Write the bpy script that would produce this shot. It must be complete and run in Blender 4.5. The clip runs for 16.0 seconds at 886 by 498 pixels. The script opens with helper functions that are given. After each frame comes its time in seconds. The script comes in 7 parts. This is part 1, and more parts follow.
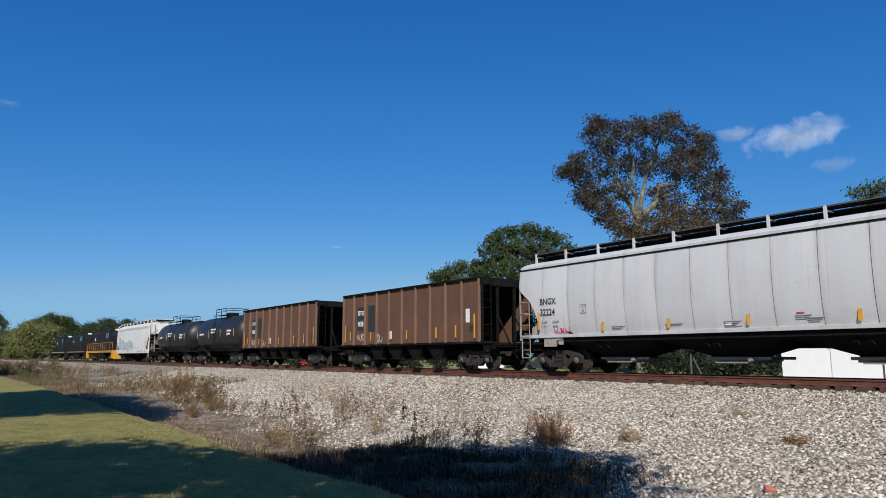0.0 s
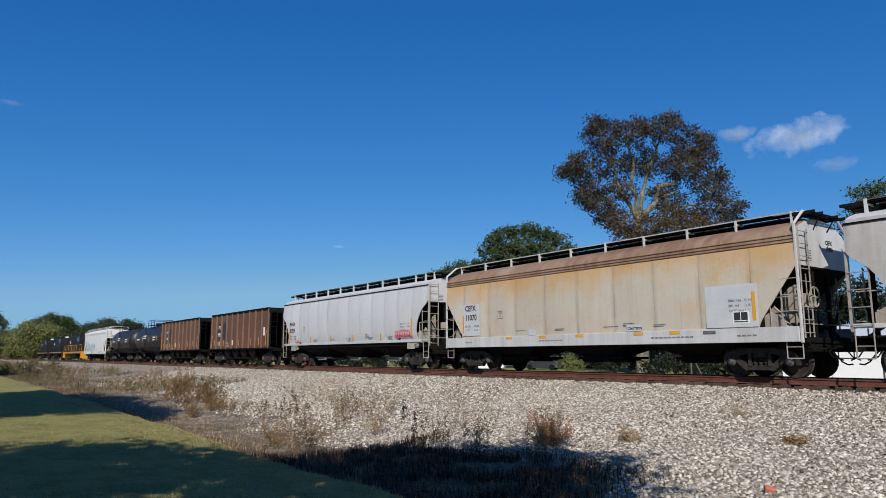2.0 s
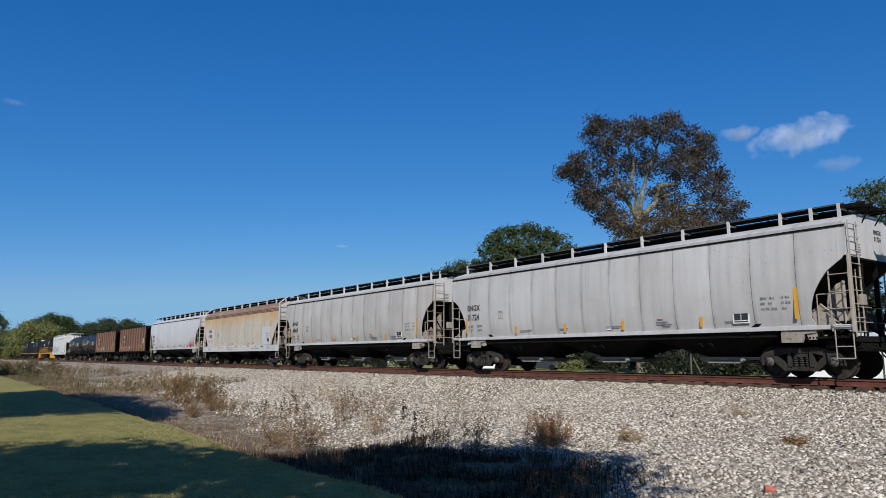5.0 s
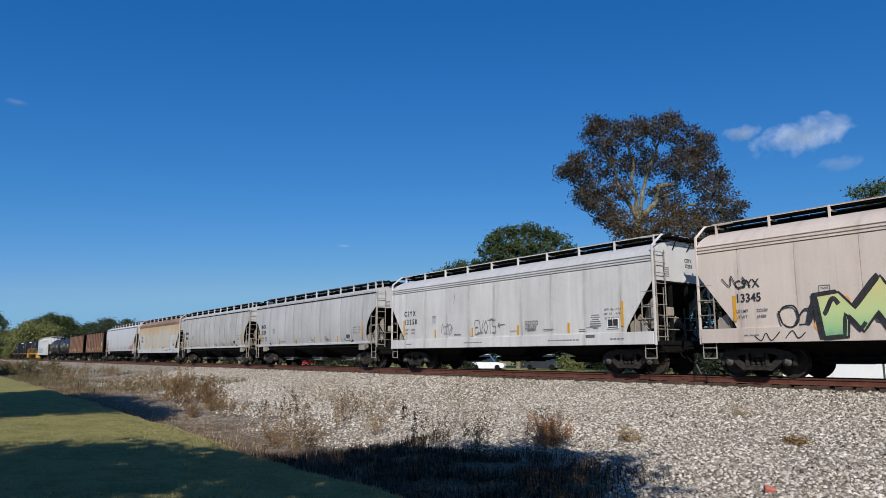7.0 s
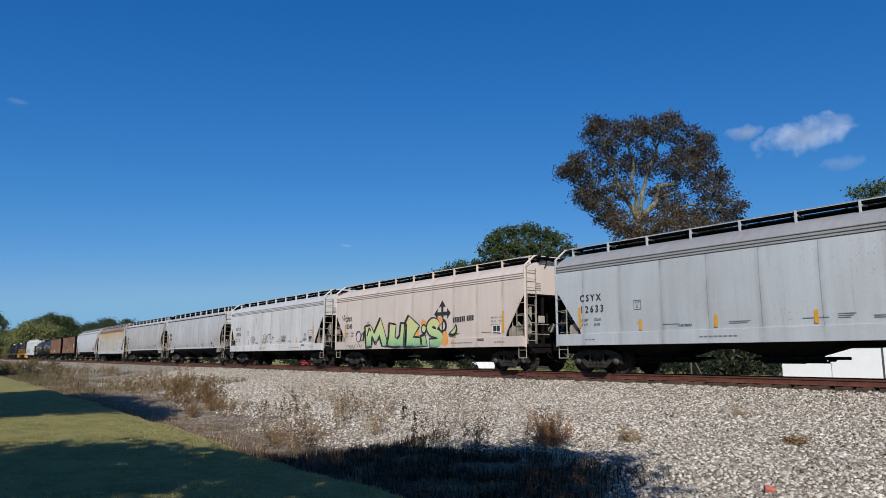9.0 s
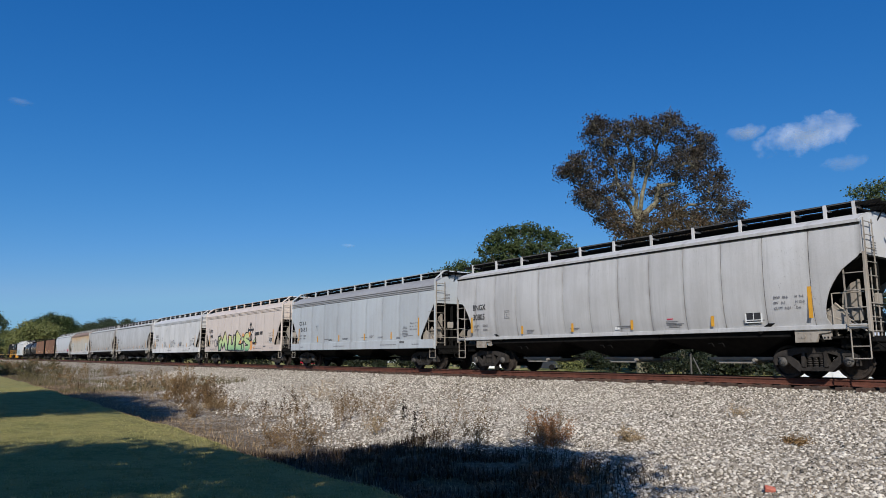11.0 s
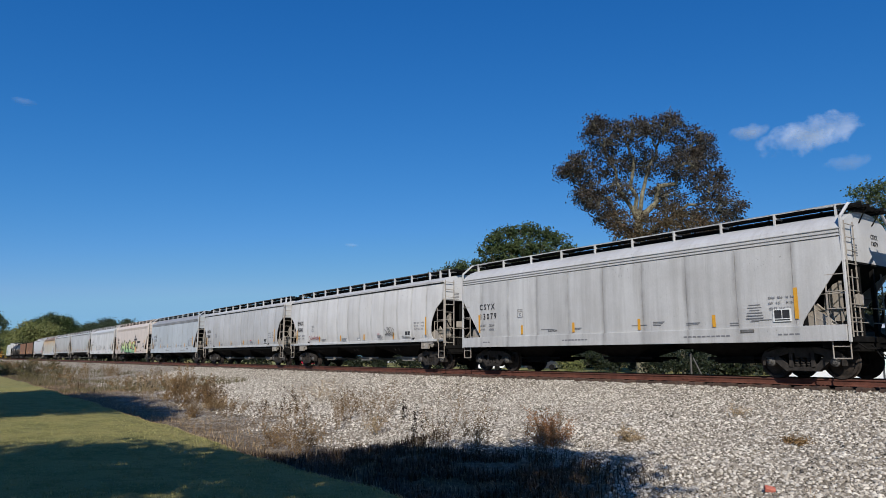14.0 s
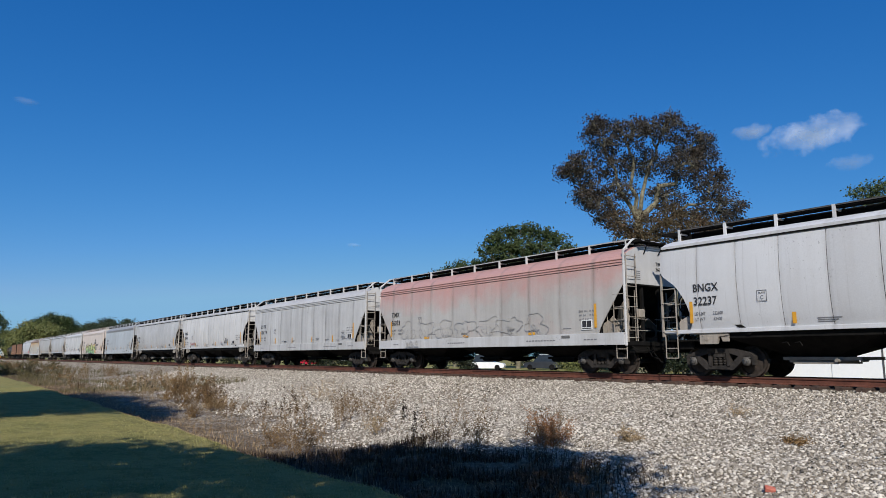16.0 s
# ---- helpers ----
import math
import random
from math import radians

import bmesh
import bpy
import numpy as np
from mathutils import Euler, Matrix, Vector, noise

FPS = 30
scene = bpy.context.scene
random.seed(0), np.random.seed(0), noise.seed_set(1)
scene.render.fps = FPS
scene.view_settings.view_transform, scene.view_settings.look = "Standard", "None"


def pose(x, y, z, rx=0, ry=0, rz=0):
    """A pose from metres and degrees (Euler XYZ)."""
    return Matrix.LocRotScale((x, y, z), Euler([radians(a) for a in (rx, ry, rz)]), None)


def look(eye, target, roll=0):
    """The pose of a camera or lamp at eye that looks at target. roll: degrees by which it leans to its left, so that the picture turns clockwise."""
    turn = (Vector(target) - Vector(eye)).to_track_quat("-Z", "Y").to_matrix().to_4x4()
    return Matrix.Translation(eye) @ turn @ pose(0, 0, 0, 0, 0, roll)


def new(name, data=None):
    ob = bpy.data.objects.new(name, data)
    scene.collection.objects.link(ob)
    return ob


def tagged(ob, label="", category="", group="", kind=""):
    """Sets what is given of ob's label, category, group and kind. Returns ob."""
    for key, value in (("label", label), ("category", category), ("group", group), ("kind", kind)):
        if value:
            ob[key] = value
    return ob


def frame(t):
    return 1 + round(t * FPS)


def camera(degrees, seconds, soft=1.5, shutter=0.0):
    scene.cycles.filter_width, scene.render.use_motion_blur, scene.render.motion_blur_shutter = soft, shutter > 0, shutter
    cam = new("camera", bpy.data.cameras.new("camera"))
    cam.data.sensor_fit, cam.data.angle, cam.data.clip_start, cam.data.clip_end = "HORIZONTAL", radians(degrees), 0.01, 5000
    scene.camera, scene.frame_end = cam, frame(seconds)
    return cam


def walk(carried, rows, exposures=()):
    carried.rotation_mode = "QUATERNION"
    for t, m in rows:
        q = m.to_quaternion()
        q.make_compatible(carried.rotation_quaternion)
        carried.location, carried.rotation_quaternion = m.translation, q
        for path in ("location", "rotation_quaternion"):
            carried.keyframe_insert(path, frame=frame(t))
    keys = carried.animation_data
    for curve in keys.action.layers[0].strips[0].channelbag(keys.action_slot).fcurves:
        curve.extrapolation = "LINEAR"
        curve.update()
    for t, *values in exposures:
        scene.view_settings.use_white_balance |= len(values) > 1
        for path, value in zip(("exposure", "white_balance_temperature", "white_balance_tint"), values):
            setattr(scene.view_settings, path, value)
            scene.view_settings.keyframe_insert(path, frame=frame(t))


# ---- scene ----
# ---- camera: stands still beside the line ----
EYE = Vector((0.0, -20.445, 0.597))
AIM = EYE + Vector((-0.7956, 0.5855, 0.1553)) * 50
cam = camera(65.754, 16.0, soft=0.6)
walk(cam, [(0.0, look(EYE, AIM)), (16.0, look(EYE, AIM))], exposures=[(0.0, 0.04, 6500, 10), (2.0, -0.02, 6480, 10), (4.2, -0.02, 6450, 10), (6.5, -0.07, 6390, 10), (9.2, -0.07, 6390, 10), (11.5, -0.05, 6390, 10), (16.0, -0.04, 6380, 10)])

# ---- light ----
SUN_AZ, SUN_EL = radians(-40), radians(34)      # azimuth in the plan from +x, elevation
SUN_DIR = Vector((math.cos(SUN_EL) * math.cos(SUN_AZ), math.cos(SUN_EL) * math.sin(SUN_AZ), math.sin(SUN_EL)))
world = bpy.data.worlds.new("world")
scene.world = world
world.use_nodes = True
wn = world.node_tree
sky = wn.nodes.new("ShaderNodeTexSky")
sky.sky_type = "NISHITA"
sky.sun_disc = False
sky.sun_elevation = SUN_EL
sky.sun_rotation = math.pi / 2 - SUN_AZ
sky.altitude = 200
sky.air_density, sky.dust_density, sky.ozone_density = 1.0, 0.3, 2.2
tint = wn.nodes.new("ShaderNodeMix")          # clear, deep autumn blue
tint.data_type, tint.blend_type = "RGBA", "MULTIPLY"
tint.inputs[0].default_value = 1.0
tint.inputs[7].default_value = (0.41, 0.86, 1.33, 1.0)
wn.links.new(sky.outputs[0], tint.inputs[6])
split, join = wn.nodes.new("ShaderNodeSeparateColor"), wn.nodes.new("ShaderNodeCombineColor")
wn.links.new(tint.outputs[2], split.inputs[0])
for k, (gain, power, most) in enumerate(((0.76, 1.7, 30.0), (1.05, 0.93, 6.2), (2.04, 0.66, 9.4))):      # deeper overhead, paler towards the horizon
    pw, gn, top = (wn.nodes.new("ShaderNodeMath") for _ in range(3))
    pw.operation, gn.operation, top.operation = "POWER", "MULTIPLY", "MINIMUM"
    pw.inputs[1].default_value, gn.inputs[1].default_value, top.inputs[1].default_value = power, gain, most
    wn.links.new(split.outputs[k], pw.inputs[0])
    wn.links.new(pw.outputs[0], gn.inputs[0])
    wn.links.new(gn.outputs[0], top.inputs[0])
    wn.links.new(top.outputs[0], join.inputs[k])
    if k == 0:
        red_top = top
    elif k == 1:                # red never passes half of the green, so the horizon stays blue-grey
        half = wn.nodes.new("ShaderNodeMath")
        half.operation, half.inputs[1].default_value = "MULTIPLY", 0.5
        wn.links.new(top.outputs[0], half.inputs[0])
        wn.links.new(half.outputs[0], red_top.inputs[1])
wn.links.new(join.outputs[0], wn.nodes["Background"].inputs[0])
wn.nodes["Background"].inputs[1].default_value = 0.075
sun = new("sun", bpy.data.lights.new("sun", "SUN"))
sun.data.energy, sun.data.angle, sun.data.color = 5.0, radians(0.53), (1.0, 0.945, 0.86)
sun.matrix_world = look(SUN_DIR * 100, (0, 0, 0))

# ---- materials ----
MATS = {}


def nodes_of(name):
    m = bpy.data.materials.new(name)
    m.use_nodes = True
    t = m.node_tree
    return m, t, t.nodes["Principled BSDF"]


def rgb(c):
    return (c[0], c[1], c[2], 1.0)


def noise_node(t, coord, scale, detail=4, rough=0.6, stretch=None):
    n = t.nodes.new("ShaderNodeTexNoise")
    n.inputs["Scale"].default_value, n.inputs["Detail"].default_value, n.inputs["Roughness"].default_value = scale, detail, rough
    if stretch:
        mp = t.nodes.new("ShaderNodeMapping")
        mp.inputs["Scale"].default_value = stretch
        t.links.new(coord, mp.inputs["Vector"])
        coord = mp.outputs[0]
    t.links.new(coord, n.inputs["Vector"])
    return n


def ramp(t, src, stops):
    r = t.nodes.new("ShaderNodeValToRGB")
    e = r.color_ramp.elements
    while len(e) < len(stops):
        e.new(0.5)
    for el, (p, c) in zip(e, stops):
        el.position, el.color = p, rgb(c) if len(c) == 3 else c
    t.links.new(src, r.inputs[0])
    return r


def mix(t, fac, a, b, kind="MIX"):
    m = t.nodes.new("ShaderNodeMix")
    m.data_type, m.blend_type = "RGBA", kind
    for sock, v in ((m.inputs[0], fac), (m.inputs[6], a), (m.inputs[7], b)):
        if isinstance(v, bpy.types.NodeSocket):
            t.links.new(v, sock)
        else:
            sock.default_value = v if isinstance(v, float) else rgb(v)
    return m.outputs[2]


def bump(t, bsdf, height, strength, dist=0.02):
    b = t.nodes.new("ShaderNodeBump")
    b.inputs["Strength"].default_value, b.inputs["Distance"].default_value = strength, dist
    t.links.new(height, b.inputs["Height"])
    t.links.new(b.outputs[0], bsdf.inputs["Normal"])


def surface(name, a, b, scale=6, rough=0.7, metal=0.0, bumps=0.15, fine=40, spread=0.5, per_object=0.0, dist=0.01, spec=0.4):
    """A two-tone surface with a coarse and a fine scale of variation."""
    if name in MATS:
        return MATS[name]
    m, t, p = nodes_of(name)
    co = t.nodes.new("ShaderNodeTexCoord").outputs["Object"]
    n1, n2 = noise_node(t, co, scale, 5), noise_node(t, co, fine, 3)
    r = ramp(t, n1.outputs[0], [(0.5 - spread * 0.4, a), (0.5 + spread * 0.4, b)])
    col = mix(t, 0.22, r.outputs[0], ramp(t, n2.outputs[0], [(0.3, (0.25, 0.25, 0.25)), (0.7, (0.8, 0.8, 0.8))]).outputs[0], "OVERLAY")
    if per_object:
        info = t.nodes.new("ShaderNodeObjectInfo")
        v = ramp(t, info.outputs["Random"], [(0, (1 - per_object,) * 3), (1, (1 + per_object,) * 3)])
        col = mix(t, 1.0, col, v.outputs[0], "MULTIPLY")
    t.links.new(col, p.inputs["Base Color"])
    p.inputs["Roughness"].default_value, p.inputs["Metallic"].default_value = rough, metal
    p.inputs["Specular IOR Level"].default_value = spec
    bump(t, p, n2.outputs[0], bumps, dist)
    MATS[name] = m
    return m


def car_paint(name, base, dirt, rust=None, rust_amount=0.0, dirt_amount=0.4, rough=0.5, top_rust=None, ref=None, seed=0, seam=None):
    """Weathered freight car paint: grime in vertical streaks, blotches, rust patches; top_rust stains the upper band of the side."""
    if ref is None:
        return (name, tuple(.9 * v for v in base), tuple(.9 * v for v in dirt), rust, rust_amount, dirt_amount, rough, top_rust)
    m, t, p = nodes_of(name)
    tc = t.nodes.new("ShaderNodeTexCoord")
    tc.object = ref
    place = tc.outputs["Object"]
    mv = t.nodes.new("ShaderNodeMapping")
    mv.inputs["Location"].default_value = (seed * 31.7, seed * 5.3, 0)
    t.links.new(place, mv.inputs["Vector"])
    geo = mv.outputs[0]
    info = t.nodes.new("ShaderNodeObjectInfo")
    streak = noise_node(t, geo, 1.0, 6, 0.65, (3.2, 1.0, 0.22))
    blot = noise_node(t, geo, 0.55, 5, 0.6)
    fine = noise_node(t, geo, 30, 3, 0.6)
    k = dirt_amount
    col = mix(t, ramp(t, streak.outputs[0], [(0.42, (0, 0, 0)), (0.78, (k, k, k))]).outputs[0], base, dirt)
    col = mix(t, ramp(t, blot.outputs[0], [(0.4, (0, 0, 0)), (0.75, (k * 0.8,) * 3)]).outputs[0], col, dirt)
    if rust:
        rn = noise_node(t, geo, 0.7, 7, 0.7, (1, 1, 0.8))
        a = rust_amount
        col = mix(t, ramp(t, rn.outputs[0], [(0.62 - 0.25 * a, (0, 0, 0)), (0.78 - 0.1 * a, (a, a, a))]).outputs[0], col, rust)
    if top_rust:
        sep = t.nodes.new("ShaderNodeSeparateXYZ")
        t.links.new(place, sep.inputs[0])
        wob = noise_node(t, geo, 0.8, 5, 0.6)
        add = t.nodes.new("ShaderNodeMath")
        add.operation = "MULTIPLY_ADD"
        add.inputs[1].default_value = 2.2
        t.links.new(wob.outputs[0], add.inputs[0])
        t.links.new(sep.outputs[2], add.inputs[2])
        mr = t.nodes.new("ShaderNodeMapRange")
        mr.inputs[1].default_value, mr.inputs[2].default_value = 3.75, 4.95
        mr.inputs[4].default_value = 0.8
        t.links.new(add.outputs[0], mr.inputs[0])
        col = mix(t, mr.outputs[0], col, top_rust)
    # fine dark runs, and flecks where loading has scuffed the paint
    runs = noise_node(t, geo, 1.0, 4, 0.6, (14.0, 1.0, 0.35))
    col = mix(t, ramp(t, runs.outputs[0], [(0.60, (0, 0, 0)), (0.78, (0.32, 0.32, 0.32))]).outputs[0], col, tuple(v * 0.5 for v in dirt))
    fleck, where = noise_node(t, geo, 17, 4, 0.75, (1.0, 1.0, 0.6)), noise_node(t, geo, 0.45, 3, 0.6, (1, 1, 1.6))
    spots = mix(t, 1.0, ramp(t, fleck.outputs[0], [(0.62, (0, 0, 0)), (0.68, (0.7, 0.7, 0.7))]).outputs[0], ramp(t, where.outputs[0], [(0.53, (0, 0, 0)), (0.62, (1, 1, 1))]).outputs[0], "MULTIPLY")
    col = mix(t, spots, col, (0.07, 0.065, 0.06))
    if seam:            # grime gathered along the welded seams
        sx = t.nodes.new("ShaderNodeSeparateXYZ")
        t.links.new(place, sx.inputs[0])
        val = sx.outputs[0]
        for op, v in (("ADD", seam[1]), ("DIVIDE", seam[0]), ("FRACT", 0), ("SUBTRACT", 0.5), ("ABSOLUTE", 0)):
            mn = t.nodes.new("ShaderNodeMath")
            mn.operation = op
            mn.inputs[1].default_value = v
            t.links.new(val, mn.inputs[0])
            val = mn.outputs[0]
        mr = t.nodes.new("ShaderNodeMapRange")
        mr.inputs[1].default_value, mr.inputs[2].default_value, mr.inputs[4].default_value = 0.41, 0.5, 0.25 + 0.8 * k
        t.links.new(val, mr.inputs[0])
        along = noise_node(t, geo, 1.0, 5, 0.65, (2.0, 1.0, 0.9))
        g1 = mix(t, 1.0, mr.outputs[0], ramp(t, along.outputs[0], [(0.35, (0.1, 0.1, 0.1)), (0.65, (1, 1, 1))]).outputs[0], "MULTIPLY")
        col = mix(t, g1, col, tuple(v * 0.62 for v in dirt))
    tone = ramp(t, info.outputs["Random"], [(0.0, (0.93, 0.93, 0.93)), (1.0, (1.05, 1.05, 1.05))])
    col = mix(t, 1.0, col, tone.outputs[0], "MULTIPLY")
    col = mix(t, 0.12, col, ramp(t, fine.outputs[0], [(0.3, (0.3, 0.3, 0.3)), (0.7, (0.75, 0.75, 0.75))]).outputs[0], "OVERLAY")
    t.links.new(col, p.inputs["Base Color"])
    p.inputs["Roughness"].default_value = rough
    p.inputs["Specular IOR Level"].default_value = 0.3
    dents = noise_node(t, geo, 1.3, 3, 0.5)
    height = dents.outputs[0]
    if seam:            # each sheet bulges a little between its seams
        sq, add = t.nodes.new("ShaderNodeMath"), t.nodes.new("ShaderNodeMath")
        sq.operation, add.operation = "MULTIPLY", "MULTIPLY_ADD"
        t.links.new(val, sq.inputs[0])
        t.links.new(val, sq.inputs[1])
        t.links.new(sq.outputs[0], add.inputs[0])
        add.inputs[1].default_value = -5.0
        t.links.new(height, add.inputs[2])
        height = add.outputs[0]
    bump(t, p, height, 0.2, 0.05)
    return m


PAINTED = {}


def painted(spec, root, seed, seam=None):
    """The paint of that kind as it has weathered on one car."""
    if not isinstance(spec, tuple):
        return spec
    key = (spec[0], root.name)
    if key not in PAINTED:
        PAINTED[key] = car_paint(*spec, ref=root, seed=seed, seam=seam)
    return PAINTED[key]


# grimy steel; also the painted-in shade of hopper slope sheets and end gear
BLACK = surface("grimy_and_shade_black_steel", (0.004, 0.004, 0.004), (0.013, 0.012, 0.011), 4, 0.85, 0.0, 0.1, spec=0.1)
TRIMDARK = surface("dull_grey_card", (0.10, 0.10, 0.10), (0.16, 0.16, 0.16), 8, 0.8)
GATE = surface("dusty_beige_gate_steel", (0.17, 0.155, 0.135), (0.30, 0.275, 0.24), 3, 0.75, 0.0, 0.1)
TRUCK = surface("brown_grey_cast_steel", (0.019, 0.017, 0.0155), (0.053, 0.046, 0.041), 5, 0.8, 0.0, 0.2, spec=0.15)
WHEEL = surface("rusty_wheel_steel", (0.02, 0.017, 0.015), (0.062, 0.048, 0.04), 7, 0.7, 0.1, 0.1, spec=0.2)
TREAD = surface("worn_rail_top", (0.12, 0.09, 0.075), (0.2, 0.15, 0.13), 3, 0.5, 0.4, 0.05)
RAIL = surface("rusty_rail_steel", (0.075, 0.026, 0.016), (0.17, 0.062, 0.04), 2.5, 0.8, 0.1, 0.2)
TIE = surface("creosoted_timber", (0.032, 0.02, 0.015), (0.12, 0.075, 0.056), 5, 0.9, 0.0, 0.4, 60, per_object=0.3)
STEEL = surface("bare_dull_steel", (0.05, 0.048, 0.045), (0.13, 0.12, 0.11), 4, 0.7, 0.1, 0.1)
ORANGE = surface("reflective_orange_tape", (0.55, 0.26, 0.02), (0.66, 0.34, 0.04), 6, 0.45, 0.0, 0.02)
INK = surface("black_stencil_paint", (0.015, 0.015, 0.017), (0.04, 0.04, 0.045), 9, 0.7, 0.0, 0.02)
WHITE = surface("white_stencil_paint", (0.6, 0.6, 0.58), (0.78, 0.78, 0.76), 9, 0.6, 0.0, 0.02)
GREYINK = surface("faded_stencil_paint", (0.13, 0.13, 0.14), (0.2, 0.2, 0.21), 9, 0.7, 0.0, 0.02)
REDPAINT = surface("red_spray_paint", (0.45, 0.02, 0.05), (0.6, 0.04, 0.09), 9, 0.6, 0.0, 0.02)


def leaf_mat(name, a, b, c, rough=0.6):
    if name in MATS:
        return MATS[name]
    m, t, p = nodes_of(name)
    g = t.nodes.new("ShaderNodeNewGeometry")
    co = t.nodes.new("ShaderNodeTexCoord").outputs["Object"]
    n = noise_node(t, co, 0.35, 4)
    col = ramp(t, g.outputs["Random Per Island"], [(0.0, a), (0.5, b), (1.0, c)])
    col = mix(t, ramp(t, n.outputs[0], [(0.35, (0, 0, 0)), (0.7, (0.6, 0.6, 0.6))]).outputs[0], col.outputs[0], c)
    t.links.new(col, p.inputs["Base Color"])
    p.inputs["Roughness"].default_value = rough
    p.inputs["Specular IOR Level"].default_value = 0.3
    MATS[name] = m
    return m


# ---- mesh helpers ----
CACHE = {}


def finish(name, bm, smooth=False):
    me = bpy.data.meshes.new(name)
    bm.normal_update()
    bm.to_mesh(me)
    bm.free()
    if smooth:
        me.polygons.foreach_set("use_smooth", [True] * len(me.polygons))
    me.materials.append(None)
    return me


def part(name, data, material, parent=None, label="", at=None, smooth=False):
    """Links a bmesh (or a shared mesh) as one mesh object under a thing or part."""
    me = data if isinstance(data, bpy.types.Mesh) else finish(name, data, smooth)
    ob = new(name, me)
    slot = ob.material_slots[0]
    slot.link = "OBJECT"
    slot.material = material
    if parent:
        ob.parent = parent
    if at is not None:
        ob.matrix_basis = at
    if label:
        tagged(ob, label)
    return ob


def shared(key, build, smooth=False):
    if key not in CACHE:
        CACHE[key] = finish(str(key).split("|")[0], build(), smooth)
    return CACHE[key]


def box(bm, c, s, m=None, bevel=0.0):
    mat = Matrix.Translation(c) @ Matrix.Diagonal((*s, 1))
    if m is not None:
        mat = m @ mat
    r = bmesh.ops.create_cube(bm, size=1.0, matrix=mat)
    if bevel:
        es = list({e for v in r["verts"] for e in v.link_edges})
        bmesh.ops.bevel(bm, geom=es, offset=bevel, segments=2, affect="EDGES", profile=0.5)


def rod(bm, p, q, r, seg=8, r2=None, caps=True):
    p, q = Vector(p), Vector(q)
    d = q - p
    m = Matrix.Translation((p + q) / 2) @ d.to_track_quat("Z", "Y").to_matrix().to_4x4()
    bmesh.ops.create_cone(bm, cap_ends=caps, segments=seg, radius1=r, radius2=r if r2 is None else r2, depth=d.length, matrix=m)


def pipe(bm, pts, r, seg=6):
    for a, b in zip(pts, pts[1:]):
        rod(bm, a, b, r, seg)


def prism(bm, outline, y0, y1, axes="xz"):
    """Extrudes an outline in the plane of two axes along the third."""
    def v3(a, b, c):
        return {"xz": (a, c, b), "yz": (c, a, b), "xy": (a, b, c)}[axes]
    lo = [bm.verts.new(v3(a, b, y0)) for a, b in outline]
    hi = [bm.verts.new(v3(a, b, y1)) for a, b in outline]
    n = len(outline)
    fs = [bm.faces.new(lo), bm.faces.new(hi[::-1])]
    for i in range(n):
        fs.append(bm.faces.new((lo[i], hi[i], hi[(i + 1) % n], lo[(i + 1) % n])))
    bmesh.ops.recalc_face_normals(bm, faces=fs)
    return fs


def loft(bm, rings, close=True, caps=True):
    vs = [[bm.verts.new(p) for p in ring] for ring in rings]
    n = len(vs[0])
    fs = []
    for a, b in zip(vs, vs[1:]):
        for i in range(n if close else n - 1):
            j = (i + 1) % n
            fs.append(bm.faces.new((a[i], a[j], b[j], b[i])))
    if caps and close:
        fs += [bm.faces.new(vs[0]), bm.faces.new(vs[-1][::-1])]
    bmesh.ops.recalc_face_normals(bm, faces=fs)


def raw(name, verts, faces, material, smooth=False):
    """A large mesh straight from arrays, as an object."""
    me = bpy.data.meshes.new(name)
    verts, faces = np.asarray(verts, dtype=np.float32), np.asarray(faces, dtype=np.int32)
    k = faces.shape[1]
    me.vertices.add(len(verts))
    me.vertices.foreach_set("co", verts.ravel())
    me.loops.add(faces.size)
    me.loops.foreach_set("vertex_index", faces.ravel())
    me.polygons.add(len(faces))
    me.polygons.foreach_set("loop_start", np.arange(0, faces.size, k, dtype=np.int32))
    me.polygons.foreach_set("loop_total", np.full(len(faces), k, dtype=np.int32))
    me.update(calc_edges=True)
    me.validate()
    if smooth:
        me.polygons.foreach_set("use_smooth", np.ones(len(faces), dtype=bool))
    me.materials.append(material)
    return me


def bm_box(c, s, bevel=0.0):
    bm = bmesh.new()
    box(bm, c, s, None, bevel)
    return bm


def text_mesh(words, height, squash=1.0):
    """Lettering as a thin mesh in the xz plane, its lower left corner at the origin; letters stand height tall."""
    key = ("text", words, height, squash)
    if key not in CACHE:
        cu = bpy.data.curves.new("lettering", "FONT")
        cu.body, cu.size, cu.resolution_u, cu.extrude, cu.offset = words, height / 0.72, 2, 0.0015, height * 0.024
        tmp = bpy.data.objects.new("lettering", cu)
        me = bpy.data.meshes.new_from_object(tmp)
        me.transform(Matrix.Rotation(math.pi / 2, 4, "X") @ Matrix.Diagonal((squash, 1, 1, 1)))
        me.materials.clear()
        me.materials.append(None)
        bpy.data.objects.remove(tmp)
        bpy.data.curves.remove(cu)
        CACHE[key] = me
    return CACHE[key]



def lettering(name, words, height, squash, material, root, m, gap=0.0):
    """A word with each letter a part of its own."""
    for k, ch in enumerate(words):
        me = text_mesh(ch, height, squash)
        so_far = text_mesh(words[:k + 1], height, squash)
        dx = max(v.co.x for v in so_far.vertices) - max(v.co.x for v in me.vertices)
        part(name, me, material, root, at=m @ pose(dx + k * gap, 0, 0))


# ---- ground ----
def smooth(a, b, v):
    k = np.clip((v - a) / (b - a), 0, 1)
    return k * k * (3 - 2 * k)


def wave(x, y, f, ph):
    return np.sin(x * f + ph + 1.7 * np.sin(y * f * 0.7 + ph * 2)) * np.cos(y * f * 1.13 - ph + 1.3 * np.sin(x * f * 0.6))


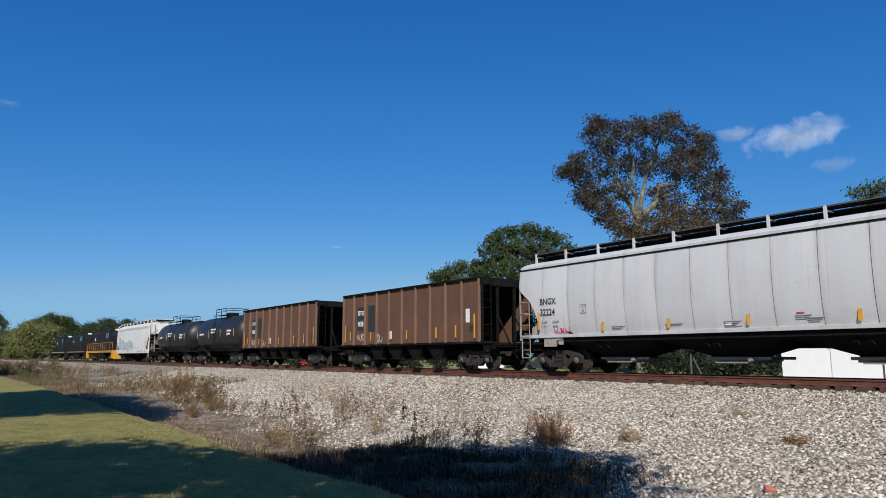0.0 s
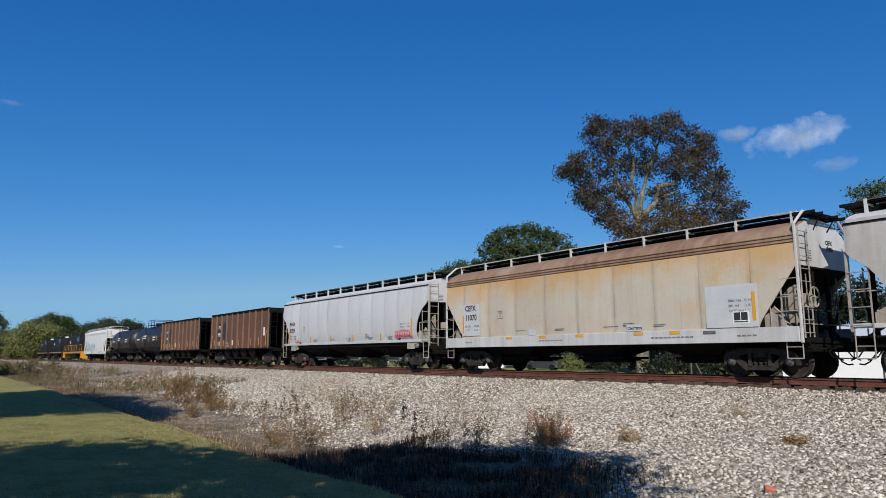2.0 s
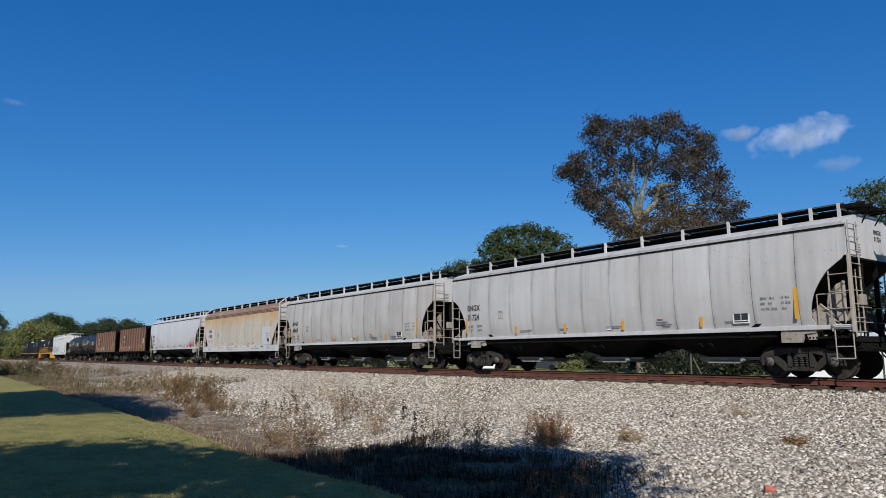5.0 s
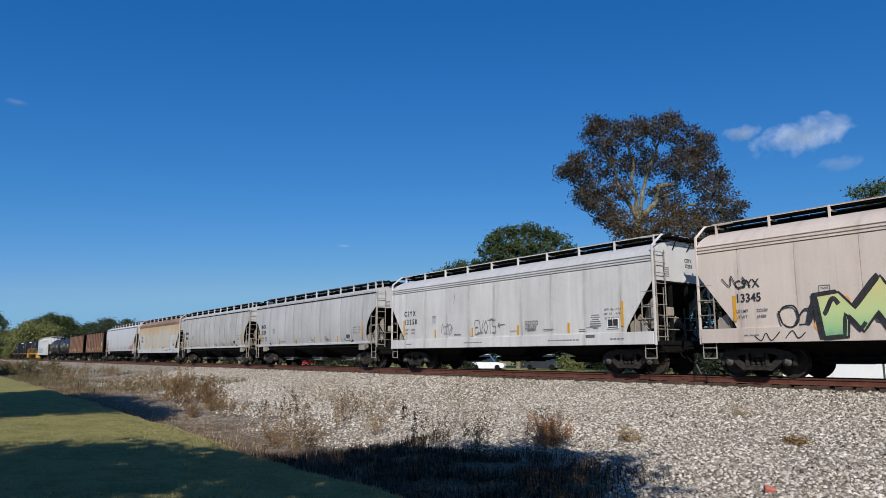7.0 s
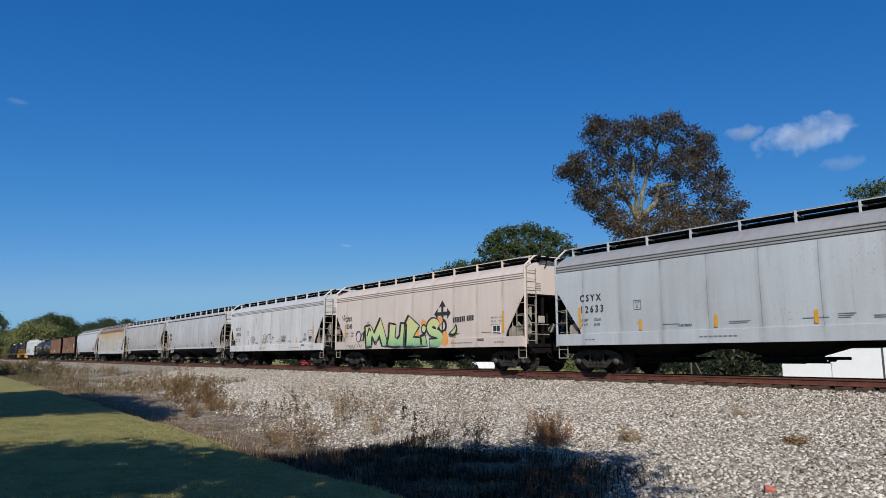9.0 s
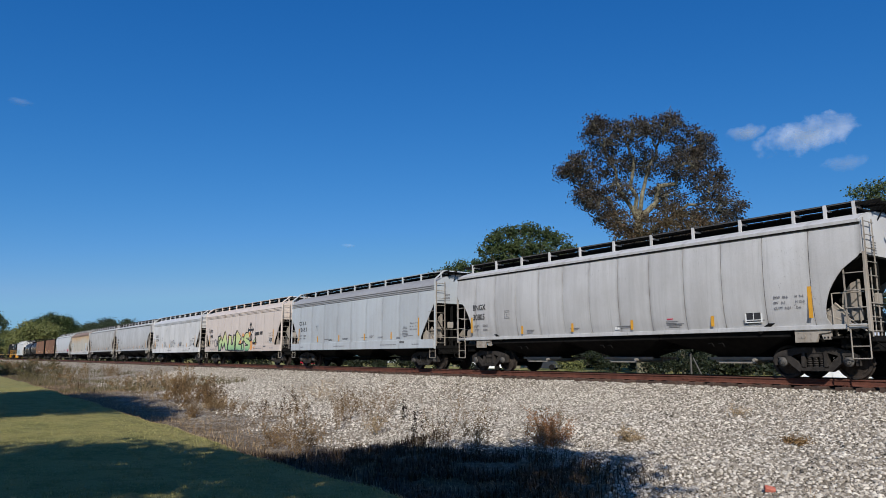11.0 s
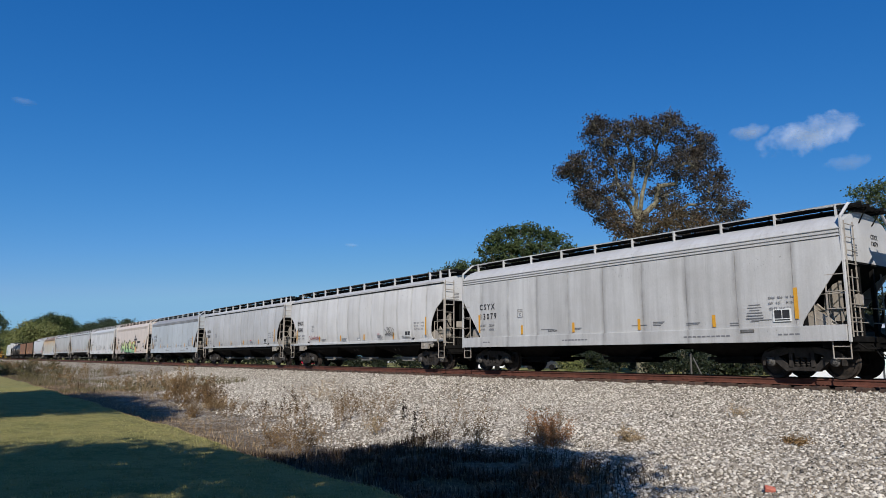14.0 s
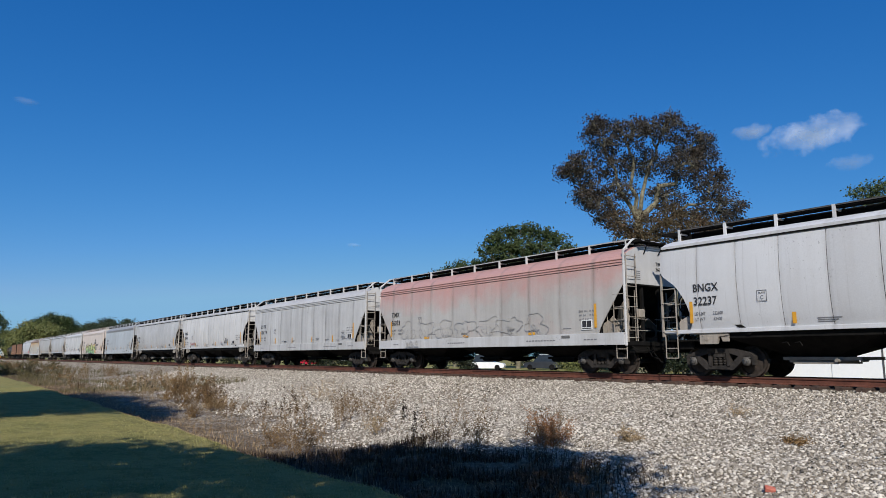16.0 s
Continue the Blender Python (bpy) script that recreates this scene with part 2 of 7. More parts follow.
PROFILE = ((-4000, -0.9), (-60, -0.95), (-26, -1.0), (-20, -1.03), (-18, -1.08), (-16.4, -1.12), (-15.6, -1.15), (-15.35, -1.22), (-15.0, -1.56), (-13.2, -1.78), (-11, -1.68),
           (-9, -1.5), (-6, -1.13), (-4, -0.83), (-2.6, -0.58), (-1.8, -0.41), (-1.36, -0.31), (-1.1, -0.285), (-0.6, -0.25), (1.3, -0.24), (1.75, -0.3), (3.5, -0.7), (6, -1.0), (12, -1.0), (4000, -0.8))
PY, PZ = np.array([p[0] for p in PROFILE], dtype=float), np.array([p[1] for p in PROFILE], dtype=float)


def ground_z(x, y):
    x, y = np.asarray(x, dtype=float), np.asarray(y, dtype=float)
    z = np.interp(y, PY, PZ)
    off = np.abs(y)
    amp = smooth(1.8, 6, off) * (1 - smooth(60, 200, off))
    z = z + amp * (0.05 * wave(x, y, 0.55, 0.4) + 0.025 * wave(x, y, 1.9, 1.1))
    ditch = np.exp(-((y + 12.5) / 2.6) ** 2)
    z = z + ditch * smooth(-14, -45, x) * 0.45
    return z


def axis(fine0, fine1, step, reach, grow):
    a = list(np.arange(fine0, fine1 + 1e-6, step))
    s, v = step, fine1
    while v < reach:
        s *= grow
        v += s
        a.append(v)
    s, v, left = step, fine0, []
    while v > -reach:
        s *= grow
        v -= s
        left.append(v)
    return np.array(left[::-1] + a)


def ground_material():
    m, t, p = nodes_of("ballast_and_grass")
    co = t.nodes.new("ShaderNodeTexCoord").outputs["Object"]
    sep = t.nodes.new("ShaderNodeSeparateXYZ")
    t.links.new(co, sep.inputs[0])

    def math_node(op, a, b=None, c=None):
        n = t.nodes.new("ShaderNodeMath")
        n.operation = op
        for i, v in enumerate((a, b, c)):
            if v is None:
                continue
            if isinstance(v, bpy.types.NodeSocket):
                t.links.new(v, n.inputs[i])
            else:
                n.inputs[i].default_value = v
        return n.outputs[0]

    def step(v, lo, hi):
        n = t.nodes.new("ShaderNodeMapRange")
        n.interpolation_type = "SMOOTHSTEP"
        t.links.new(v, n.inputs[0])
        n.inputs[1].default_value, n.inputs[2].default_value = lo, hi
        return n.outputs[0]

    # crushed stone
    vor = t.nodes.new("ShaderNodeTexVoronoi")
    vor.inputs["Scale"].default_value = 17
    t.links.new(co, vor.inputs["Vector"])
    edge = t.nodes.new("ShaderNodeTexVoronoi")
    edge.feature = "DISTANCE_TO_EDGE"
    edge.inputs["Scale"].default_value = 17
    t.links.new(co, edge.inputs["Vector"])
    cell = t.nodes.new("ShaderNodeSeparateColor")
    t.links.new(vor.outputs["Color"], cell.inputs[0])
    stone = ramp(t, cell.outputs[0], [(0.0, (0.10, 0.08, 0.058)), (0.3, (0.33, 0.28, 0.22)), (1.0, (0.56, 0.50, 0.41))])
    gap = ramp(t, edge.outputs["Distance"], [(0.0, (0.08, 0.08, 0.08)), (0.16, (1, 1, 1))])
    stone = mix(t, 1.0, stone.outputs[0], gap.outputs[0], "MULTIPLY")
    big = noise_node(t, co, 0.5, 5, 0.65)
    stone = mix(t, ramp(t, big.outputs[0], [(0.45, (0, 0, 0)), (0.75, (0.45, 0.45, 0.45))]).outputs[0], stone, (0.27, 0.225, 0.17))
    # dry litter
    lit = noise_node(t, co, 9, 6, 0.75)
    litter = ramp(t, lit.outputs[0], [(0.3, (0.03, 0.019, 0.010)), (0.5, (0.115, 0.077, 0.042)), (0.72, (0.30, 0.205, 0.11))])
    # lawn
    gn, gl = noise_node(t, co, 30, 5, 0.8), noise_node(t, co, 0.45, 4, 0.6)
    lawn = ramp(t, gn.outputs[0], [(0.3, (0.16, 0.155, 0.05)), (0.6, (0.30, 0.275, 0.10)), (0.8, (0.42, 0.375, 0.15))])
    lawn = mix(t, ramp(t, gl.outputs[0], [(0.4, (0, 0, 0)), (0.65, (0.75, 0.75, 0.75))]).outputs[0], lawn.outputs[0], (0.33, 0.27, 0.10))
    tuft = noise_node(t, co, 2.2, 5, 0.75)
    lawn = mix(t, ramp(t, tuft.outputs[0], [(0.42, (0.45, 0.45, 0.45)), (0.56, (0, 0, 0))]).outputs[0], lawn, (0.10, 0.105, 0.028))
    wob = noise_node(t, co, 0.7, 5, 0.7)
    dy = math_node("MULTIPLY_ADD", wob.outputs[0], 3.0, sep.outputs[1])      # wandering y
    far = step(sep.outputs[0], -14.0, -60.0)
    mid = step(sep.outputs[0], -13.0, -18.0)
    edge_y = math_node("MULTIPLY_ADD", far, 1.4, math_node("MULTIPLY_ADD", mid, -3.0, -9.8))
    # litter on the lower slope, more of it down the line
    dl = math_node("SUBTRACT", dy, edge_y)
    stone_mask = step(dl, -1.2, 2.2)
    beyond = step(dy, 7.5, 5.0)
    stone_mask = math_node("MULTIPLY", stone_mask, beyond)
    patch = noise_node(t, co, 1.5, 6, 0.7)
    low = math_node("MULTIPLY", step(dy, -5.5, -10.0), step(patch.outputs[0], 0.45, 0.58))
    stone_mask = math_node("MULTIPLY", stone_mask, math_node("MULTIPLY_ADD", low, -0.75, 1.0))
    near_lawn = step(math_node("MULTIPLY_ADD", wob.outputs[0], 0.7, sep.outputs[1]), -14.92, -15.1)
    far_lawn = step(dy, 6.0, 9.0)
    lawn_mask = math_node("ADD", near_lawn, far_lawn)
    col = mix(t, lawn_mask, litter.outputs[0], lawn)
    oily = step(math_node("ABSOLUTE", sep.outputs[1]), 1.3, 0.95)           # black with oil and brake dust between the rails
    stone = mix(t, math_node("MULTIPLY", oily, 0.85), stone, (0.035, 0.026, 0.02))
    col = mix(t, stone_mask, col, stone)
    t.links.new(col, p.inputs["Base Color"])
    p.inputs["Roughness"].default_value = 0.95
    p.inputs["Specular IOR Level"].default_value = 0.15
    hgt = mix(t, stone_mask, gn.outputs[0], edge.outputs["Distance"])
    bump(t, p, hgt, 0.8, 0.04)
    return m


def grid_mesh(name, xs, ys, zf, material):
    X, Y = np.meshgrid(xs, ys, indexing="ij")
    V = np.stack([X, Y, zf(X, Y)], -1).reshape(-1, 3)
    n, k = len(xs), len(ys)
    i = (np.arange(n - 1)[:, None] * k + np.arange(k - 1)[None]).ravel()
    return raw(name, V, np.stack([i, i + k, i + k + 1, i + 1], 1), material, True)


GROUND = ground_material()
ground = new("ground", grid_mesh("ground", axis(-60, 14, 0.4, 4000, 1.12), axis(-24, 8, 0.25, 4000, 1.13), ground_z, GROUND))
tagged(ground, "pale crushed stone slope, dry ditch and mown lawn", "ground", kind="structure")

RNG = np.random.default_rng(7)


def stones(name, count, xr, yr, size, material, keep=None):
    """Angular broken stones lying on the ground, joined into one mesh."""
    x, y = RNG.uniform(*xr, count), RNG.uniform(*yr, count)
    if keep is not None:
        k = keep(x, y)
        x, y = x[k], y[k]
    n = len(x)
    base = np.array([(1, 0, -.35), (.3, .95, -.35), (-.8, .6, -.35), (-.8, -.6, -.35), (.3, -.95, -.35), (.55, .25, .5), (-.2, .6, .55), (-.45, -.35, .5), (.35, -.5, .45)])
    tri = np.array([(0, 1, 5), (1, 6, 5), (1, 2, 6), (2, 7, 6), (2, 3, 7), (3, 4, 7), (4, 8, 7), (4, 0, 8), (0, 5, 8), (5, 6, 8), (6, 7, 8)])
    r = RNG.uniform(*size, n) * RNG.uniform(0.75, 1.25, n)
    v = base[None] * (1 + RNG.uniform(-.28, .28, (n, 9, 3))) * r[:, None, None]
    v[:, :, 2] *= RNG.uniform(.6, 1.1, n)[:, None]
    a, tl = RNG.uniform(0, 6.28, n), RNG.normal(0, .45, n)
    c, s = np.cos(tl)[:, None], np.sin(tl)[:, None]
    v = np.stack([v[:, :, 0], v[:, :, 1] * c - v[:, :, 2] * s, v[:, :, 1] * s + v[:, :, 2] * c], -1)
    c, s = np.cos(a)[:, None], np.sin(a)[:, None]
    v = np.stack([v[:, :, 0] * c - v[:, :, 1] * s, v[:, :, 0] * s + v[:, :, 1] * c, v[:, :, 2]], -1)
    v += np.stack([x, y, ground_z(x, y) + r * 0.34], -1)[:, None]
    f = (tri[None] + (np.arange(n) * 9)[:, None, None]).reshape(-1, 3)
    return new(name, raw(name, v.reshape(-1, 3), f, material))


def stone_material():
    m, t, p = nodes_of("broken_limestone")
    g = t.nodes.new("ShaderNodeNewGeometry")
    co = t.nodes.new("ShaderNodeTexCoord").outputs["Object"]
    col = ramp(t, g.outputs["Random Per Island"], [(0.0, (0.11, 0.092, 0.07)), (0.25, (0.22, 0.19, 0.15)), (0.65, (0.44, 0.395, 0.33)), (1.0, (0.74, 0.675, 0.575))])
    n = noise_node(t, co, 60, 4, 0.7)
    big = noise_node(t, co, 0.5, 5, 0.65)
    c = mix(t, 0.35, col.outputs[0], ramp(t, n.outputs[0], [(0.3, (0.25, 0.25, 0.25)), (0.7, (0.75, 0.75, 0.75))]).outputs[0], "OVERLAY")
    c = mix(t, ramp(t, big.outputs[0], [(0.45, (0, 0, 0)), (0.75, (0.5, 0.5, 0.5))]).outputs[0], c, (0.24, 0.21, 0.17))
    sep = t.nodes.new("ShaderNodeSeparateXYZ")
    t.links.new(co, sep.inputs[0])
    rusty = t.nodes.new("ShaderNodeMapRange")           # brake and rust dust nearest the rails
    rusty.inputs[1].default_value, rusty.inputs[2].default_value, rusty.inputs[4].default_value = -6.5, -1.5, 0.12
    t.links.new(sep.outputs[1], rusty.inputs[0])
    c = mix(t, rusty.outputs[0], c, (0.23, 0.185, 0.145))
    t.links.new(c, p.inputs["Base Color"])
    p.inputs["Roughness"].default_value = 0.9
    p.inputs["Specular IOR Level"].default_value = 0.2
    bump(t, p, n.outputs[0], 0.4, 0.01)
    return m


STONE = stone_material()
gravel = stones("ballast", 150000, (-19, 5), (-13.8, -1.16), (0.017, 0.041), STONE,
                lambda x, y: (RNG.uniform(0, 1, len(x)) < smooth(-9.9 - 1.9 * smooth(-11, -16, x) - 2.6 * smooth(-9.0, -7.0, x), -8.3 - 1.6 * smooth(-11, -16, x) - 2.2 * smooth(-9.0, -7.0, x), y + 0.6 * wave(x, y, .9, 0))) & (x < 0.6 - .55 * (y + 9)))
far_gravel = stones("ballast", 105000, (-64, -19), (-14.5, -1.30), (0.026, 0.050), STONE,
                    lambda x, y: RNG.uniform(0, 1, len(x)) < smooth(-12.0, -8.0, y + 0.9 * wave(x, y, .7, 0)) * (1 - .5 * smooth(-30, -60, x)))
tagged(far_gravel, "loose pale broken limestone further down the line", "gravel", kind="stuff")
tagged(gravel, "loose pale broken limestone ballast on the slope", "gravel", kind="stuff")

# ---- track ----
track = tagged(new("railway_track"), "rusty steel rails spiked to weathered timber ties", "railway track", kind="structure")


def rail_bm(x0, x1):
    half = [(0.0, 0.0), (0.034, 0.0), (0.037, -0.008), (0.036, -0.036), (0.01, -0.048), (0.009, -0.145), (0.03, -0.155), (0.073, -0.168), (0.073, -0.178), (0.0, -0.178)]
    ring = half + [(-a, b) for a, b in half[-2:0:-1]]
    bm = bmesh.new()
    prism(bm, ring, x0, x1, "yz")
    return bm


for side in (-1, 1):
    part("rail", rail_bm(-700, 60), RAIL, track, at=pose(0, side * 0.755, 0))
    part("rail_head", bm_box((-320, 0, 0.0005), (760, 0.05, 0.003)), TREAD, track, "worn brown running band", at=pose(0, side * 0.755, 0.0005))


def joint_bm():
    bm = bmesh.new()
    box(bm, (0, -0.022, -0.1), (0.92, 0.022, 0.085), None, 0.006)
    for k in range(6):
        rod(bm, (-0.38 + k * 0.152, -0.03, -0.098), (-0.38 + k * 0.152, -0.062, -0.098), 0.017, 6)
    return bm


for k, jx in enumerate((-13.15, -25.0, -37.0, -1.2)):
    part("joint_bar", shared("joint_bar", joint_bm), RAIL, track, "rusty bolted joint bar", at=pose(jx - 0.0, -0.755, 0))


def tie_bm():
    bm = bmesh.new()
    box(bm, (0, 0, -0.265), (0.23, 2.6, 0.17), None, 0.012)
    return bm


def plate_bm():
    bm = bmesh.new()
    box(bm, (0, 0, -0.179), (0.19, 0.34, 0.012))
    for a in (-1, 1):
        for b in (-1, 1):
            box(bm, (a * 0.05, b * 0.095, -0.166), (0.025, 0.03, 0.03))
    return bm


TIE_ME, PLATE_ME = shared("tie", tie_bm), shared("tie_plate", plate_bm)
for k in range(230):
    x = 8 - k * 0.535 + RNG.uniform(-.03, .03)
    tie = part("tie", TIE_ME, TIE, track, at=pose(x, RNG.uniform(-.09, .09), RNG.uniform(-.025, 0.0), 0, 0, RNG.uniform(-2.0, 2.0)))
    if k < 90:
        part("tie_plate", PLATE_ME, RAIL, tie, at=pose(0, -0.755, 0))
far_ties = bmesh.new()
for k in range(420):
    box(far_ties, (-115.2 - k * 0.535, 0, -0.265), (0.23, 2.6, 0.17))
tagged(part("far_ties", far_ties, TIE, track), kind="stuff")

# ---- trees and weeds ----
BARK = surface("grey_brown_bark", (0.045, 0.04, 0.026), (0.25, 0.225, 0.15), 2.2, 0.95, 0.0, 0.6, 25, dist=0.03)
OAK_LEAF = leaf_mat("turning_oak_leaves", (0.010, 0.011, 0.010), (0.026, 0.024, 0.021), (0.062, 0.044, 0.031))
RUST_LEAF = leaf_mat("brown_autumn_leaves", (0.035, 0.022, 0.012), (0.085, 0.048, 0.024), (0.07, 0.055, 0.022))
GREEN_LEAF = leaf_mat("dark_green_leaves", (0.010, 0.020, 0.008), (0.031, 0.053, 0.016), (0.066, 0.088, 0.026))
# green leaves coloured nearly black in place of deep shade
DARK_LEAF = leaf_mat("shade_blackened_leaves", (0.004, 0.007, 0.003), (0.010, 0.016, 0.006), (0.021, 0.029, 0.011))
FAR_LEAF = leaf_mat("distant_dark_green_leaves", (0.012, 0.02, 0.012), (0.026, 0.042, 0.02), (0.045, 0.06, 0.026))
OLIVE_LEAF = leaf_mat("olive_green_leaves", (0.04, 0.058, 0.017), (0.10, 0.12, 0.034), (0.165, 0.16, 0.052))


def leaves(points, size, rng, flat=0.0):
    """Folded little leaf blades round the points given, as arrays."""
    n = len(points)
    d = rng.normal(0, 1, (n, 3))
    d[:, 2] *= 1 - flat
    d /= np.linalg.norm(d, axis=1)[:, None] + 1e-9
    e = np.cross(d, rng.normal(0, 1, (n, 3)))
    e /= np.linalg.norm(e, axis=1)[:, None] + 1e-9
    u = np.cross(d, e)
    s = (size * rng.uniform(.6, 1.4, n))[:, None]
    a, b = points - d * s, points + d * s
    l, r = points + e * s * .55 + u * s * .25, points - e * s * .55 + u * s * .25
    V = np.stack([a, r, b, l], 1).reshape(-1, 3)
    i = np.arange(n)[:, None] * 4
    F = np.concatenate([i + np.array([[0, 1, 2]]), i + np.array([[0, 2, 3]])], 0)
    return V, F


def wood_mesh(name, segs, min_r=0.0):
    V, F, k = [], [], 0
    for p, q, r0, r1 in segs:
        if r0 < min_r:
            continue
        n = 7 if r0 > .12 else 5 if r0 > .04 else 3
        d = (q - p).normalized()
        a = d.orthogonal().normalized()
        b = d.cross(a)
        for c, r in ((p, r0), (q, r1)):
            for i in range(n):
                w = 6.2832 * i / n
                V.append(c + (a * math.cos(w) + b * math.sin(w)) * r)
        for i in range(n):
            F.append((k + i, k + (i + 1) % n, k + n + (i + 1) % n, k + n + i))
        k += 2 * n
    return raw(name, np.array([tuple(v) for v in V]), np.array(F), BARK, True)


def at_depth(px, depth):
    """The plan position seen at column px at that distance along the view."""
    u = (px - 784) / 1212.94 * depth
    h = math.hypot(0.7956, 0.5855)
    return (EYE.x - 0.7956 / h * depth + 0.5927 * u, EYE.y + 0.5855 / h * depth + 0.8054 * u)


def crown_tree(name, label, base, lobes, trunk_r, fork, leaf, leaf_size, twigs, per_twig, cloud, seed, gaps=.0, bare=.0, mains=()):
    """A tree whose limbs reach out from the trunk into the lobes given: (across, away, height, radius) from the base, across to the right as seen from the lawn."""
    rng = np.random.default_rng(seed)
    z0 = float(ground_z(base[0], base[1]))
    rt, aw = Vector((0.5927, 0.8054, 0)), Vector((-0.8054, 0.5927, 0))
    segs, ends = [], []

    def bend(p, q, r0, r1, n, wob):
        pts = [p]
        for k in range(1, n + 1):
            f = k / n
            o = p.lerp(q, f) + Vector(rng.normal(0, wob * (p - q).length, 3)) * (f * (1 - f) * 2.4)
            o.z += (p - q).length * .10 * math.sin(f * 3.14)
            pts.append(o)
        for k in range(n):
            segs.append((pts[k], pts[k + 1], r0 + (r1 - r0) * k / n, r0 + (r1 - r0) * (k + 1) / n))
        return pts

    top = Vector((rng.normal(0, .2), rng.normal(0, .2), fork))
    trunk = bend(Vector((0, 0, -.4)), top, trunk_r, trunk_r * .72, 5, .015)
    heavy = []          # points along the heavy limbs, from which the lesser ones part
    for a, w, h, r in mains:
        heavy += bend(trunk[-1 - (h < fork * 1.3)], rt * a + aw * w + Vector((0, 0, h)), trunk_r * r, trunk_r * .16, 7, .06)[2:]
    for a, w, h, r in lobes:
        c = rt * a + aw * w + Vector((0, 0, h))
        if heavy:
            st = min(heavy, key=lambda v: (v - c).length + (3.0 if v.z > c.z + 1 else 0))
            limb = bend(st, c, trunk_r * .15, trunk_r * .06, 6, .09)
        else:
            st = trunk[-1] if h > fork * 1.15 else trunk[-2 - int(rng.integers(0, 2))]
            limb = bend(st, c, trunk_r * .30, trunk_r * .10, 6, .07)
        subs = []
        for k in range(7):
            o = Vector(rng.normal(0, .62, 3)) * r * .72
            subs.append(bend(limb[int(rng.integers(3, 7))], c + o, trunk_r * .11, trunk_r * .035, 4, .1))
        for k in range(int(twigs * r * r)):
            d = Vector(rng.normal(0, 1, 3)).normalized() * r * rng.uniform(.35, 1.0) ** .6
            d.z *= .85
            q = c + d
            sp = min(subs, key=lambda s: (s[-1] - q).length)
            ends.append(bend(sp[int(rng.integers(2, 5))], q, trunk_r * .035 + .006, .006, 3, .12)[-1])
    root = tagged(new(name), label, "tree", "background trees")
    root.matrix_basis = pose(base[0], base[1], z0)
    t = new("trunk", wood_mesh("trunk", segs))
    t.parent = root
    P = np.array([tuple(e) for e in ends])
    if bare:
        P = P[rng.uniform(0, 1, len(P)) > bare]
    if gaps:
        P = P[wave(P[:, 0] + P[:, 1], P[:, 2] * 1.3, 1.9, seed) > -gaps]
    pts = np.repeat(P, per_twig, axis=0)
    pts = pts + rng.normal(0, cloud, pts.shape) * np.array([1, 1, .75])
    V, F = leaves(pts, leaf_size, rng)
    cr = new("crown", raw("crown", V, F, leaf))
    cr.parent = root
    return root


def lobes_from(px0, depth, spots):
    """Lobes from outline spots (column, row, radius) of a tree whose trunk stands at column px0 at that distance."""
    k = depth / 1212.94
    return [((x - px0) * k, random.Random(int(x * 7 + y)).uniform(-.5, .5) * r * k * 1.5, (631 - y) * k + 1.6, r * k) for x, y, r in spots]


# the big oak: open crown, heavy forked limbs
crown_tree("oak_tree", "large old oak with sparse browning leaves behind the railway", at_depth(1132, 66),
           lobes_from(1132, 66, [(1075, 232, 40), (1130, 232, 34), (1190, 222, 36), (1238, 245, 38), (1030, 290, 34), (1090, 280, 36), (1155, 275, 40), (1215, 290, 40), (1262, 272, 28),
                                 (1050, 335, 36), (1110, 330, 28), (1190, 345, 36), (1270, 325, 38), (1292, 365, 32), (1085, 385, 30), (1240, 385, 38), (1020, 300, 22), (1160, 205, 22),
                                 (1001, 298, 15), (1040, 350, 24), (1060, 210, 20), (1202, 200, 16), (1312, 378, 20), (1288, 300, 18), (1065, 362, 26), (1108, 212, 18), (1270, 240, 18)]),
           .66, 14.6, OAK_LEAF, .112, 34, 18, .27, 11, .55, .08,
           [(a, w, h, .5 if r > 1.5 else .36) for a, w, h, r in lobes_from(1132, 66, [(1082, 268, 20), (1122, 246, 20), (1178, 250, 20), (1236, 276, 36), (1035, 325, 20), (1262, 352, 20)])])
crown_tree("maple_tree", "rust-brown small tree under the oak", at_depth(1205, 60), lobes_from(1205, 60, [(1150, 405, 34), (1200, 375, 30), (1240, 410, 34), (1180, 430, 40), (1230, 450, 40), (1100, 392, 24), (1115, 425, 30), (1285, 402, 24), (1300, 430, 30)]), .2, 6, RUST_LEAF, .105, 28, 22, .26, 5, .8)
crown_tree("broadleaf_tree", "dense dark green broadleaf tree beyond the tracks", at_depth(915, 95),
           lobes_from(915, 95, [(878, 422, 17), (902, 410, 15), (924, 408, 12), (944, 402, 14), (966, 414, 17), (990, 424, 15), (1008, 442, 13), (862, 446, 17), (892, 448, 22), (925, 440, 24), (958, 447, 24), (988, 455, 19), (846, 474, 14),
                               (872, 480, 25), (910, 485, 30), (950, 490, 32), (995, 485, 26), (910, 530, 42), (970, 530, 42)]), .4, 6, GREEN_LEAF, .17, 15, 34, .36, 21, .9)
crown_tree("broadleaf_tree", "dark green rounded tree beyond the tracks", at_depth(805, 110), lobes_from(805, 110, [(772, 490, 13), (795, 482, 14), (818, 474, 14), (842, 482, 15), (785, 508, 20), (815, 505, 22), (845, 510, 22), (790, 530, 26), (835, 535, 30), (870, 530, 30)]), .3, 5, GREEN_LEAF, .18, 14, 36, .42, 22, .9)
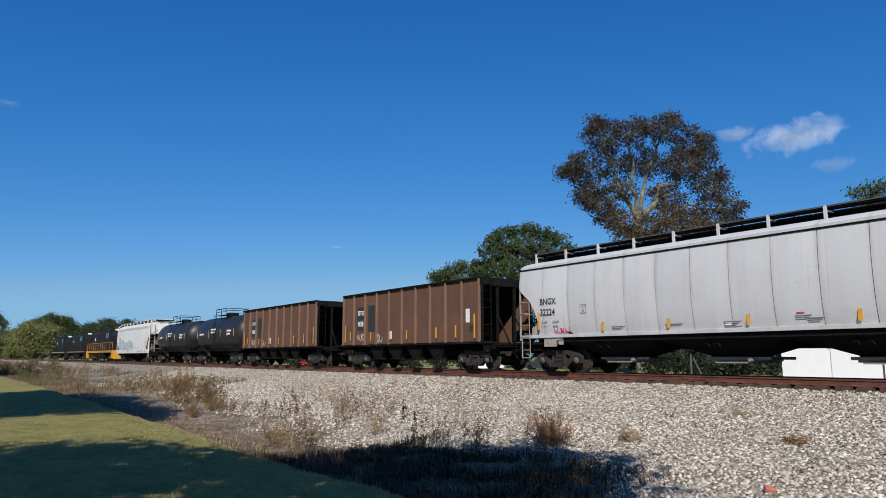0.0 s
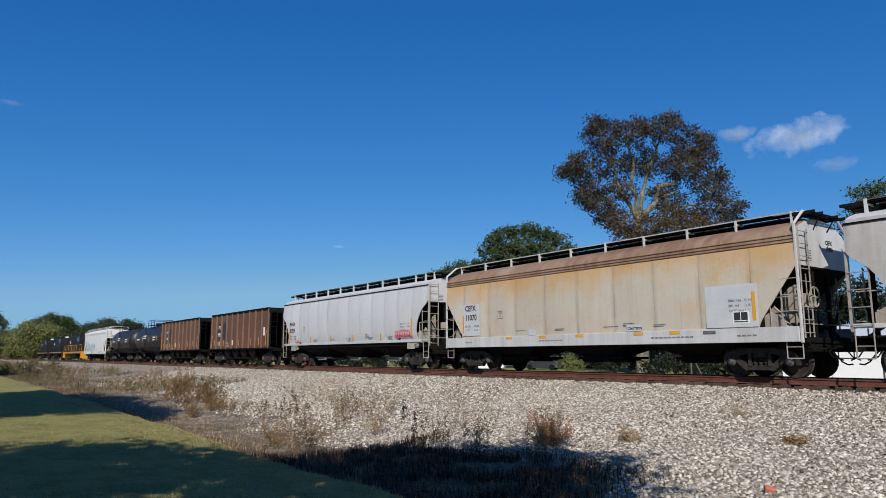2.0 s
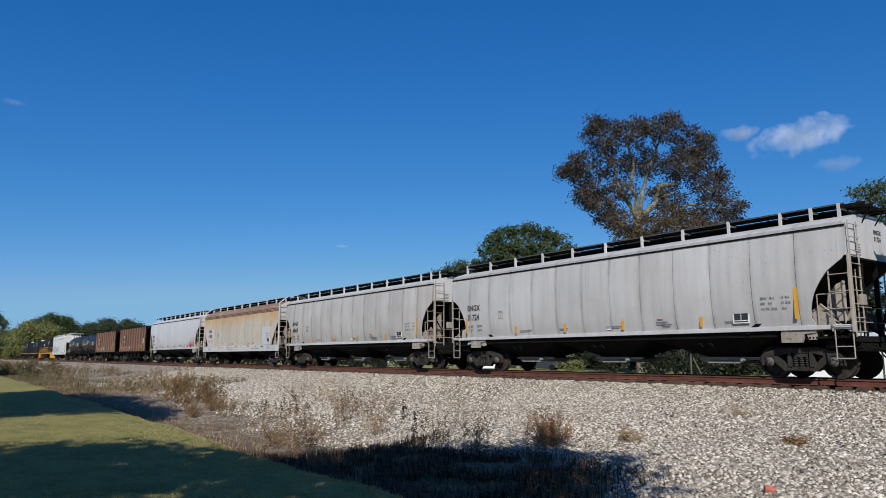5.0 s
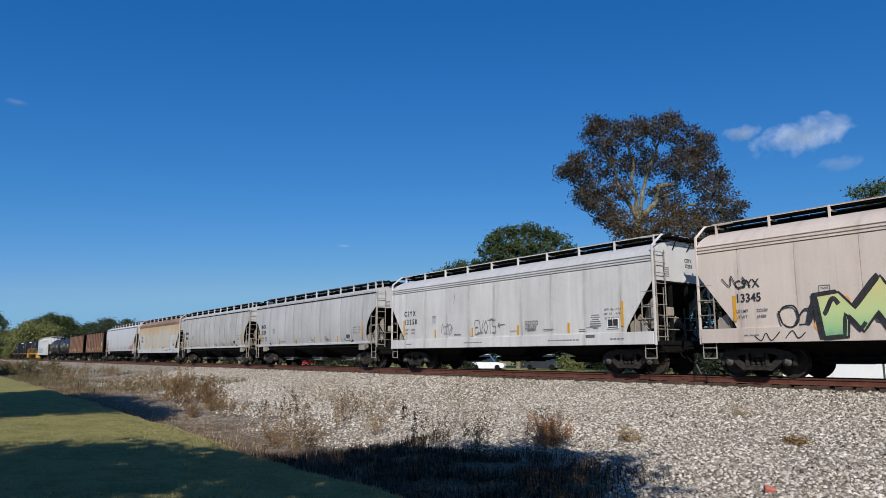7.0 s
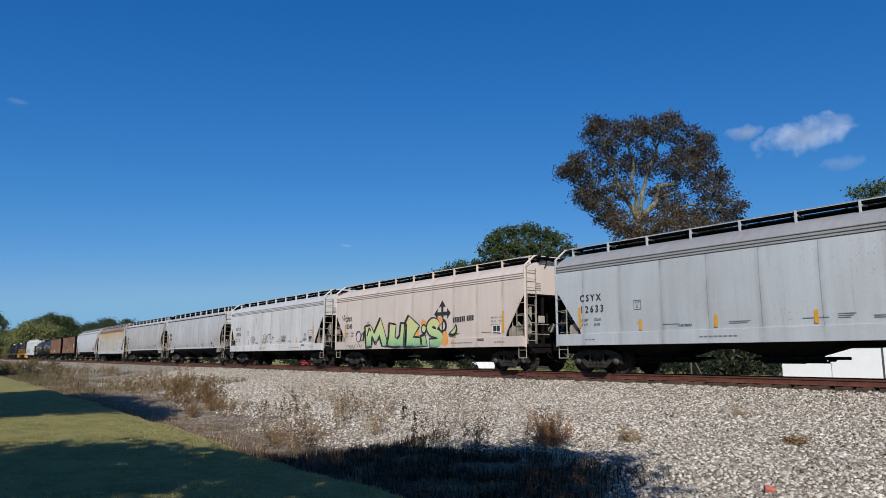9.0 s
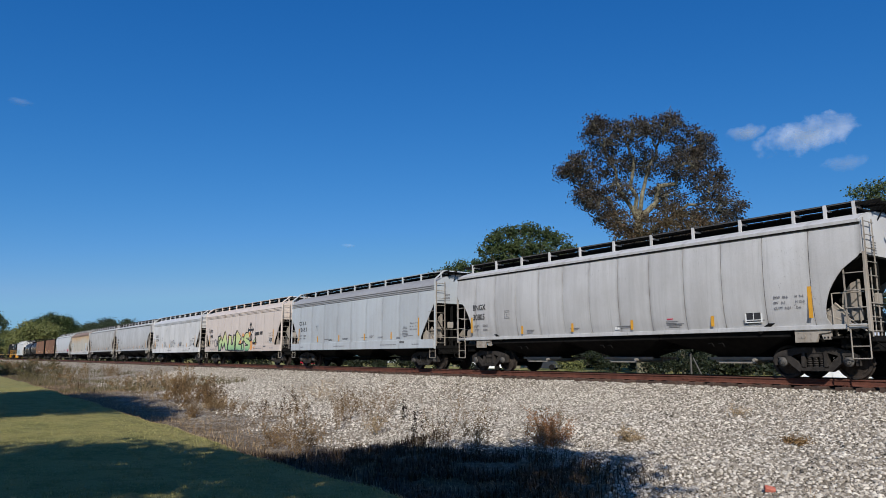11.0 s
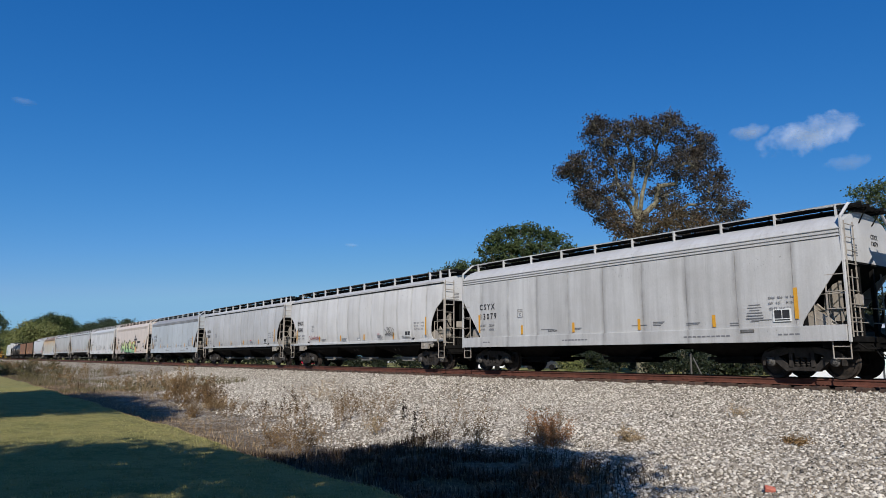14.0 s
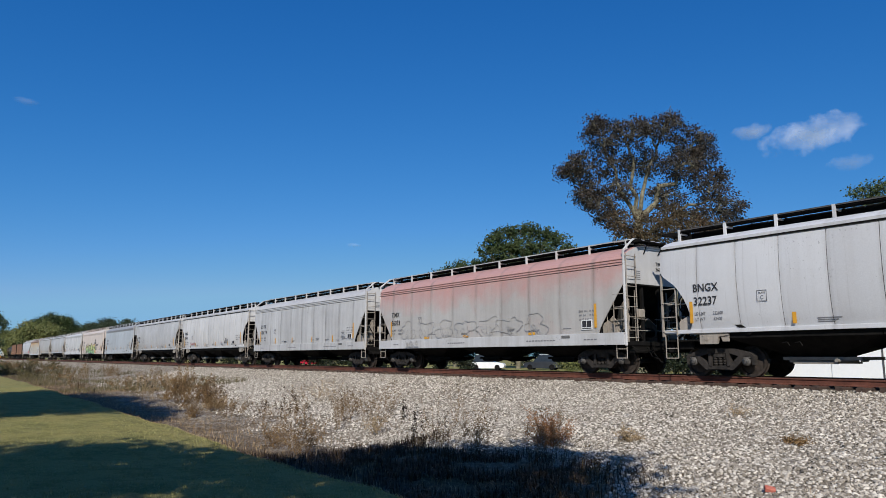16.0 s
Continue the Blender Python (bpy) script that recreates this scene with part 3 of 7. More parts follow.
crown_tree("broadleaf_tree", "dark green leafy tree near the white shed", at_depth(1590, 60), lobes_from(1590, 60, [(1545, 345, 26), (1580, 340, 32), (1535, 385, 30), (1600, 390, 40), (1530, 430, 32), (1570, 450, 40)]), .3, 7, GREEN_LEAF, .12, 14, 30, .35, 23)
# most of these take the blackened leaf colour as painted shade
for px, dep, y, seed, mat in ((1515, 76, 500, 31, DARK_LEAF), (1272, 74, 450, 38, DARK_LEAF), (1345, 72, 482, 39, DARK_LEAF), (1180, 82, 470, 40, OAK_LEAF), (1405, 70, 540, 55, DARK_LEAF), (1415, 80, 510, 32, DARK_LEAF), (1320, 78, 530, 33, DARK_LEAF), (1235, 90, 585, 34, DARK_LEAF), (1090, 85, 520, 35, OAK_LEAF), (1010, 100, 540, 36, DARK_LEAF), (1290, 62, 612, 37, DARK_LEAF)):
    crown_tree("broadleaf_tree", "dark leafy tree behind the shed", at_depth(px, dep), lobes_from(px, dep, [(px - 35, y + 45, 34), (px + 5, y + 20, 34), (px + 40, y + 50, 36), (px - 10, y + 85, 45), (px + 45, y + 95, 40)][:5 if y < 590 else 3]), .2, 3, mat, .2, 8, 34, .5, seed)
for px, dep, y, seed, mat in ((98, 235, 558, 41, GREEN_LEAF), (62, 225, 574, 42, OLIVE_LEAF), (80, 215, 572, 50, OLIVE_LEAF), (128, 240, 574, 43, GREEN_LEAF), (186, 290, 566, 44, FAR_LEAF), (225, 300, 568, 45, FAR_LEAF), (162, 280, 577, 46, FAR_LEAF), (26, 310, 584, 47, OLIVE_LEAF), (250, 330, 584, 48, FAR_LEAF), (300, 360, 596, 49, FAR_LEAF)):
    crown_tree("broadleaf_tree", "dark green tree far along the line", at_depth(px, dep), lobes_from(px, dep, [(px - 18, y + 20, 14), (px, y + 11, 13), (px + 18, y + 18, 14), (px - 5, y + 36, 20), (px + 22, y + 40, 18), (px - 26, y + 42, 18)]), .3, 3, mat, .30, 6, 60, .95, seed)
crown_tree("broadleaf_tree", "dark green tree on the lawn side of the line", at_depth(-30, 72), lobes_from(-30, 72, [(-8, 575, 20), (-25, 560, 20), (-5, 610, 18), (-30, 610, 26), (-55, 580, 26), (-8, 638, 16), (4, 646, 10)]), .14, 1.5, GREEN_LEAF, .10, 30, 34, .22, 51)
for px, dep, y, seed in ((20, 325, 598, 52), (38, 290, 608, 53), (2, 370, 592, 54), (52, 262, 603, 56), (30, 300, 594, 57), (68, 240, 612, 58)):
    crown_tree("shrub", "olive shrub beyond the far end of the line", at_depth(px, dep), lobes_from(px, dep, [(px - 8, y + 12, 10), (px + 6, y + 10, 9), (px, y + 28, 14)]), .1, 1.2, OLIVE_LEAF, .32, 6, 34, .6, seed)
# hedges seen beneath the cars; near-black leaf colour stands in for their shade
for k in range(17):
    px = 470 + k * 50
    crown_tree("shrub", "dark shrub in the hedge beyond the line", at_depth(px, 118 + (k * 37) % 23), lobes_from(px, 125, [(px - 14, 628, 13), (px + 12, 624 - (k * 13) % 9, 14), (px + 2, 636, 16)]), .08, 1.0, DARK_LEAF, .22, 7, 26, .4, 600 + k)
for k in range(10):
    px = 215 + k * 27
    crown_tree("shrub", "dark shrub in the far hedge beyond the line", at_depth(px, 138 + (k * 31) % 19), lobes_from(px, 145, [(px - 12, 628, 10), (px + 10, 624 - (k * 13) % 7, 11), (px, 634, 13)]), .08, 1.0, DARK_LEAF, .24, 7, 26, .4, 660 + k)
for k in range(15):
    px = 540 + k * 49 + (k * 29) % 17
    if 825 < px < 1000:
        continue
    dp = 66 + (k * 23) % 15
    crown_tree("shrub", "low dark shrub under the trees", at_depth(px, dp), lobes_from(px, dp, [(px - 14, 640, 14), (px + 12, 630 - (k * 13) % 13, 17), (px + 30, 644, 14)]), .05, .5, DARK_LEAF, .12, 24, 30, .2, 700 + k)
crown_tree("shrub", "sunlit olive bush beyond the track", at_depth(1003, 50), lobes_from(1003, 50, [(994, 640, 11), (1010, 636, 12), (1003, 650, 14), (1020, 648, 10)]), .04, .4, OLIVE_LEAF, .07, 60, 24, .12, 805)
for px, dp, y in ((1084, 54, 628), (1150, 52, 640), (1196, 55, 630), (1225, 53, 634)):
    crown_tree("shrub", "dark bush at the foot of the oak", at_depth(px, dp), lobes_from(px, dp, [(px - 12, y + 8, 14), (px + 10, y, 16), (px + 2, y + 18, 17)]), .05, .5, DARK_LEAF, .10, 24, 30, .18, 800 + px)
for px, dp, y in ((12, 78, 649), (34, 82, 653), (58, 84, 656), (-8, 76, 642)):
    crown_tree("shrub", "olive scrub beside the railway bank", at_depth(px, dp), lobes_from(px, dp, [(px - 7, y + 4, 8), (px + 7, y + 2, 8), (px, y + 12, 11)]), .04, .3, OLIVE_LEAF, .09, 40, 30, .16, 900 + px)
# trees behind the place on the lawn, whose shade lies on the lawn
for x, y, lobes, seed in ((1.5, -24.8, [(-4.2, -.5, 9.0, 2.4), (-3.9, .8, 8.8, 2.5), (-6.2, .2, 9.2, 2.2), (-1.2, 1.2, 9.7, 2.0), (1.8, 3.2, 9.4, 2.5), (2.6, .2, 10.8, 2.6), (-.5, -1.5, 8.4, 2.2), (.2, 4.6, 8.8, 2.0)], 61),
                          (-19.0, -26.0, [(.5927 * dx - .8054 * dy, -.8054 * dx - .5927 * dy, 9.3 + .5 * (dx % 3), 2.5) for dx, dy in ((-6.5, .2), (-3.4, -.4), (-.4, .3), (2.4, -.3), (4.6, .4), (-5, 3.2), (-1.5, 3.4), (2, 3.2))], 62)):
    crown_tree("shade_tree", "leafy garden tree casting shade across the lawn", (x, y), lobes, .3, 6.0, GREEN_LEAF, .19, 14, 30, .38, seed, .3 if seed == 61 else 0)

# unseen trees added behind the viewpoint to hold back skylight from the shade
for k, (x, y, hgt) in enumerate(((-34, -46, 11), (-22, -50, 12), (-9, -44, 12), (5, -47, 13), (17, -42, 12), (27, -34, 11), (31, -22, 10), (36, -8, 10))):
    crown_tree("sky_blocking_tree", "unseen tree added to block skylight from behind", (x, y), [(a * 2.6, b * 2.6, hgt - 3 + 1.2 * ((k + i) % 3), 2.7) for i, (a, b) in enumerate(((-1, -.6), (1, -.7), (0, .9), (-.9, .8), (.9, .6), (0, 0)))], .3, 4.0, DARK_LEAF, .3, 5, 26, .6, 640 + k)

# ---- running gear ----
WHEEL_R = 0.457
CARS, ROLLERS = [], []          # (root, middle at the last moment) and the wheelsets to roll


def wheelset_bm():
    bm = bmesh.new()
    rod(bm, (0, -1.0, 0), (0, 1.0, 0), 0.085, 12)
    for s in (-1, 1):
        rod(bm, (0, s * 0.685, 0), (0, s * 0.825, 0), 0.163, 20)
    prof = [(0.0, -0.075), (0.16, -0.075), (0.16, -0.05), (0.36, -0.005), (0.385, -0.062), (0.452, -0.062), (WHEEL_R, 0.03), (0.482, 0.045), (0.482, 0.07), (0.39, 0.075), (0.375, 0.03), (0.17, 0.045), (0.16, 0.075), (0.0, 0.075)]
    n = 28
    for side in (-1, 1):
        rings = [[(r * math.cos(6.28319 * i / n), side * (0.755 - (0.0 + w)), r * math.sin(6.28319 * i / n)) for r, w in prof[1:-1]] for i in range(n)]
        loft(bm, rings + [rings[0]], False, False)
        # hub bolts and a chalk wedge make the turning show
        for i in range(3):
            a = i * 2.094
            box(bm, (0.27 * math.cos(a), side * 0.775, 0.27 * math.sin(a)), (0.03, 0.03, 0.03))
    bmesh.ops.remove_doubles(bm, verts=bm.verts, dist=1e-5)
    return bm


def side_frame_bm():
    bm = bmesh.new()
    up = [(-1.13, .62), (-.98, .73), (-.5, .85), (.5, .85), (.98, .73), (1.13, .62), (1.13, .52), (1.0, .60), (.76, .58), (.34, .70), (-.34, .70), (-.76, .58), (-1.0, .60), (-1.13, .52)]
    prism(bm, up, -0.09, 0.09)
    lo = [(-.80, .62), (-.64, .62), (-.32, .32), (.32, .32), (.64, .62), (.80, .62), (.74, .46), (.44, .2), (-.44, .2), (-.74, .46)]
    prism(bm, lo, -0.1, 0.1)
    for s in (-1, 1):
        prism(bm, [(s * .25, .3), (s * .25, .74), (s * .34, .74), (s * .36, .3)], -0.1, 0.1)
        prism(bm, [(s * 1.03, .6), (s * 1.13, .55), (s * 1.12, .36), (s * 1.04, .36)], -0.08, 0.08)
    box(bm, (0, -0.1, .245), (.7, .05, .05))
    return bm


def spring_bm():
    """One coil spring, its turns as ridges on a single body."""
    bm = bmesh.new()
    rings = []
    for k in range(13):
        r = .078 if k % 2 else .05
        rings.append([(r * math.cos(.6283 * i), r * math.sin(.6283 * i), .31 + .29 * k / 12) for i in range(10)])
    loft(bm, rings)
    return bm


def bolster_bm():
    bm = bmesh.new()
    box(bm, (0, 0, .66), (.42, 2.2, .16), None, .02)
    box(bm, (0, 0, .80), (.4, .5, .16), None, .02)
    for s in (-1, 1):
        box(bm, (s * .32, 0, .40), (.07, 1.5, .1), None, .01)
        for y in (-.755, .755):
            box(bm, (s * .39, y, .45), (.05, .12, .26), None, .01)
    return bm


def cap_bm():
    bm = bmesh.new()
    rod(bm, (0, -1.02, 0), (0, -1.14, 0), .125, 14)
    rod(bm, (0, -1.14, 0), (0, -1.17, 0), .085, 12, .07)
    for i in range(3):
        rod(bm, (.05 * math.cos(i * 2.09), -1.17, .05 * math.sin(i * 2.09)), (.05 * math.cos(i * 2.09), -1.185, .05 * math.sin(i * 2.09)), .015, 6)
    box(bm, (0, -1.05, .13), (.26, .14, .06), None, .01)
    return bm


def bogie(root, x, base=1.75):
    b = part("truck", shared("bolster", bolster_bm), TRUCK, root, "cast steel freight truck", pose(x, 0, 0))
    for s in (0, 180):
        part("side_frame", shared("side_frame", side_frame_bm), TRUCK, b, at=pose(0, 0, 0, 0, 0, s) @ pose(0, -1.03, 0))
        for x2 in (-.165, 0.0, .165):
            part("spring", shared("spring", spring_bm), TRUCK, b, at=pose(0, 0, 0, 0, 0, s) @ pose(x2, -1.03, 0))
        for a in (-1, 1):
            part("bearing", shared("bearing", cap_bm, True), STEEL, b, at=pose(0, 0, 0, 0, 0, s) @ pose(a * base / 2, 0, WHEEL_R))
    for a in (-1, 1):
        w = part("wheelset", shared("wheelset", wheelset_bm), WHEEL, b, at=pose(a * base / 2, 0, WHEEL_R))
        ROLLERS.append((w, a * base / 2, root))


def coupler_bm():
    bm = bmesh.new()
    box(bm, (.2, 0, .86), (.5, .16, .2), None, .02)
    box(bm, (.5, .04, .86), (.2, .26, .27), None, .04)
    pipe(bm, [(.1, -.35, .8), (.3, -.38, .62), (.42, -.37, .46), (.56, -.35, .38), (.68, -.33, .40)], .02)
    pipe(bm, [(-.1, -1.2, .98), (-.05, -.2, .98)], .025)
    return bm


def ladder_bm(w, z0, z1, n):
    bm = bmesh.new()
    for s in (-1, 1):
        box(bm, (s * w / 2, 0, (z0 + z1) / 2), (.035, .025, z1 - z0))
    for k in range(n):
        z = z0 + .14 + (z1 - z0 - .24) * k / (n - 1)
        rod(bm, (-w / 2, -.03, z), (w / 2, -.03, z), .014, 6)
    return bm


def brake_wheel_bm():
    bm = bmesh.new()
    n = 16
    pts = [(0, .28 * math.cos(6.2832 * i / n), .28 * math.sin(6.2832 * i / n)) for i in range(n + 1)]
    pipe(bm, pts, .022)
    for i in range(0, n, 4):
        rod(bm, (0, 0, 0), pts[i], .014, 5)
    rod(bm, (-.03, 0, 0), (.25, 0, 0), .04, 8)
    return bm


# ---- covered hoppers ----
HOPPER = {
    "round": dict(half=8.48, panel=1.30, count=11, sec=[(1.42, 1.47), (1.62, 1.525), (1.9, 1.572), (2.3, 1.605), (2.9, 1.615), (3.5, 1.588), (4.02, 1.53)],
                  roof=[(-1.535, 4.04), (-1.545, 4.13), (-1.3, 4.25), (-.9, 4.37), (-.45, 4.45), (0, 4.48)], sill=(1.31, 1.43), tc=6.86, cut=(3.22, 1.04), walk=4.68),
    "angled": dict(half=8.05, panel=1.676, count=8, sec=[(1.40, 1.555), (1.8, 1.58), (2.6, 1.59), (3.3, 1.58), (3.74, 1.555)],
                   roof=[(-1.555, 3.76), (-1.56, 3.97), (-1.49, 4.08), (-1.35, 4.19), (-1.15, 4.30), (-.85, 4.42), (-.45, 4.51), (0, 4.54)], sill=(1.0, 1.42), tc=6.55, cut=(3.12, 1.2), walk=4.68),
}


def side_y(kind, z):
    s = HOPPER[kind]["sec"]
    return float(np.interp(z, [a for a, _ in s], [b for _, b in s]))


def cut_x(kind, z):
    """How far the side sheet reaches at that height at its ends."""
    h = HOPPER[kind]
    top, deep = h["cut"]
    if z >= top:
        return h["half"]
    if kind == "round":
        if z > 2.85:
            return h["half"] - .5 * (top - z) / (top - 2.85)
        k = (2.85 - z) / 1.43
        return h["half"] - .5 - (deep - .5) * (1 - max(0, 1 - k) ** 2.4) + .10 * max(0, k - .85) / .15
    k = (top - z) / (top - 1.42)
    return h["half"] - deep * min(k * 1.04, 1)


def panel_bm(kind, x0, x1, last=False):
    zs = [a for a, _ in HOPPER[kind]["sec"]]
    if last:
        zs = sorted(set(zs + list(np.linspace(1.42, 3.3, 13))))
    bm = bmesh.new()
    rings = []
    for z in zs:
        y = side_y(kind, z)
        e = min(x1, cut_x(kind, z)) if last else x1
        rings.append([(x0, -y, z), (e, -y, z), (e, -y + .03, z), (x0, -y + .03, z)])
    loft(bm, rings)
    bm.normal_update()
    for e in bm.edges:
        e.smooth = e.calc_face_angle(0) < .7
    return bm


def bays_bm():
    bm = bmesh.new()
    top = [(-2.13, -1.42), (2.13, -1.42), (2.13, 1.42), (-2.13, 1.42)]
    low = [(-.62, -.62), (.62, -.62), (.62, .62), (-.62, .62)]
    loft(bm, [[(a, b, 1.42) for a, b in top], [(a, b, 1.15) for a, b in top], [(a, b, .62) for a, b in low], [(a, b, .55) for a, b in low]])
    pipe(bm, [(-.5, -1.27, .98), (-.35, -1.3, 1.0), (-.3, -1.28, .9)], .018)
    pipe(bm, [(-.15, -1.27, .98), (0, -1.3, 1.0), (.05, -1.28, .9)], .018)
    return bm


def gate_bm():
    bm = bmesh.new()
    box(bm, (0, 0, .49), (1.3, 1.35, .10), None, .01)
    for s in (-1, 1):
        box(bm, (.25, s * .7, .55), (2.1, .06, .09), None, .008)
        box(bm, (.1, s * .72, .43), (1.2, .05, .06))
        rod(bm, (.75, s * .6, .5), (.75, s * .95, .5), .05, 8)
    return bm


def end_sheet_bm(kind):
    h = HOPPER[kind]
    bm = bmesh.new()
    lo = h["cut"][0]
    out = [(-side_y(kind, lo) + .03, lo)] + [(-side_y(kind, z) + .03, z) for z in (3.4, 3.72)] + [(a * .985, b - .015) for a, b in h["roof"]]
    out += [(-a, b) for a, b in out[-2::-1]]
    prism(bm, out, h["half"] - .05, h["half"] - .02, "yz")
    return bm


def slope_bm(kind):
    h = HOPPER[kind]
    bm = bmesh.new()
    lo, x = h["cut"][0], h["half"]
    w = 1.5
    a, b = [(x - .03, lo), (x - .03, lo - .05), (5.6, 1.22), (5.5, 1.30)], None
    prism(bm, a, -w, w)
    return bm


def end_frame_bm(kind):
    """Handrails and grab irons round the end platform."""
    x = HOPPER[kind]["half"]
    bm = bmesh.new()
    for s in (-1, 1):
        pipe(bm, [(x - .9, s * 1.42, 1.3), (x - .9, s * 1.42, 2.25), (x - .1, s * 1.42, 2.25)], .018)
        pipe(bm, [(x - .1, s * .9, 1.1), (x - .1, s * .9, 2.9)], .02)
        pipe(bm, [(x - .08, s * .15, 1.9), (x - .08, s * 1.0, 1.9)], .016)
        pipe(bm, [(x - .08, s * .15, 1.5), (x - .08, s * 1.45, 1.5)], .016)
    pipe(bm, [(x - .9, -1.2, 1.2), (x - .6, -1.25, 1.6), (x - .2, -1.2, 1.25)], .022)
    box(bm, (x - .12, -.55, 2.1), (.12, .3, .3), None, .03)
    return bm


def end_gear_bm(kind):
    """Posts, braces, platform, air tank, valves and pipes under the slope sheet, coloured black for its shade."""
    x = HOPPER[kind]["half"]
    bm = bmesh.new()
    for s in (-1, 1):
        box(bm, (x - .15, s * .45, 2.15), (.1, .09, 2.1))
        rod(bm, (x - .2, s * 1.35, 1.05), (6.6, s * 1.35, 2.1), .04, 6)
        rod(bm, (x - .15, s * .5, 1.2), (x - .15, s * 1.35, 2.4), .035, 6)
        box(bm, (7.35, s * .35, 1.75), (.08, .06, 1.3))
    for k in range(14):
        box(bm, (x - 1.15 + .09 * k, 0, 1.1), (.035, 2.9, .05))
    box(bm, (x - .05, 0, .9), (.22, 2.5, .34), None, .02)
    box(bm, (x + .05, 0, 1.05), (.10, 2.95, .15), None, .01)
    for s in (-1, 1):
        pipe(bm, [(x + .1, s * 1.4, .95), (x + .22, s * 1.2, .8), (x + .3, s * .3, .82)], .02)
        pipe(bm, [(x + .12, s * .55, .88), (x + .3, s * .6, .6), (x + .55, s * .5, .5)], .02)
        box(bm, (x - .6, s * 1.2, .95), (.5, .12, .25), None, .02)
    rod(bm, (x - .5, -.3, 1.45), (x - .5, .5, 1.45), .16, 12)
    box(bm, (x - .75, -1.15, 1.3), (.3, .2, .24), None, .03)
    box(bm, (x - .28, -1.05, 1.26), (.22, .22, .28), None, .03)
    box(bm, (x - .5, -.75, 1.35), (.4, .3, .4), None, .03)
    pipe(bm, [(x - 1.6, -.9, .98), (x - .4, -.95, .95), (x + .1, -.5, .9)], .025)
    pipe(bm, [(x - .6, -1.15, 1.15), (x - .55, -1.2, .8), (x - .1, -1.1, .75), (x + .1, -.6, .82)], .018)
    return bm


def walk_bm(half):
    bm = bmesh.new()
    for s in (-1, 1):
        for k in range(11):
            box(bm, (0, s * (.51 + .039 * k), 0), (2 * half, .008, .045))
        for k in range(int(half * 2 / .11)):
            box(bm, (-half + .05 + k * .11, s * .71, .005), (.03, .4, .03))
    return bm


def walk_edge_bm(half):
    bm = bmesh.new()
    box(bm, (0, 0, .008), (2 * half, .016, .03))
    box(bm, (0, 0, .026), (2 * half, .03, .008))
    return bm


def bracket_bm(z, w):
    bm = bmesh.new()
    prism(bm, [(-.965, z + .07), (-.905, z + .07), (-.905, 4.33), (-.965, 4.31)], -w, w, "yz")
    prism(bm, [(-.905, z), (-.87, z), (-.87, 4.36), (-.905, 4.36)], -.008, .008, "yz")
    box(bm, (0, -.72, z - .06), (.05, .4, .05))
    return bm


def hatch_bm(half):
    bm = bmesh.new()
    n = 6
    w = 2 * half / n
    for k in range(n):
        box(bm, (-half + w * (k + .5), 0, 4.55), (w - .03, .86, .22), None, .02)
        for a in (-.3, .3):
            box(bm, (-half + w * (k + .5 + a), 0, 4.64), (.06, .92, .05))
            pipe(bm, [(-half + w * (k + .5 + a) - .09, -.5, 4.5), (-half + w * (k + .5 + a) - .09, -.55, 4.6), (-half + w * (k + .5 + a) + .09, -.55, 4.6), (-half + w * (k + .5 + a) + .09, -.5, 4.5)], .016, 5)
    return bm


def bar_text(root, x, y, z, w, h, mat, name="stencil"):
    return part(name, shared("bar|%.2f|%.2f" % (w, h), lambda: bm_box((w / 2, 0, h / 2), (w, .003, h))), mat, root, at=pose(x, y, z))


def tiny_lines(root, kind, x, z, w, n, mat, h=.035, gap=.06):
    for k in range(n):
        zz = z - k * (h + gap)
        bar_text(root, x + .0, -side_y(kind, zz) - .012, zz, w * (1 - .15 * ((k * 7) % 3)), h, mat, "stencil_line")


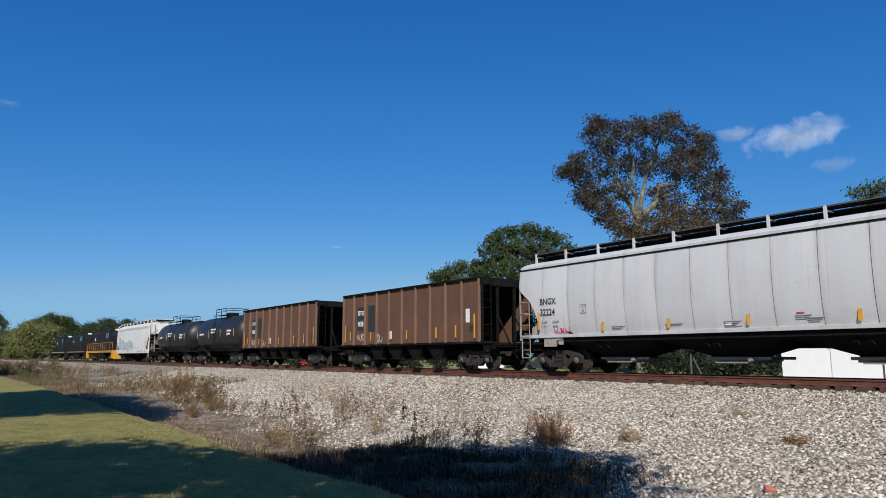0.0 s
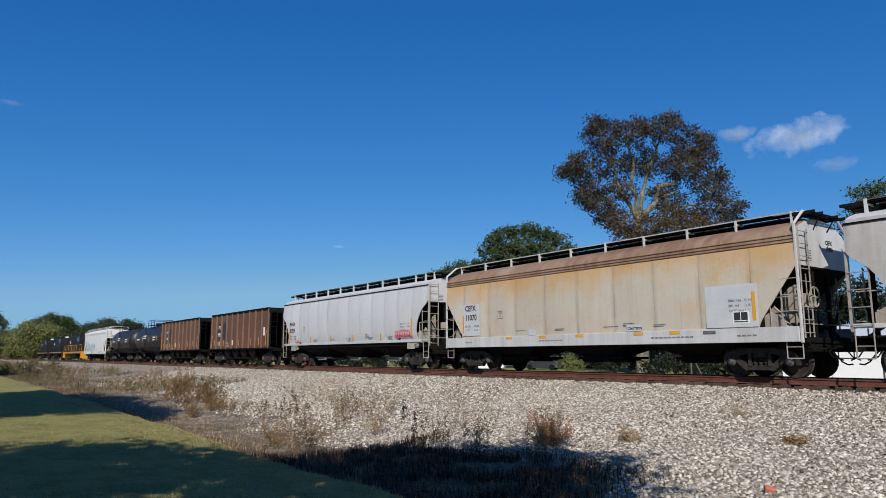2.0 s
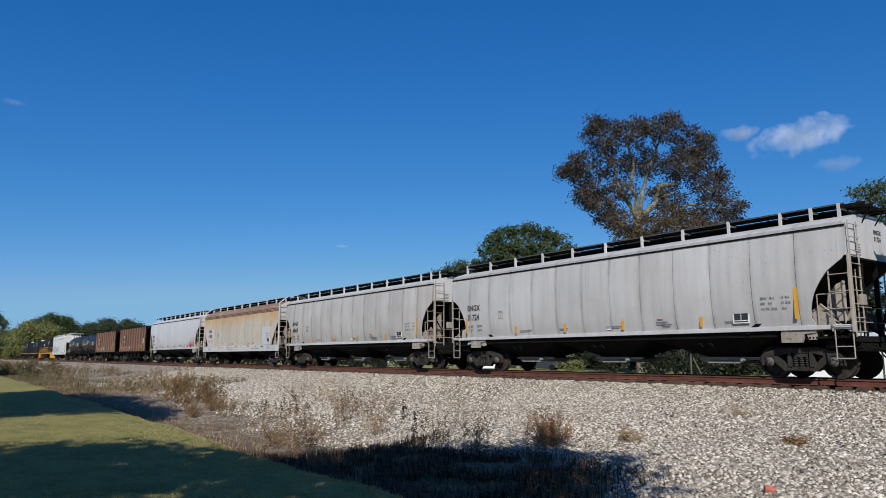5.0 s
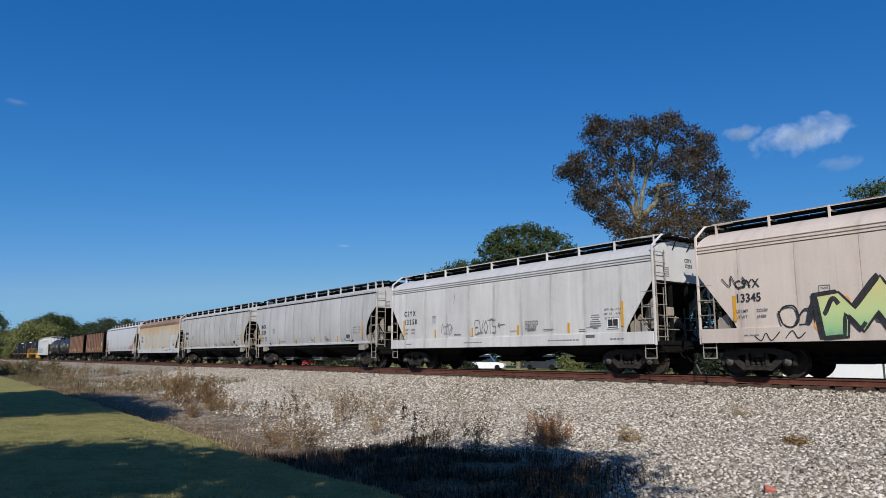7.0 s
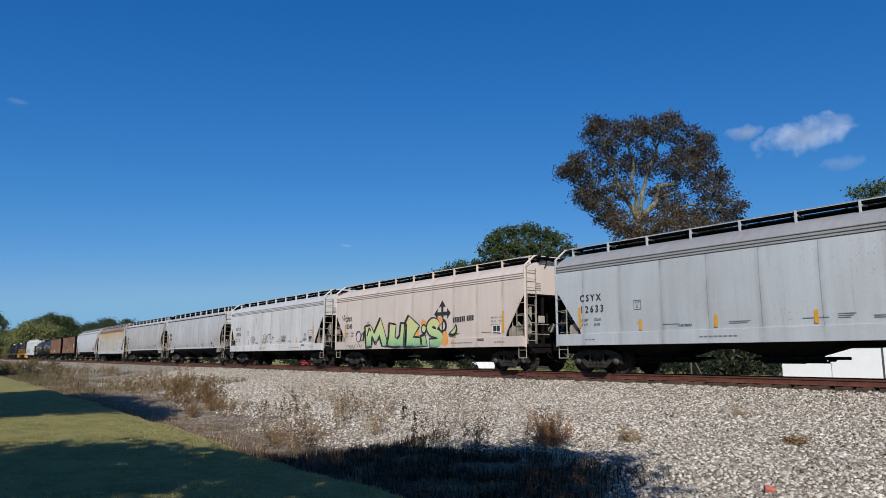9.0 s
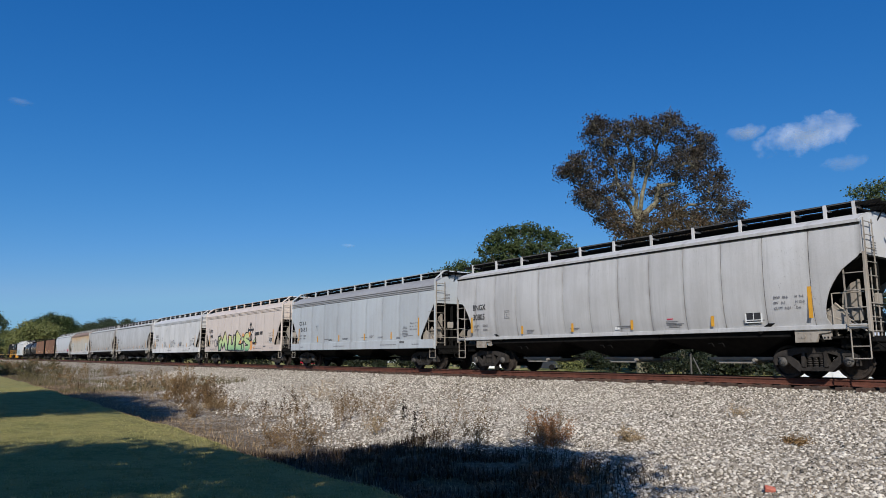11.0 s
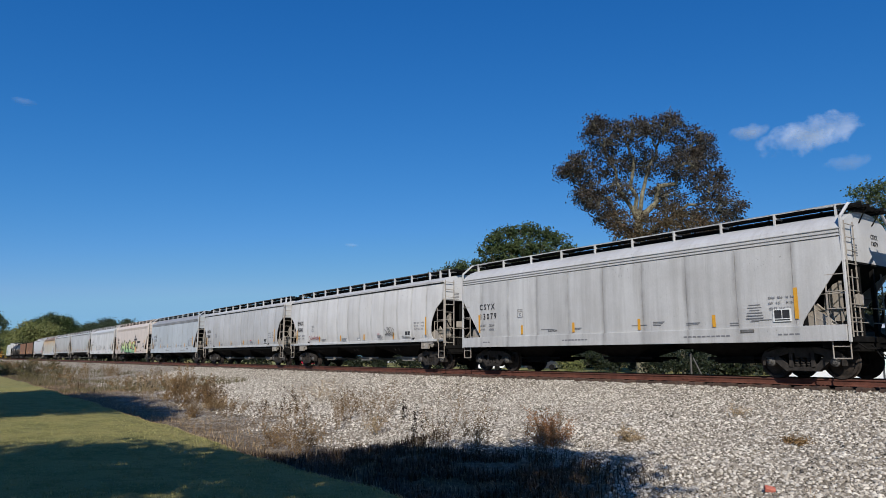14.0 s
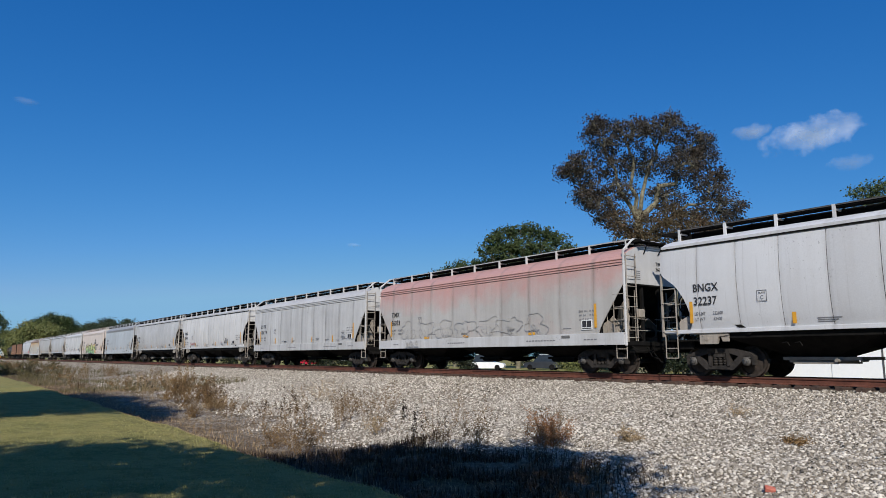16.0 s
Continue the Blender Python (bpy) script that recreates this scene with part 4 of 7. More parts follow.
def covered_hopper(kind, mid, label, paint, roof_paint, trim, mark, number, seed, ink=None, placard=True):
    h = HOPPER[kind]
    root = tagged(new("covered_hopper_car"), label, "freight car", "freight train")
    half, pan, cnt = h["half"], h["panel"], h["count"]
    paint, roof_paint, trim = painted(paint, root, seed, (pan, cnt * pan / 2)), painted(roof_paint, root, seed), painted(trim, root, seed)
    ink = ink or INK
    dull = painted(TRIMDIRTY, root, seed)
    edge = cnt * pan / 2
    gap = .010 if kind == "round" else .005
    inner = shared("side_panel|%s" % kind, lambda: panel_bm(kind, -pan / 2 + gap, pan / 2 - gap), True)
    last = shared("end_panel|%s" % kind, lambda: panel_bm(kind, edge + gap, half, True), True)
    other = shared("end_panel_b|%s" % kind, lambda: mirrored(panel_bm(kind, edge + gap, half, True)), True)
    for s in (0, 180):
        m = pose(0, 0, 0, 0, 0, s)
        for k in range(cnt):
            part("side_panel", inner, paint, root, at=m @ pose(-edge + pan * (k + .5), 0, 0))
        part("side_panel", last, paint, root, at=m)
        part("side_panel", other, paint, root, at=m)
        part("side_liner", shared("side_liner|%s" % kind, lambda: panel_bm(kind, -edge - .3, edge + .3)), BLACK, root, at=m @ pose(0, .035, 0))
        z0, z1 = h["sill"]
        part("side_sill", shared("side_sill|%s" % kind, lambda: bm_box((0, -h["sec"][0][1] - .025, (z0 + z1) / 2), (2 * half + (.1 if kind == "round" else -.1), .07, z1 - z0), .01)), trim, root, at=m)
        if kind == "round":
            part("top_chord", shared("top_chord", lambda: bm_box((0, -1.545, 4.02), (2 * half, .03, .05))), BLACK, root, "black seam under the roof edge", at=m)
        else:
            for z in (3.765, 3.855, 3.95):
                part("roof_bead", shared("roof_bead|%.3f" % z, lambda: bm_box((0, -1.568, z), (2 * half, .034, .03), .008)), roof_paint, root, at=m)
        part("end_sheet", shared("end_sheet|%s" % kind, lambda: end_sheet_bm(kind)), trim, root, at=m)
        # black instead of car paint: the shade under the car's end, put into colour
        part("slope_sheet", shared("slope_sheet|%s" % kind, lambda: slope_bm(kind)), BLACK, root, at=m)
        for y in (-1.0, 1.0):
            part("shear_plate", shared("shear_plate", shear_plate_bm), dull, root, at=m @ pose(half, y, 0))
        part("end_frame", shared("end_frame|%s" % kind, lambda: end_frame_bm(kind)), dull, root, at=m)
        tagged(part("end_gear", shared("end_gear|%s" % kind, lambda: end_gear_bm(kind)), BLACK, root, "brake gear and platform grating, blackened as shade under the slope sheet", at=m), kind="stuff")
        part("end_web", shared("end_web", end_web_bm), dull, root, "upright web plate between platform and slope sheet", at=m @ pose(half, -.85, 0))
        part("coupler", shared("coupler", coupler_bm), BLACK, root, at=m @ pose(half + .02, 0, 0))
        for x in (-1, 1):
            part("side_ladder", shared("side_ladder|%s" % kind, lambda: ladder_bm(.50, 1.25, 2.84, 4)), dull, root, at=m @ pose(x * (half - .25), -1.55, 0))
            part("web_plate", shared("web_plate", web_plate_bm), dull, root, at=m @ pose(x * (half - .85), 0, 0))
            part("stirrup", shared("stirrup", lambda: stirrup_bm()), dull, root, at=m @ pose(x * (half - .25), -1.5, 0))
            if kind == "angled":
                part("corner_post", shared("corner_post", corner_post_bm), trim, root, at=m @ pose(x * (half + .0), 0, 0) @ Matrix.Diagonal((x, 1, 1, 1)))
            else:
                part("bolster_bracket", shared("bolster_bracket", gusset_bm), dull, root, at=m @ pose(x * 6.9, 0, 0))
                part("corner_post", shared("short_post", lambda: bm_box((0, -1.53, 2.25), (.065, .06, 2.05), .01)), dull, root, at=m @ pose(x * (half + .02), 0, 0))
        tagged(part("end_platform", shared("end_platform|%s" % kind, lambda: end_platform_bm(half)), BLACK, root, at=m), kind="stuff")
        part("end_ladder", shared("end_ladder|%s" % kind, lambda: ladder_bm(.5, 1.1, 4.15, 9)), dull, root, at=m @ pose(half + .06, -1.25, 0, 0, 0, 90))
    ro = h["roof"]
    part("roof", shared("roof|%s" % kind, lambda: roof_bm(kind)), roof_paint, root)
    part("running_board", shared("running_board|%s" % kind, lambda: walk_bm(half - .25)), BLACK, root, "black open-grid roof walkway", at=pose(0, 0, h["walk"]))
    nb = 11 if kind == "round" else 10
    for k in range(nb + (kind == "round")):
        x = -half + .35 + (2 * half - .7) * k / (nb - 1) if k < nb else half - 1.1
        for s in (0, 180):
            part("walk_bracket", shared("walk_bracket|%s" % kind, lambda: bracket_bm(4.66, .04 if kind == "round" else .026)), trim, root, at=pose(0, 0, 0, 0, 0, s) @ pose(x if not s else -x, 0, 0))
    for s in (-1, 1):
        part("walk_edge", shared("walk_edge|%s" % kind, lambda: walk_edge_bm(half - .2)), trim if kind == "angled" else STEEL, root, "pale edge angle of the roof walkway", at=pose(0, s * .925, h["walk"] + .02))
    part("roof_hatch", shared("roof_hatch|%s" % kind, lambda: hatch_bm(half - .45)), BLACK, root, "long grimy black roof hatch")
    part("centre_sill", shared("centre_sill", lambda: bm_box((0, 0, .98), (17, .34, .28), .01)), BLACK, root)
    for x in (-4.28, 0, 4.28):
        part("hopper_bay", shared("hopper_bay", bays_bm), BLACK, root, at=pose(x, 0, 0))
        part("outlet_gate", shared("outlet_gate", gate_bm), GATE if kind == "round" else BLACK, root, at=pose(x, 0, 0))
    part("brake_wheel", shared("brake_wheel", brake_wheel_bm), BLACK, root, at=pose(-half + .12, -.55, 2.3))
    if mark == "CEFX":
        part("brake_wheel", shared("brake_wheel", brake_wheel_bm), dull, root, "dusty brake wheel on the rear end", at=pose(half + .03, -.75, 2.25, 0, 0, 180))
        part("brake_housing", shared("brake_housing", lambda: bm_box((0, 0, 0), (.22, .34, .4), .05)), dull, root, at=pose(half - .22, -.75, 2.15))
    for x in (-1, 1):
        bogie(root, x * h["tc"])
    # lettering
    sk = .92
    xs = -7.3 if kind == "round" else -6.62 if mark == "CEFX" else -6.82
    for words, z, hh in ((mark, 2.58, .24), (number, 2.17, .25)):
        lettering("reporting_mark", words, hh, sk, ink, root, pose(xs, -side_y(kind, z + .1) - .018, z), .075 if number in ("13079", "12633", "13258") else 0.0)
    for a, b, z in (("LD LMT", "222600", 1.87), ("LT WT", "63400", 1.70)):
        for words, dx in ((a, 0), (b, .62)):
            part("weight_stencil", text_mesh(words, .085, .95), GREYINK, root, at=pose(xs + dx, -side_y(kind, z) - .018, z))
    rng = random.Random(seed)
    for words, z in ((mark, 3.95), (number, 3.76)):          # the same on the rear end sheet
        part("end_mark", text_mesh(words, .13, .95), ink, root, at=pose(half - .012, .25, z - (.12 if kind == "angled" else 0), 0, 0, 90))
    for k in range(5):
        part("end_stencil", shared("bar|0.30|0.03", lambda: bm_box((.15, 0, .015), (.3, .003, .03))), GREYINK, root, at=pose(half - .014, -.95, 3.55 - k * .07, 0, 0, 90))
    # orange safety strips
    strips = [(-7.40 if kind == 'round' else -6.76 if mark == "CEFX" else -6.86, 1.62, .75), (edge - .05 if kind == 'round' else edge + .05, 1.62, .85)]
    zt = 1.5
    strips += [(-edge + 2.9, zt, .34), (-edge + 5.6, zt, .34), (edge - 6.0, zt, .34), (edge - 3.0, zt, .34)] if kind == "round" else [(x, 1.48, .36) for x in ((-4.2, -1.44, 1.5, 4.25) if number != "13345" else (3.48,))]
    if kind == "round":
        for x, z, hh in strips:
            part("safety_strip", shared("strip|%.2f" % hh, lambda: bm_box((0, 0, hh / 2), (.11, .004, hh))), ORANGE, root, at=pose(x, -side_y(kind, z + hh / 2) - .022, z, 0, 0, 0))
    else:
        for x, z, hh in strips[:2]:
            part("safety_strip", shared("strip|%.2f" % hh, lambda: bm_box((0, 0, hh / 2), (.11, .004, hh))), ORANGE, root, at=pose(x, -side_y(kind, z + hh / 2) - .012, z))
        if mark != "CSYX":
            for x in ((-3.9, -.9, 3.3) if mark == "TIMX" else (-3.9, -2.0, -.1, 2.5, 3.9)):
                bar_text(root, x, -1.622 if mark != "TIMX" else -1.595, 1.30 if mark != "TIMX" else 1.44, .38, .1, ORANGE, "safety_strip")
        for x, z, hh in strips[2:] if mark == "CSYX" else ():
            part("safety_strip", shared("strip|%.2f" % hh, lambda: bm_box((0, 0, hh / 2), (.11, .004, hh))), ORANGE, root, at=pose(x, -side_y(kind, z + hh / 2) - .012, z))
    # plate square, placards and small print
    px, pz = -edge + (2.05 if kind == "round" else 2.42), 2.32
    fr = shared("plate_frame", plate_frame_bm)
    part("plate_stencil", fr, GREYINK, root, at=pose(px, -side_y(kind, pz) - .012, pz))
    part("plate_stencil", text_mesh("PLATE", .05), GREYINK, root, at=pose(px - .09, -side_y(kind, pz) - .012, pz + .06))
    part("plate_stencil", text_mesh("C", .1), GREYINK, root, at=pose(px - .05, -side_y(kind, pz) - .012, pz - .09))
    for k in range(5):
        tiny_lines(root, kind, -edge + 3.3 + 2.2 * k + rng.uniform(-.3, .3), 1.62, rng.uniform(.4, .7), rng.choice((2, 3, 4)) if kind == "round" else 1 + k % 2, GREYINK, .02, .03)
    for words, z in (("EXW  10-6", 2.2), ("EW   9-5", 2.05), ("CU FT  5161", 1.9)):
        part("size_stencil", text_mesh(words, .068, .95), GREYINK, root, at=pose(edge - (1.05 if kind == "round" else .72), -side_y(kind, z) - .018, z))
        part("size_stencil", text_mesh({2.2: "H  9-6", 2.05: "H 15-3"}.get(z, "C-6"), .068, .95), GREYINK, root, at=pose(edge - (.45 if kind == "round" else .22), -side_y(kind, z) - .012, z))
    if kind == "round":
        bar_text(root, edge - 4.6, -side_y(kind, 1.8) - .012, 1.77, .22, .032, REDPAINT, "warning_stencil")
    tiny_lines(root, kind, edge - 4.65, 1.7, .45, 3, GREYINK, .02, .03)
    if placard:
        px = edge - 1.95 if kind == "round" else edge - .62
        bar_text(root, px, -side_y(kind, 1.68) - .022, 1.56, .52, .36, WHITE, "placard")
        for k in (0, 1):
            bar_text(root, px + .045 + .225 * k, -side_y(kind, 1.68) - .026, 1.65, .2, .23, INK, "placard_field")
        bar_text(root, px + .045, -side_y(kind, 1.68) - .026, 1.59, .425, .035, INK, "placard_field")
    if kind == "round":
        bar_text(root, .4, -side_y(kind, 1.56) - .012, 1.52, .2, .1, WHITE, "label_plate")
    elif mark == "CSYX":
        part("caution_stencil", text_mesh("CAUTION", .075, 1.0), INK, root, at=pose(-2.75, -side_y(kind, 1.56) - .012, 1.54))
    if kind == "angled" and mark == "CSYX" and number != "13345":
        for k in range(7):          # the block of small print beside the placard
            w = (.34, .42, .3, .46, .5, .52, .26)[k]
            bar_text(root, edge - 1.15 - w / 2, -side_y(kind, 1.9) - .012, 2.05 - k * .075, w, .024, GREYINK, "stencil_line")
        for k in range(2):
            bar_text(root, edge - 1.95, -side_y(kind, 1.55) - .012, 1.56 - k * .06, .3, .022, GREYINK, "stencil_line")
    if kind == "angled":
        bar_text(root, 5.1, -1.622, 1.27, .42, .1, STEEL, "route_card_board")
        bar_text(root, 5.14, -1.628, 1.29, .34, .06, TRIMDARK, "route_card")
        for x, w in ((-6.6, .5), (-2.0, 1.4), (3.2, 1.6), (6.2, .7)):
            tiny_lines2(root, x, 1.18, w)
    CARS.append((root, mid))
    return root


def tiny_lines2(root, x, z, w):
    n = max(2, int(w / .16))
    for k in range(n):
        bar_text(root, x + k * .16, -1.62, z, .12, .045, GREYINK, "stencil_line")


def mirrored(bm):
    bmesh.ops.scale(bm, vec=(-1, 1, 1), verts=bm.verts)
    bmesh.ops.reverse_faces(bm, faces=bm.faces)
    return bm


def roof_bm(kind):
    h = HOPPER[kind]
    bm = bmesh.new()
    out = list(h["roof"]) + [(-a, b) for a, b in h["roof"][-2::-1]]
    low = [(1.5, h["roof"][0][1] - .03), (-1.5, h["roof"][0][1] - .03)]
    prism(bm, out + low, -h["half"] + .055, h["half"] - .055, "yz")
    return bm


def end_platform_bm(half):
    """The crosswise roof walkway at a car's end, hung out on brackets."""
    bm = bmesh.new()
    for k in range(9):
        box(bm, (half - .35 + k * .075, 0, 4.66 - k * .006), (.04, 1.9, .03))
    for y in (-.93, .93):
        box(bm, (half - .05, y, 4.635), (.72, .03, .09))
    for y in (-.45, .45):
        box(bm, (half - .05, y, 4.635), (.72, .03, .09))
        rod(bm, (half + .22, y, 4.6), (half - .02, y * .9, 4.2), .02, 5)
    return bm


def shear_plate_bm():
    """The upright plate between the bolster and the slope sheet, with a flanged edge."""
    bm = bmesh.new()
    prism(bm, [(-1.55, 1.28), (-.62, 1.28), (-.60, 1.62), (-1.02, 2.02), (-1.55, 1.62)], -.012, .012)
    for p, q in (((-.62, 0, 1.28), (-.60, 0, 1.62)), ((-.60, 0, 1.62), (-1.02, 0, 2.02))):
        rod(bm, p, q, .03, 6)
    return bm


def end_web_bm():
    bm = bmesh.new()
    prism(bm, [(-.98, 1.25), (-.45, 1.25), (-.42, 2.62), (-.62, 2.55), (-.86, 2.3)], -.015, .015)
    box(bm, (-.44, 0, 1.95), (.03, .12, 1.35))
    return bm


def web_plate_bm():
    bm = bmesh.new()
    for y in (-1.38,):
        prism(bm, [(-.35, 1.3), (.4, 1.3), (.32, 1.62), (-.05, 1.86), (-.35, 1.7)], y - .02, y + .02)
        rod(bm, (-.3, y, 1.75), (.55, y, 1.35), .03, 6)
    return bm


def stirrup_bm():
    bm = bmesh.new()
    pipe(bm, [(-.22, 0, 1.3), (-.22, 0, .55), (.22, 0, .55), (.22, 0, 1.3)], .018)
    pipe(bm, [(-.22, 0, .86), (.22, 0, .86)], .014)
    return bm


def corner_post_bm():
    bm = bmesh.new()
    box(bm, (0, -1.55, 2.62), (.07, .07, 3.3), None, .012)
    rod(bm, (0, -1.55, 4.25), (0, -1.0, 4.68), .04, 6)
    rod(bm, (0, -1.0, 4.68), (0, 0, 4.68), .035, 6)
    rod(bm, (-.02, -.9, 4.68), (-.9, -.9, 4.7), .03, 6)
    return bm


def gusset_bm():
    bm = bmesh.new()
    prism(bm, [(-.34, 1.31), (.62, 1.31), (.62, 1.24), (.3, 1.2), (.22, .98), (-.34, .98)], -1.48, -1.38)
    prism(bm, [(.34, 1.2), (.62, 1.24), (.6, 1.05), (.4, 1.05)], -1.44, -1.4)
    for a, b in ((-.22, 1.12), (-.22, 1.24), (.1, 1.06), (.1, 1.22)):
        rod(bm, (a, -1.47, b), (a, -1.495, b), .022, 8)
    rod(bm, (-.1, -1.47, 1.14), (-.1, -1.5, 1.14), .06, 10)
    return bm


def plate_frame_bm():
    bm = bmesh.new()
    for s in (-1, 1):
        box(bm, (s * .14, 0, 0), (.015, .003, .3))
        box(bm, (0, 0, s * .15), (.3, .003, .015))
    return bm

# ---- the train, from its rear to its head ----
GREY1 = car_paint("pale_grey_car_paint", (0.61, 0.615, 0.625), (0.40, 0.365, 0.35), dirt_amount=.2)
GREY2 = car_paint("worn_grey_car_paint", (0.57, 0.565, 0.56), (0.31, 0.29, 0.27), dirt_amount=.42)
GREY3 = car_paint("bluish_grey_car_paint", (0.50, 0.535, 0.555), (0.36, 0.345, 0.34), dirt_amount=.4)
GREY4 = car_paint("chalky_grey_car_paint", (0.70, 0.685, 0.665), (0.38, 0.355, 0.325), dirt_amount=.42)
OFFWHITE = car_paint("streaky_off_white_paint", (0.59, 0.585, 0.575), (0.33, 0.315, 0.30), dirt_amount=.6)
PINK = car_paint("faded_pinkish_car_paint", (0.70, 0.60, 0.525), (0.48, 0.39, 0.33), dirt_amount=.35)
TAN = car_paint("rust_stained_cream_paint", (0.57, 0.53, 0.45), (0.44, 0.37, 0.27), (0.53, 0.28, 0.09), .55, .4, top_rust=(0.52, 0.28, 0.07))
GREY5 = car_paint("rust_tinged_grey_paint", (0.54, 0.525, 0.505), (0.32, 0.285, 0.245), (0.30, 0.18, 0.10), .3, .6)
TANROOF = car_paint("rusty_brown_roof_paint", (0.23, 0.135, 0.08), (0.47, 0.34, 0.24), (0.15, 0.07, 0.04), .6, .7)
REDDISH = car_paint("grey_paint_with_red_fading", (0.50, 0.485, 0.46), (0.33, 0.30, 0.27), (0.50, 0.30, 0.26), .3, .5, top_rust=(0.49, 0.245, 0.215))
ROOFGREY = car_paint("dusty_grey_roof_paint", (0.34, 0.34, 0.345), (0.22, 0.21, 0.20), dirt_amount=.6)
TRIM = car_paint("off_white_trim_paint", (0.60, 0.60, 0.60), (0.33, 0.31, 0.28), dirt_amount=.5)
TRIMDIRTY = car_paint("grimy_tan_trim_paint", (0.42, 0.38, 0.33), (0.20, 0.16, 0.12), dirt_amount=.7)

MIDS = (-4.80, -22.83, -40.47, -58.46, -76.72, -95.02, -112.85, -130.59, -148.76, -167.19, -185.0, -203.02)
consist = [
    ("round", "clean pale grey covered hopper car with orange strips", GREY1, GREY1, GREY1, "BNGX", "32237"),
    ("angled", "grey covered hopper car with faded red upper side", REDDISH, REDDISH, TRIM, "TIMX", "56093"),
    ("angled", "streaky off-white covered hopper car with worn paint", OFFWHITE, GREY2, OFFWHITE, "CSYX", "13079"),
    ("round", "pale grey covered hopper car with dark patches and small scrawls", GREY4, GREY2, TRIM, "BNGX", "30341"),
    ("round", "weathered grey covered hopper car", GREY2, GREY2, TRIM, "BNGX", "30805"),
    ("angled", "bluish grey covered hopper car", GREY3, ROOFGREY, GREY3, "CSYX", "12633"),
    ("angled", "pinkish cream covered hopper car with green spray painting", PINK, PINK, PINK, "CSYX", "13345"),
    ("angled", "chalky white-grey covered hopper car with grey scrawls", GREY4, GREY2, GREY4, "CSYX", "13258"),
    ("round", "grey covered hopper car with stained panels", GREY2, GREY2, TRIM, "BNGX", "31724"),
    ("round", "grey covered hopper car with dusty streaks", GREY5, GREY2, TRIM, "BNGX", "30623"),
    ("angled", "cream covered hopper car with heavy rust stains", TAN, TANROOF, TRIM, "CEFX", "11070"),
    ("round", "pale grey covered hopper car with red spray paint", GREY1, GREY1, TRIM, "BNGX", "32224"),
]
for n, (kind, label, paint, roof_paint, trim, mark, number) in enumerate(consist):
    covered_hopper(kind, MIDS[n], label, paint, roof_paint, trim, mark, number, n, placard=n not in (11, 5))

# ---- open hoppers, tank cars and locomotives at the head of the train ----
BROWN_PAINT = car_paint("oxide_brown_car_paint", (0.145, 0.072, 0.046), (0.08, 0.048, 0.034), (0.18, 0.095, 0.058), .5, .6, rough=.75)
# lighter copy of the brown: sunlit highlights painted onto the side stakes
STAKE_PAINT = car_paint("highlight_oxide_brown_paint", (0.22, 0.125, 0.088), (0.13, 0.078, 0.055), (0.24, 0.13, 0.08), .5, .6, rough=.7)
TANK_PAINT = car_paint("glossy_tank_black", (0.014, 0.014, 0.016), (0.045, 0.042, 0.04), dirt_amount=.6, rough=.42)
WHITECAR = car_paint("chalk_white_car_paint", (0.72, 0.71, 0.68), (0.52, 0.49, 0.44), dirt_amount=.4)
LOCO_PAINT = car_paint("loco_black_enamel", (0.006, 0.006, 0.007), (0.02, 0.019, 0.018), dirt_amount=.5, rough=.75)
YELLOW_PAINT = car_paint("loco_yellow_orange_enamel", (0.62, 0.30, 0.02), (0.32, 0.17, 0.05), dirt_amount=.4, rough=.45)
GLASS = surface("dark_cab_glass", (0.02, 0.025, 0.03), (0.03, 0.035, 0.04), 3, .12, 0, .0)


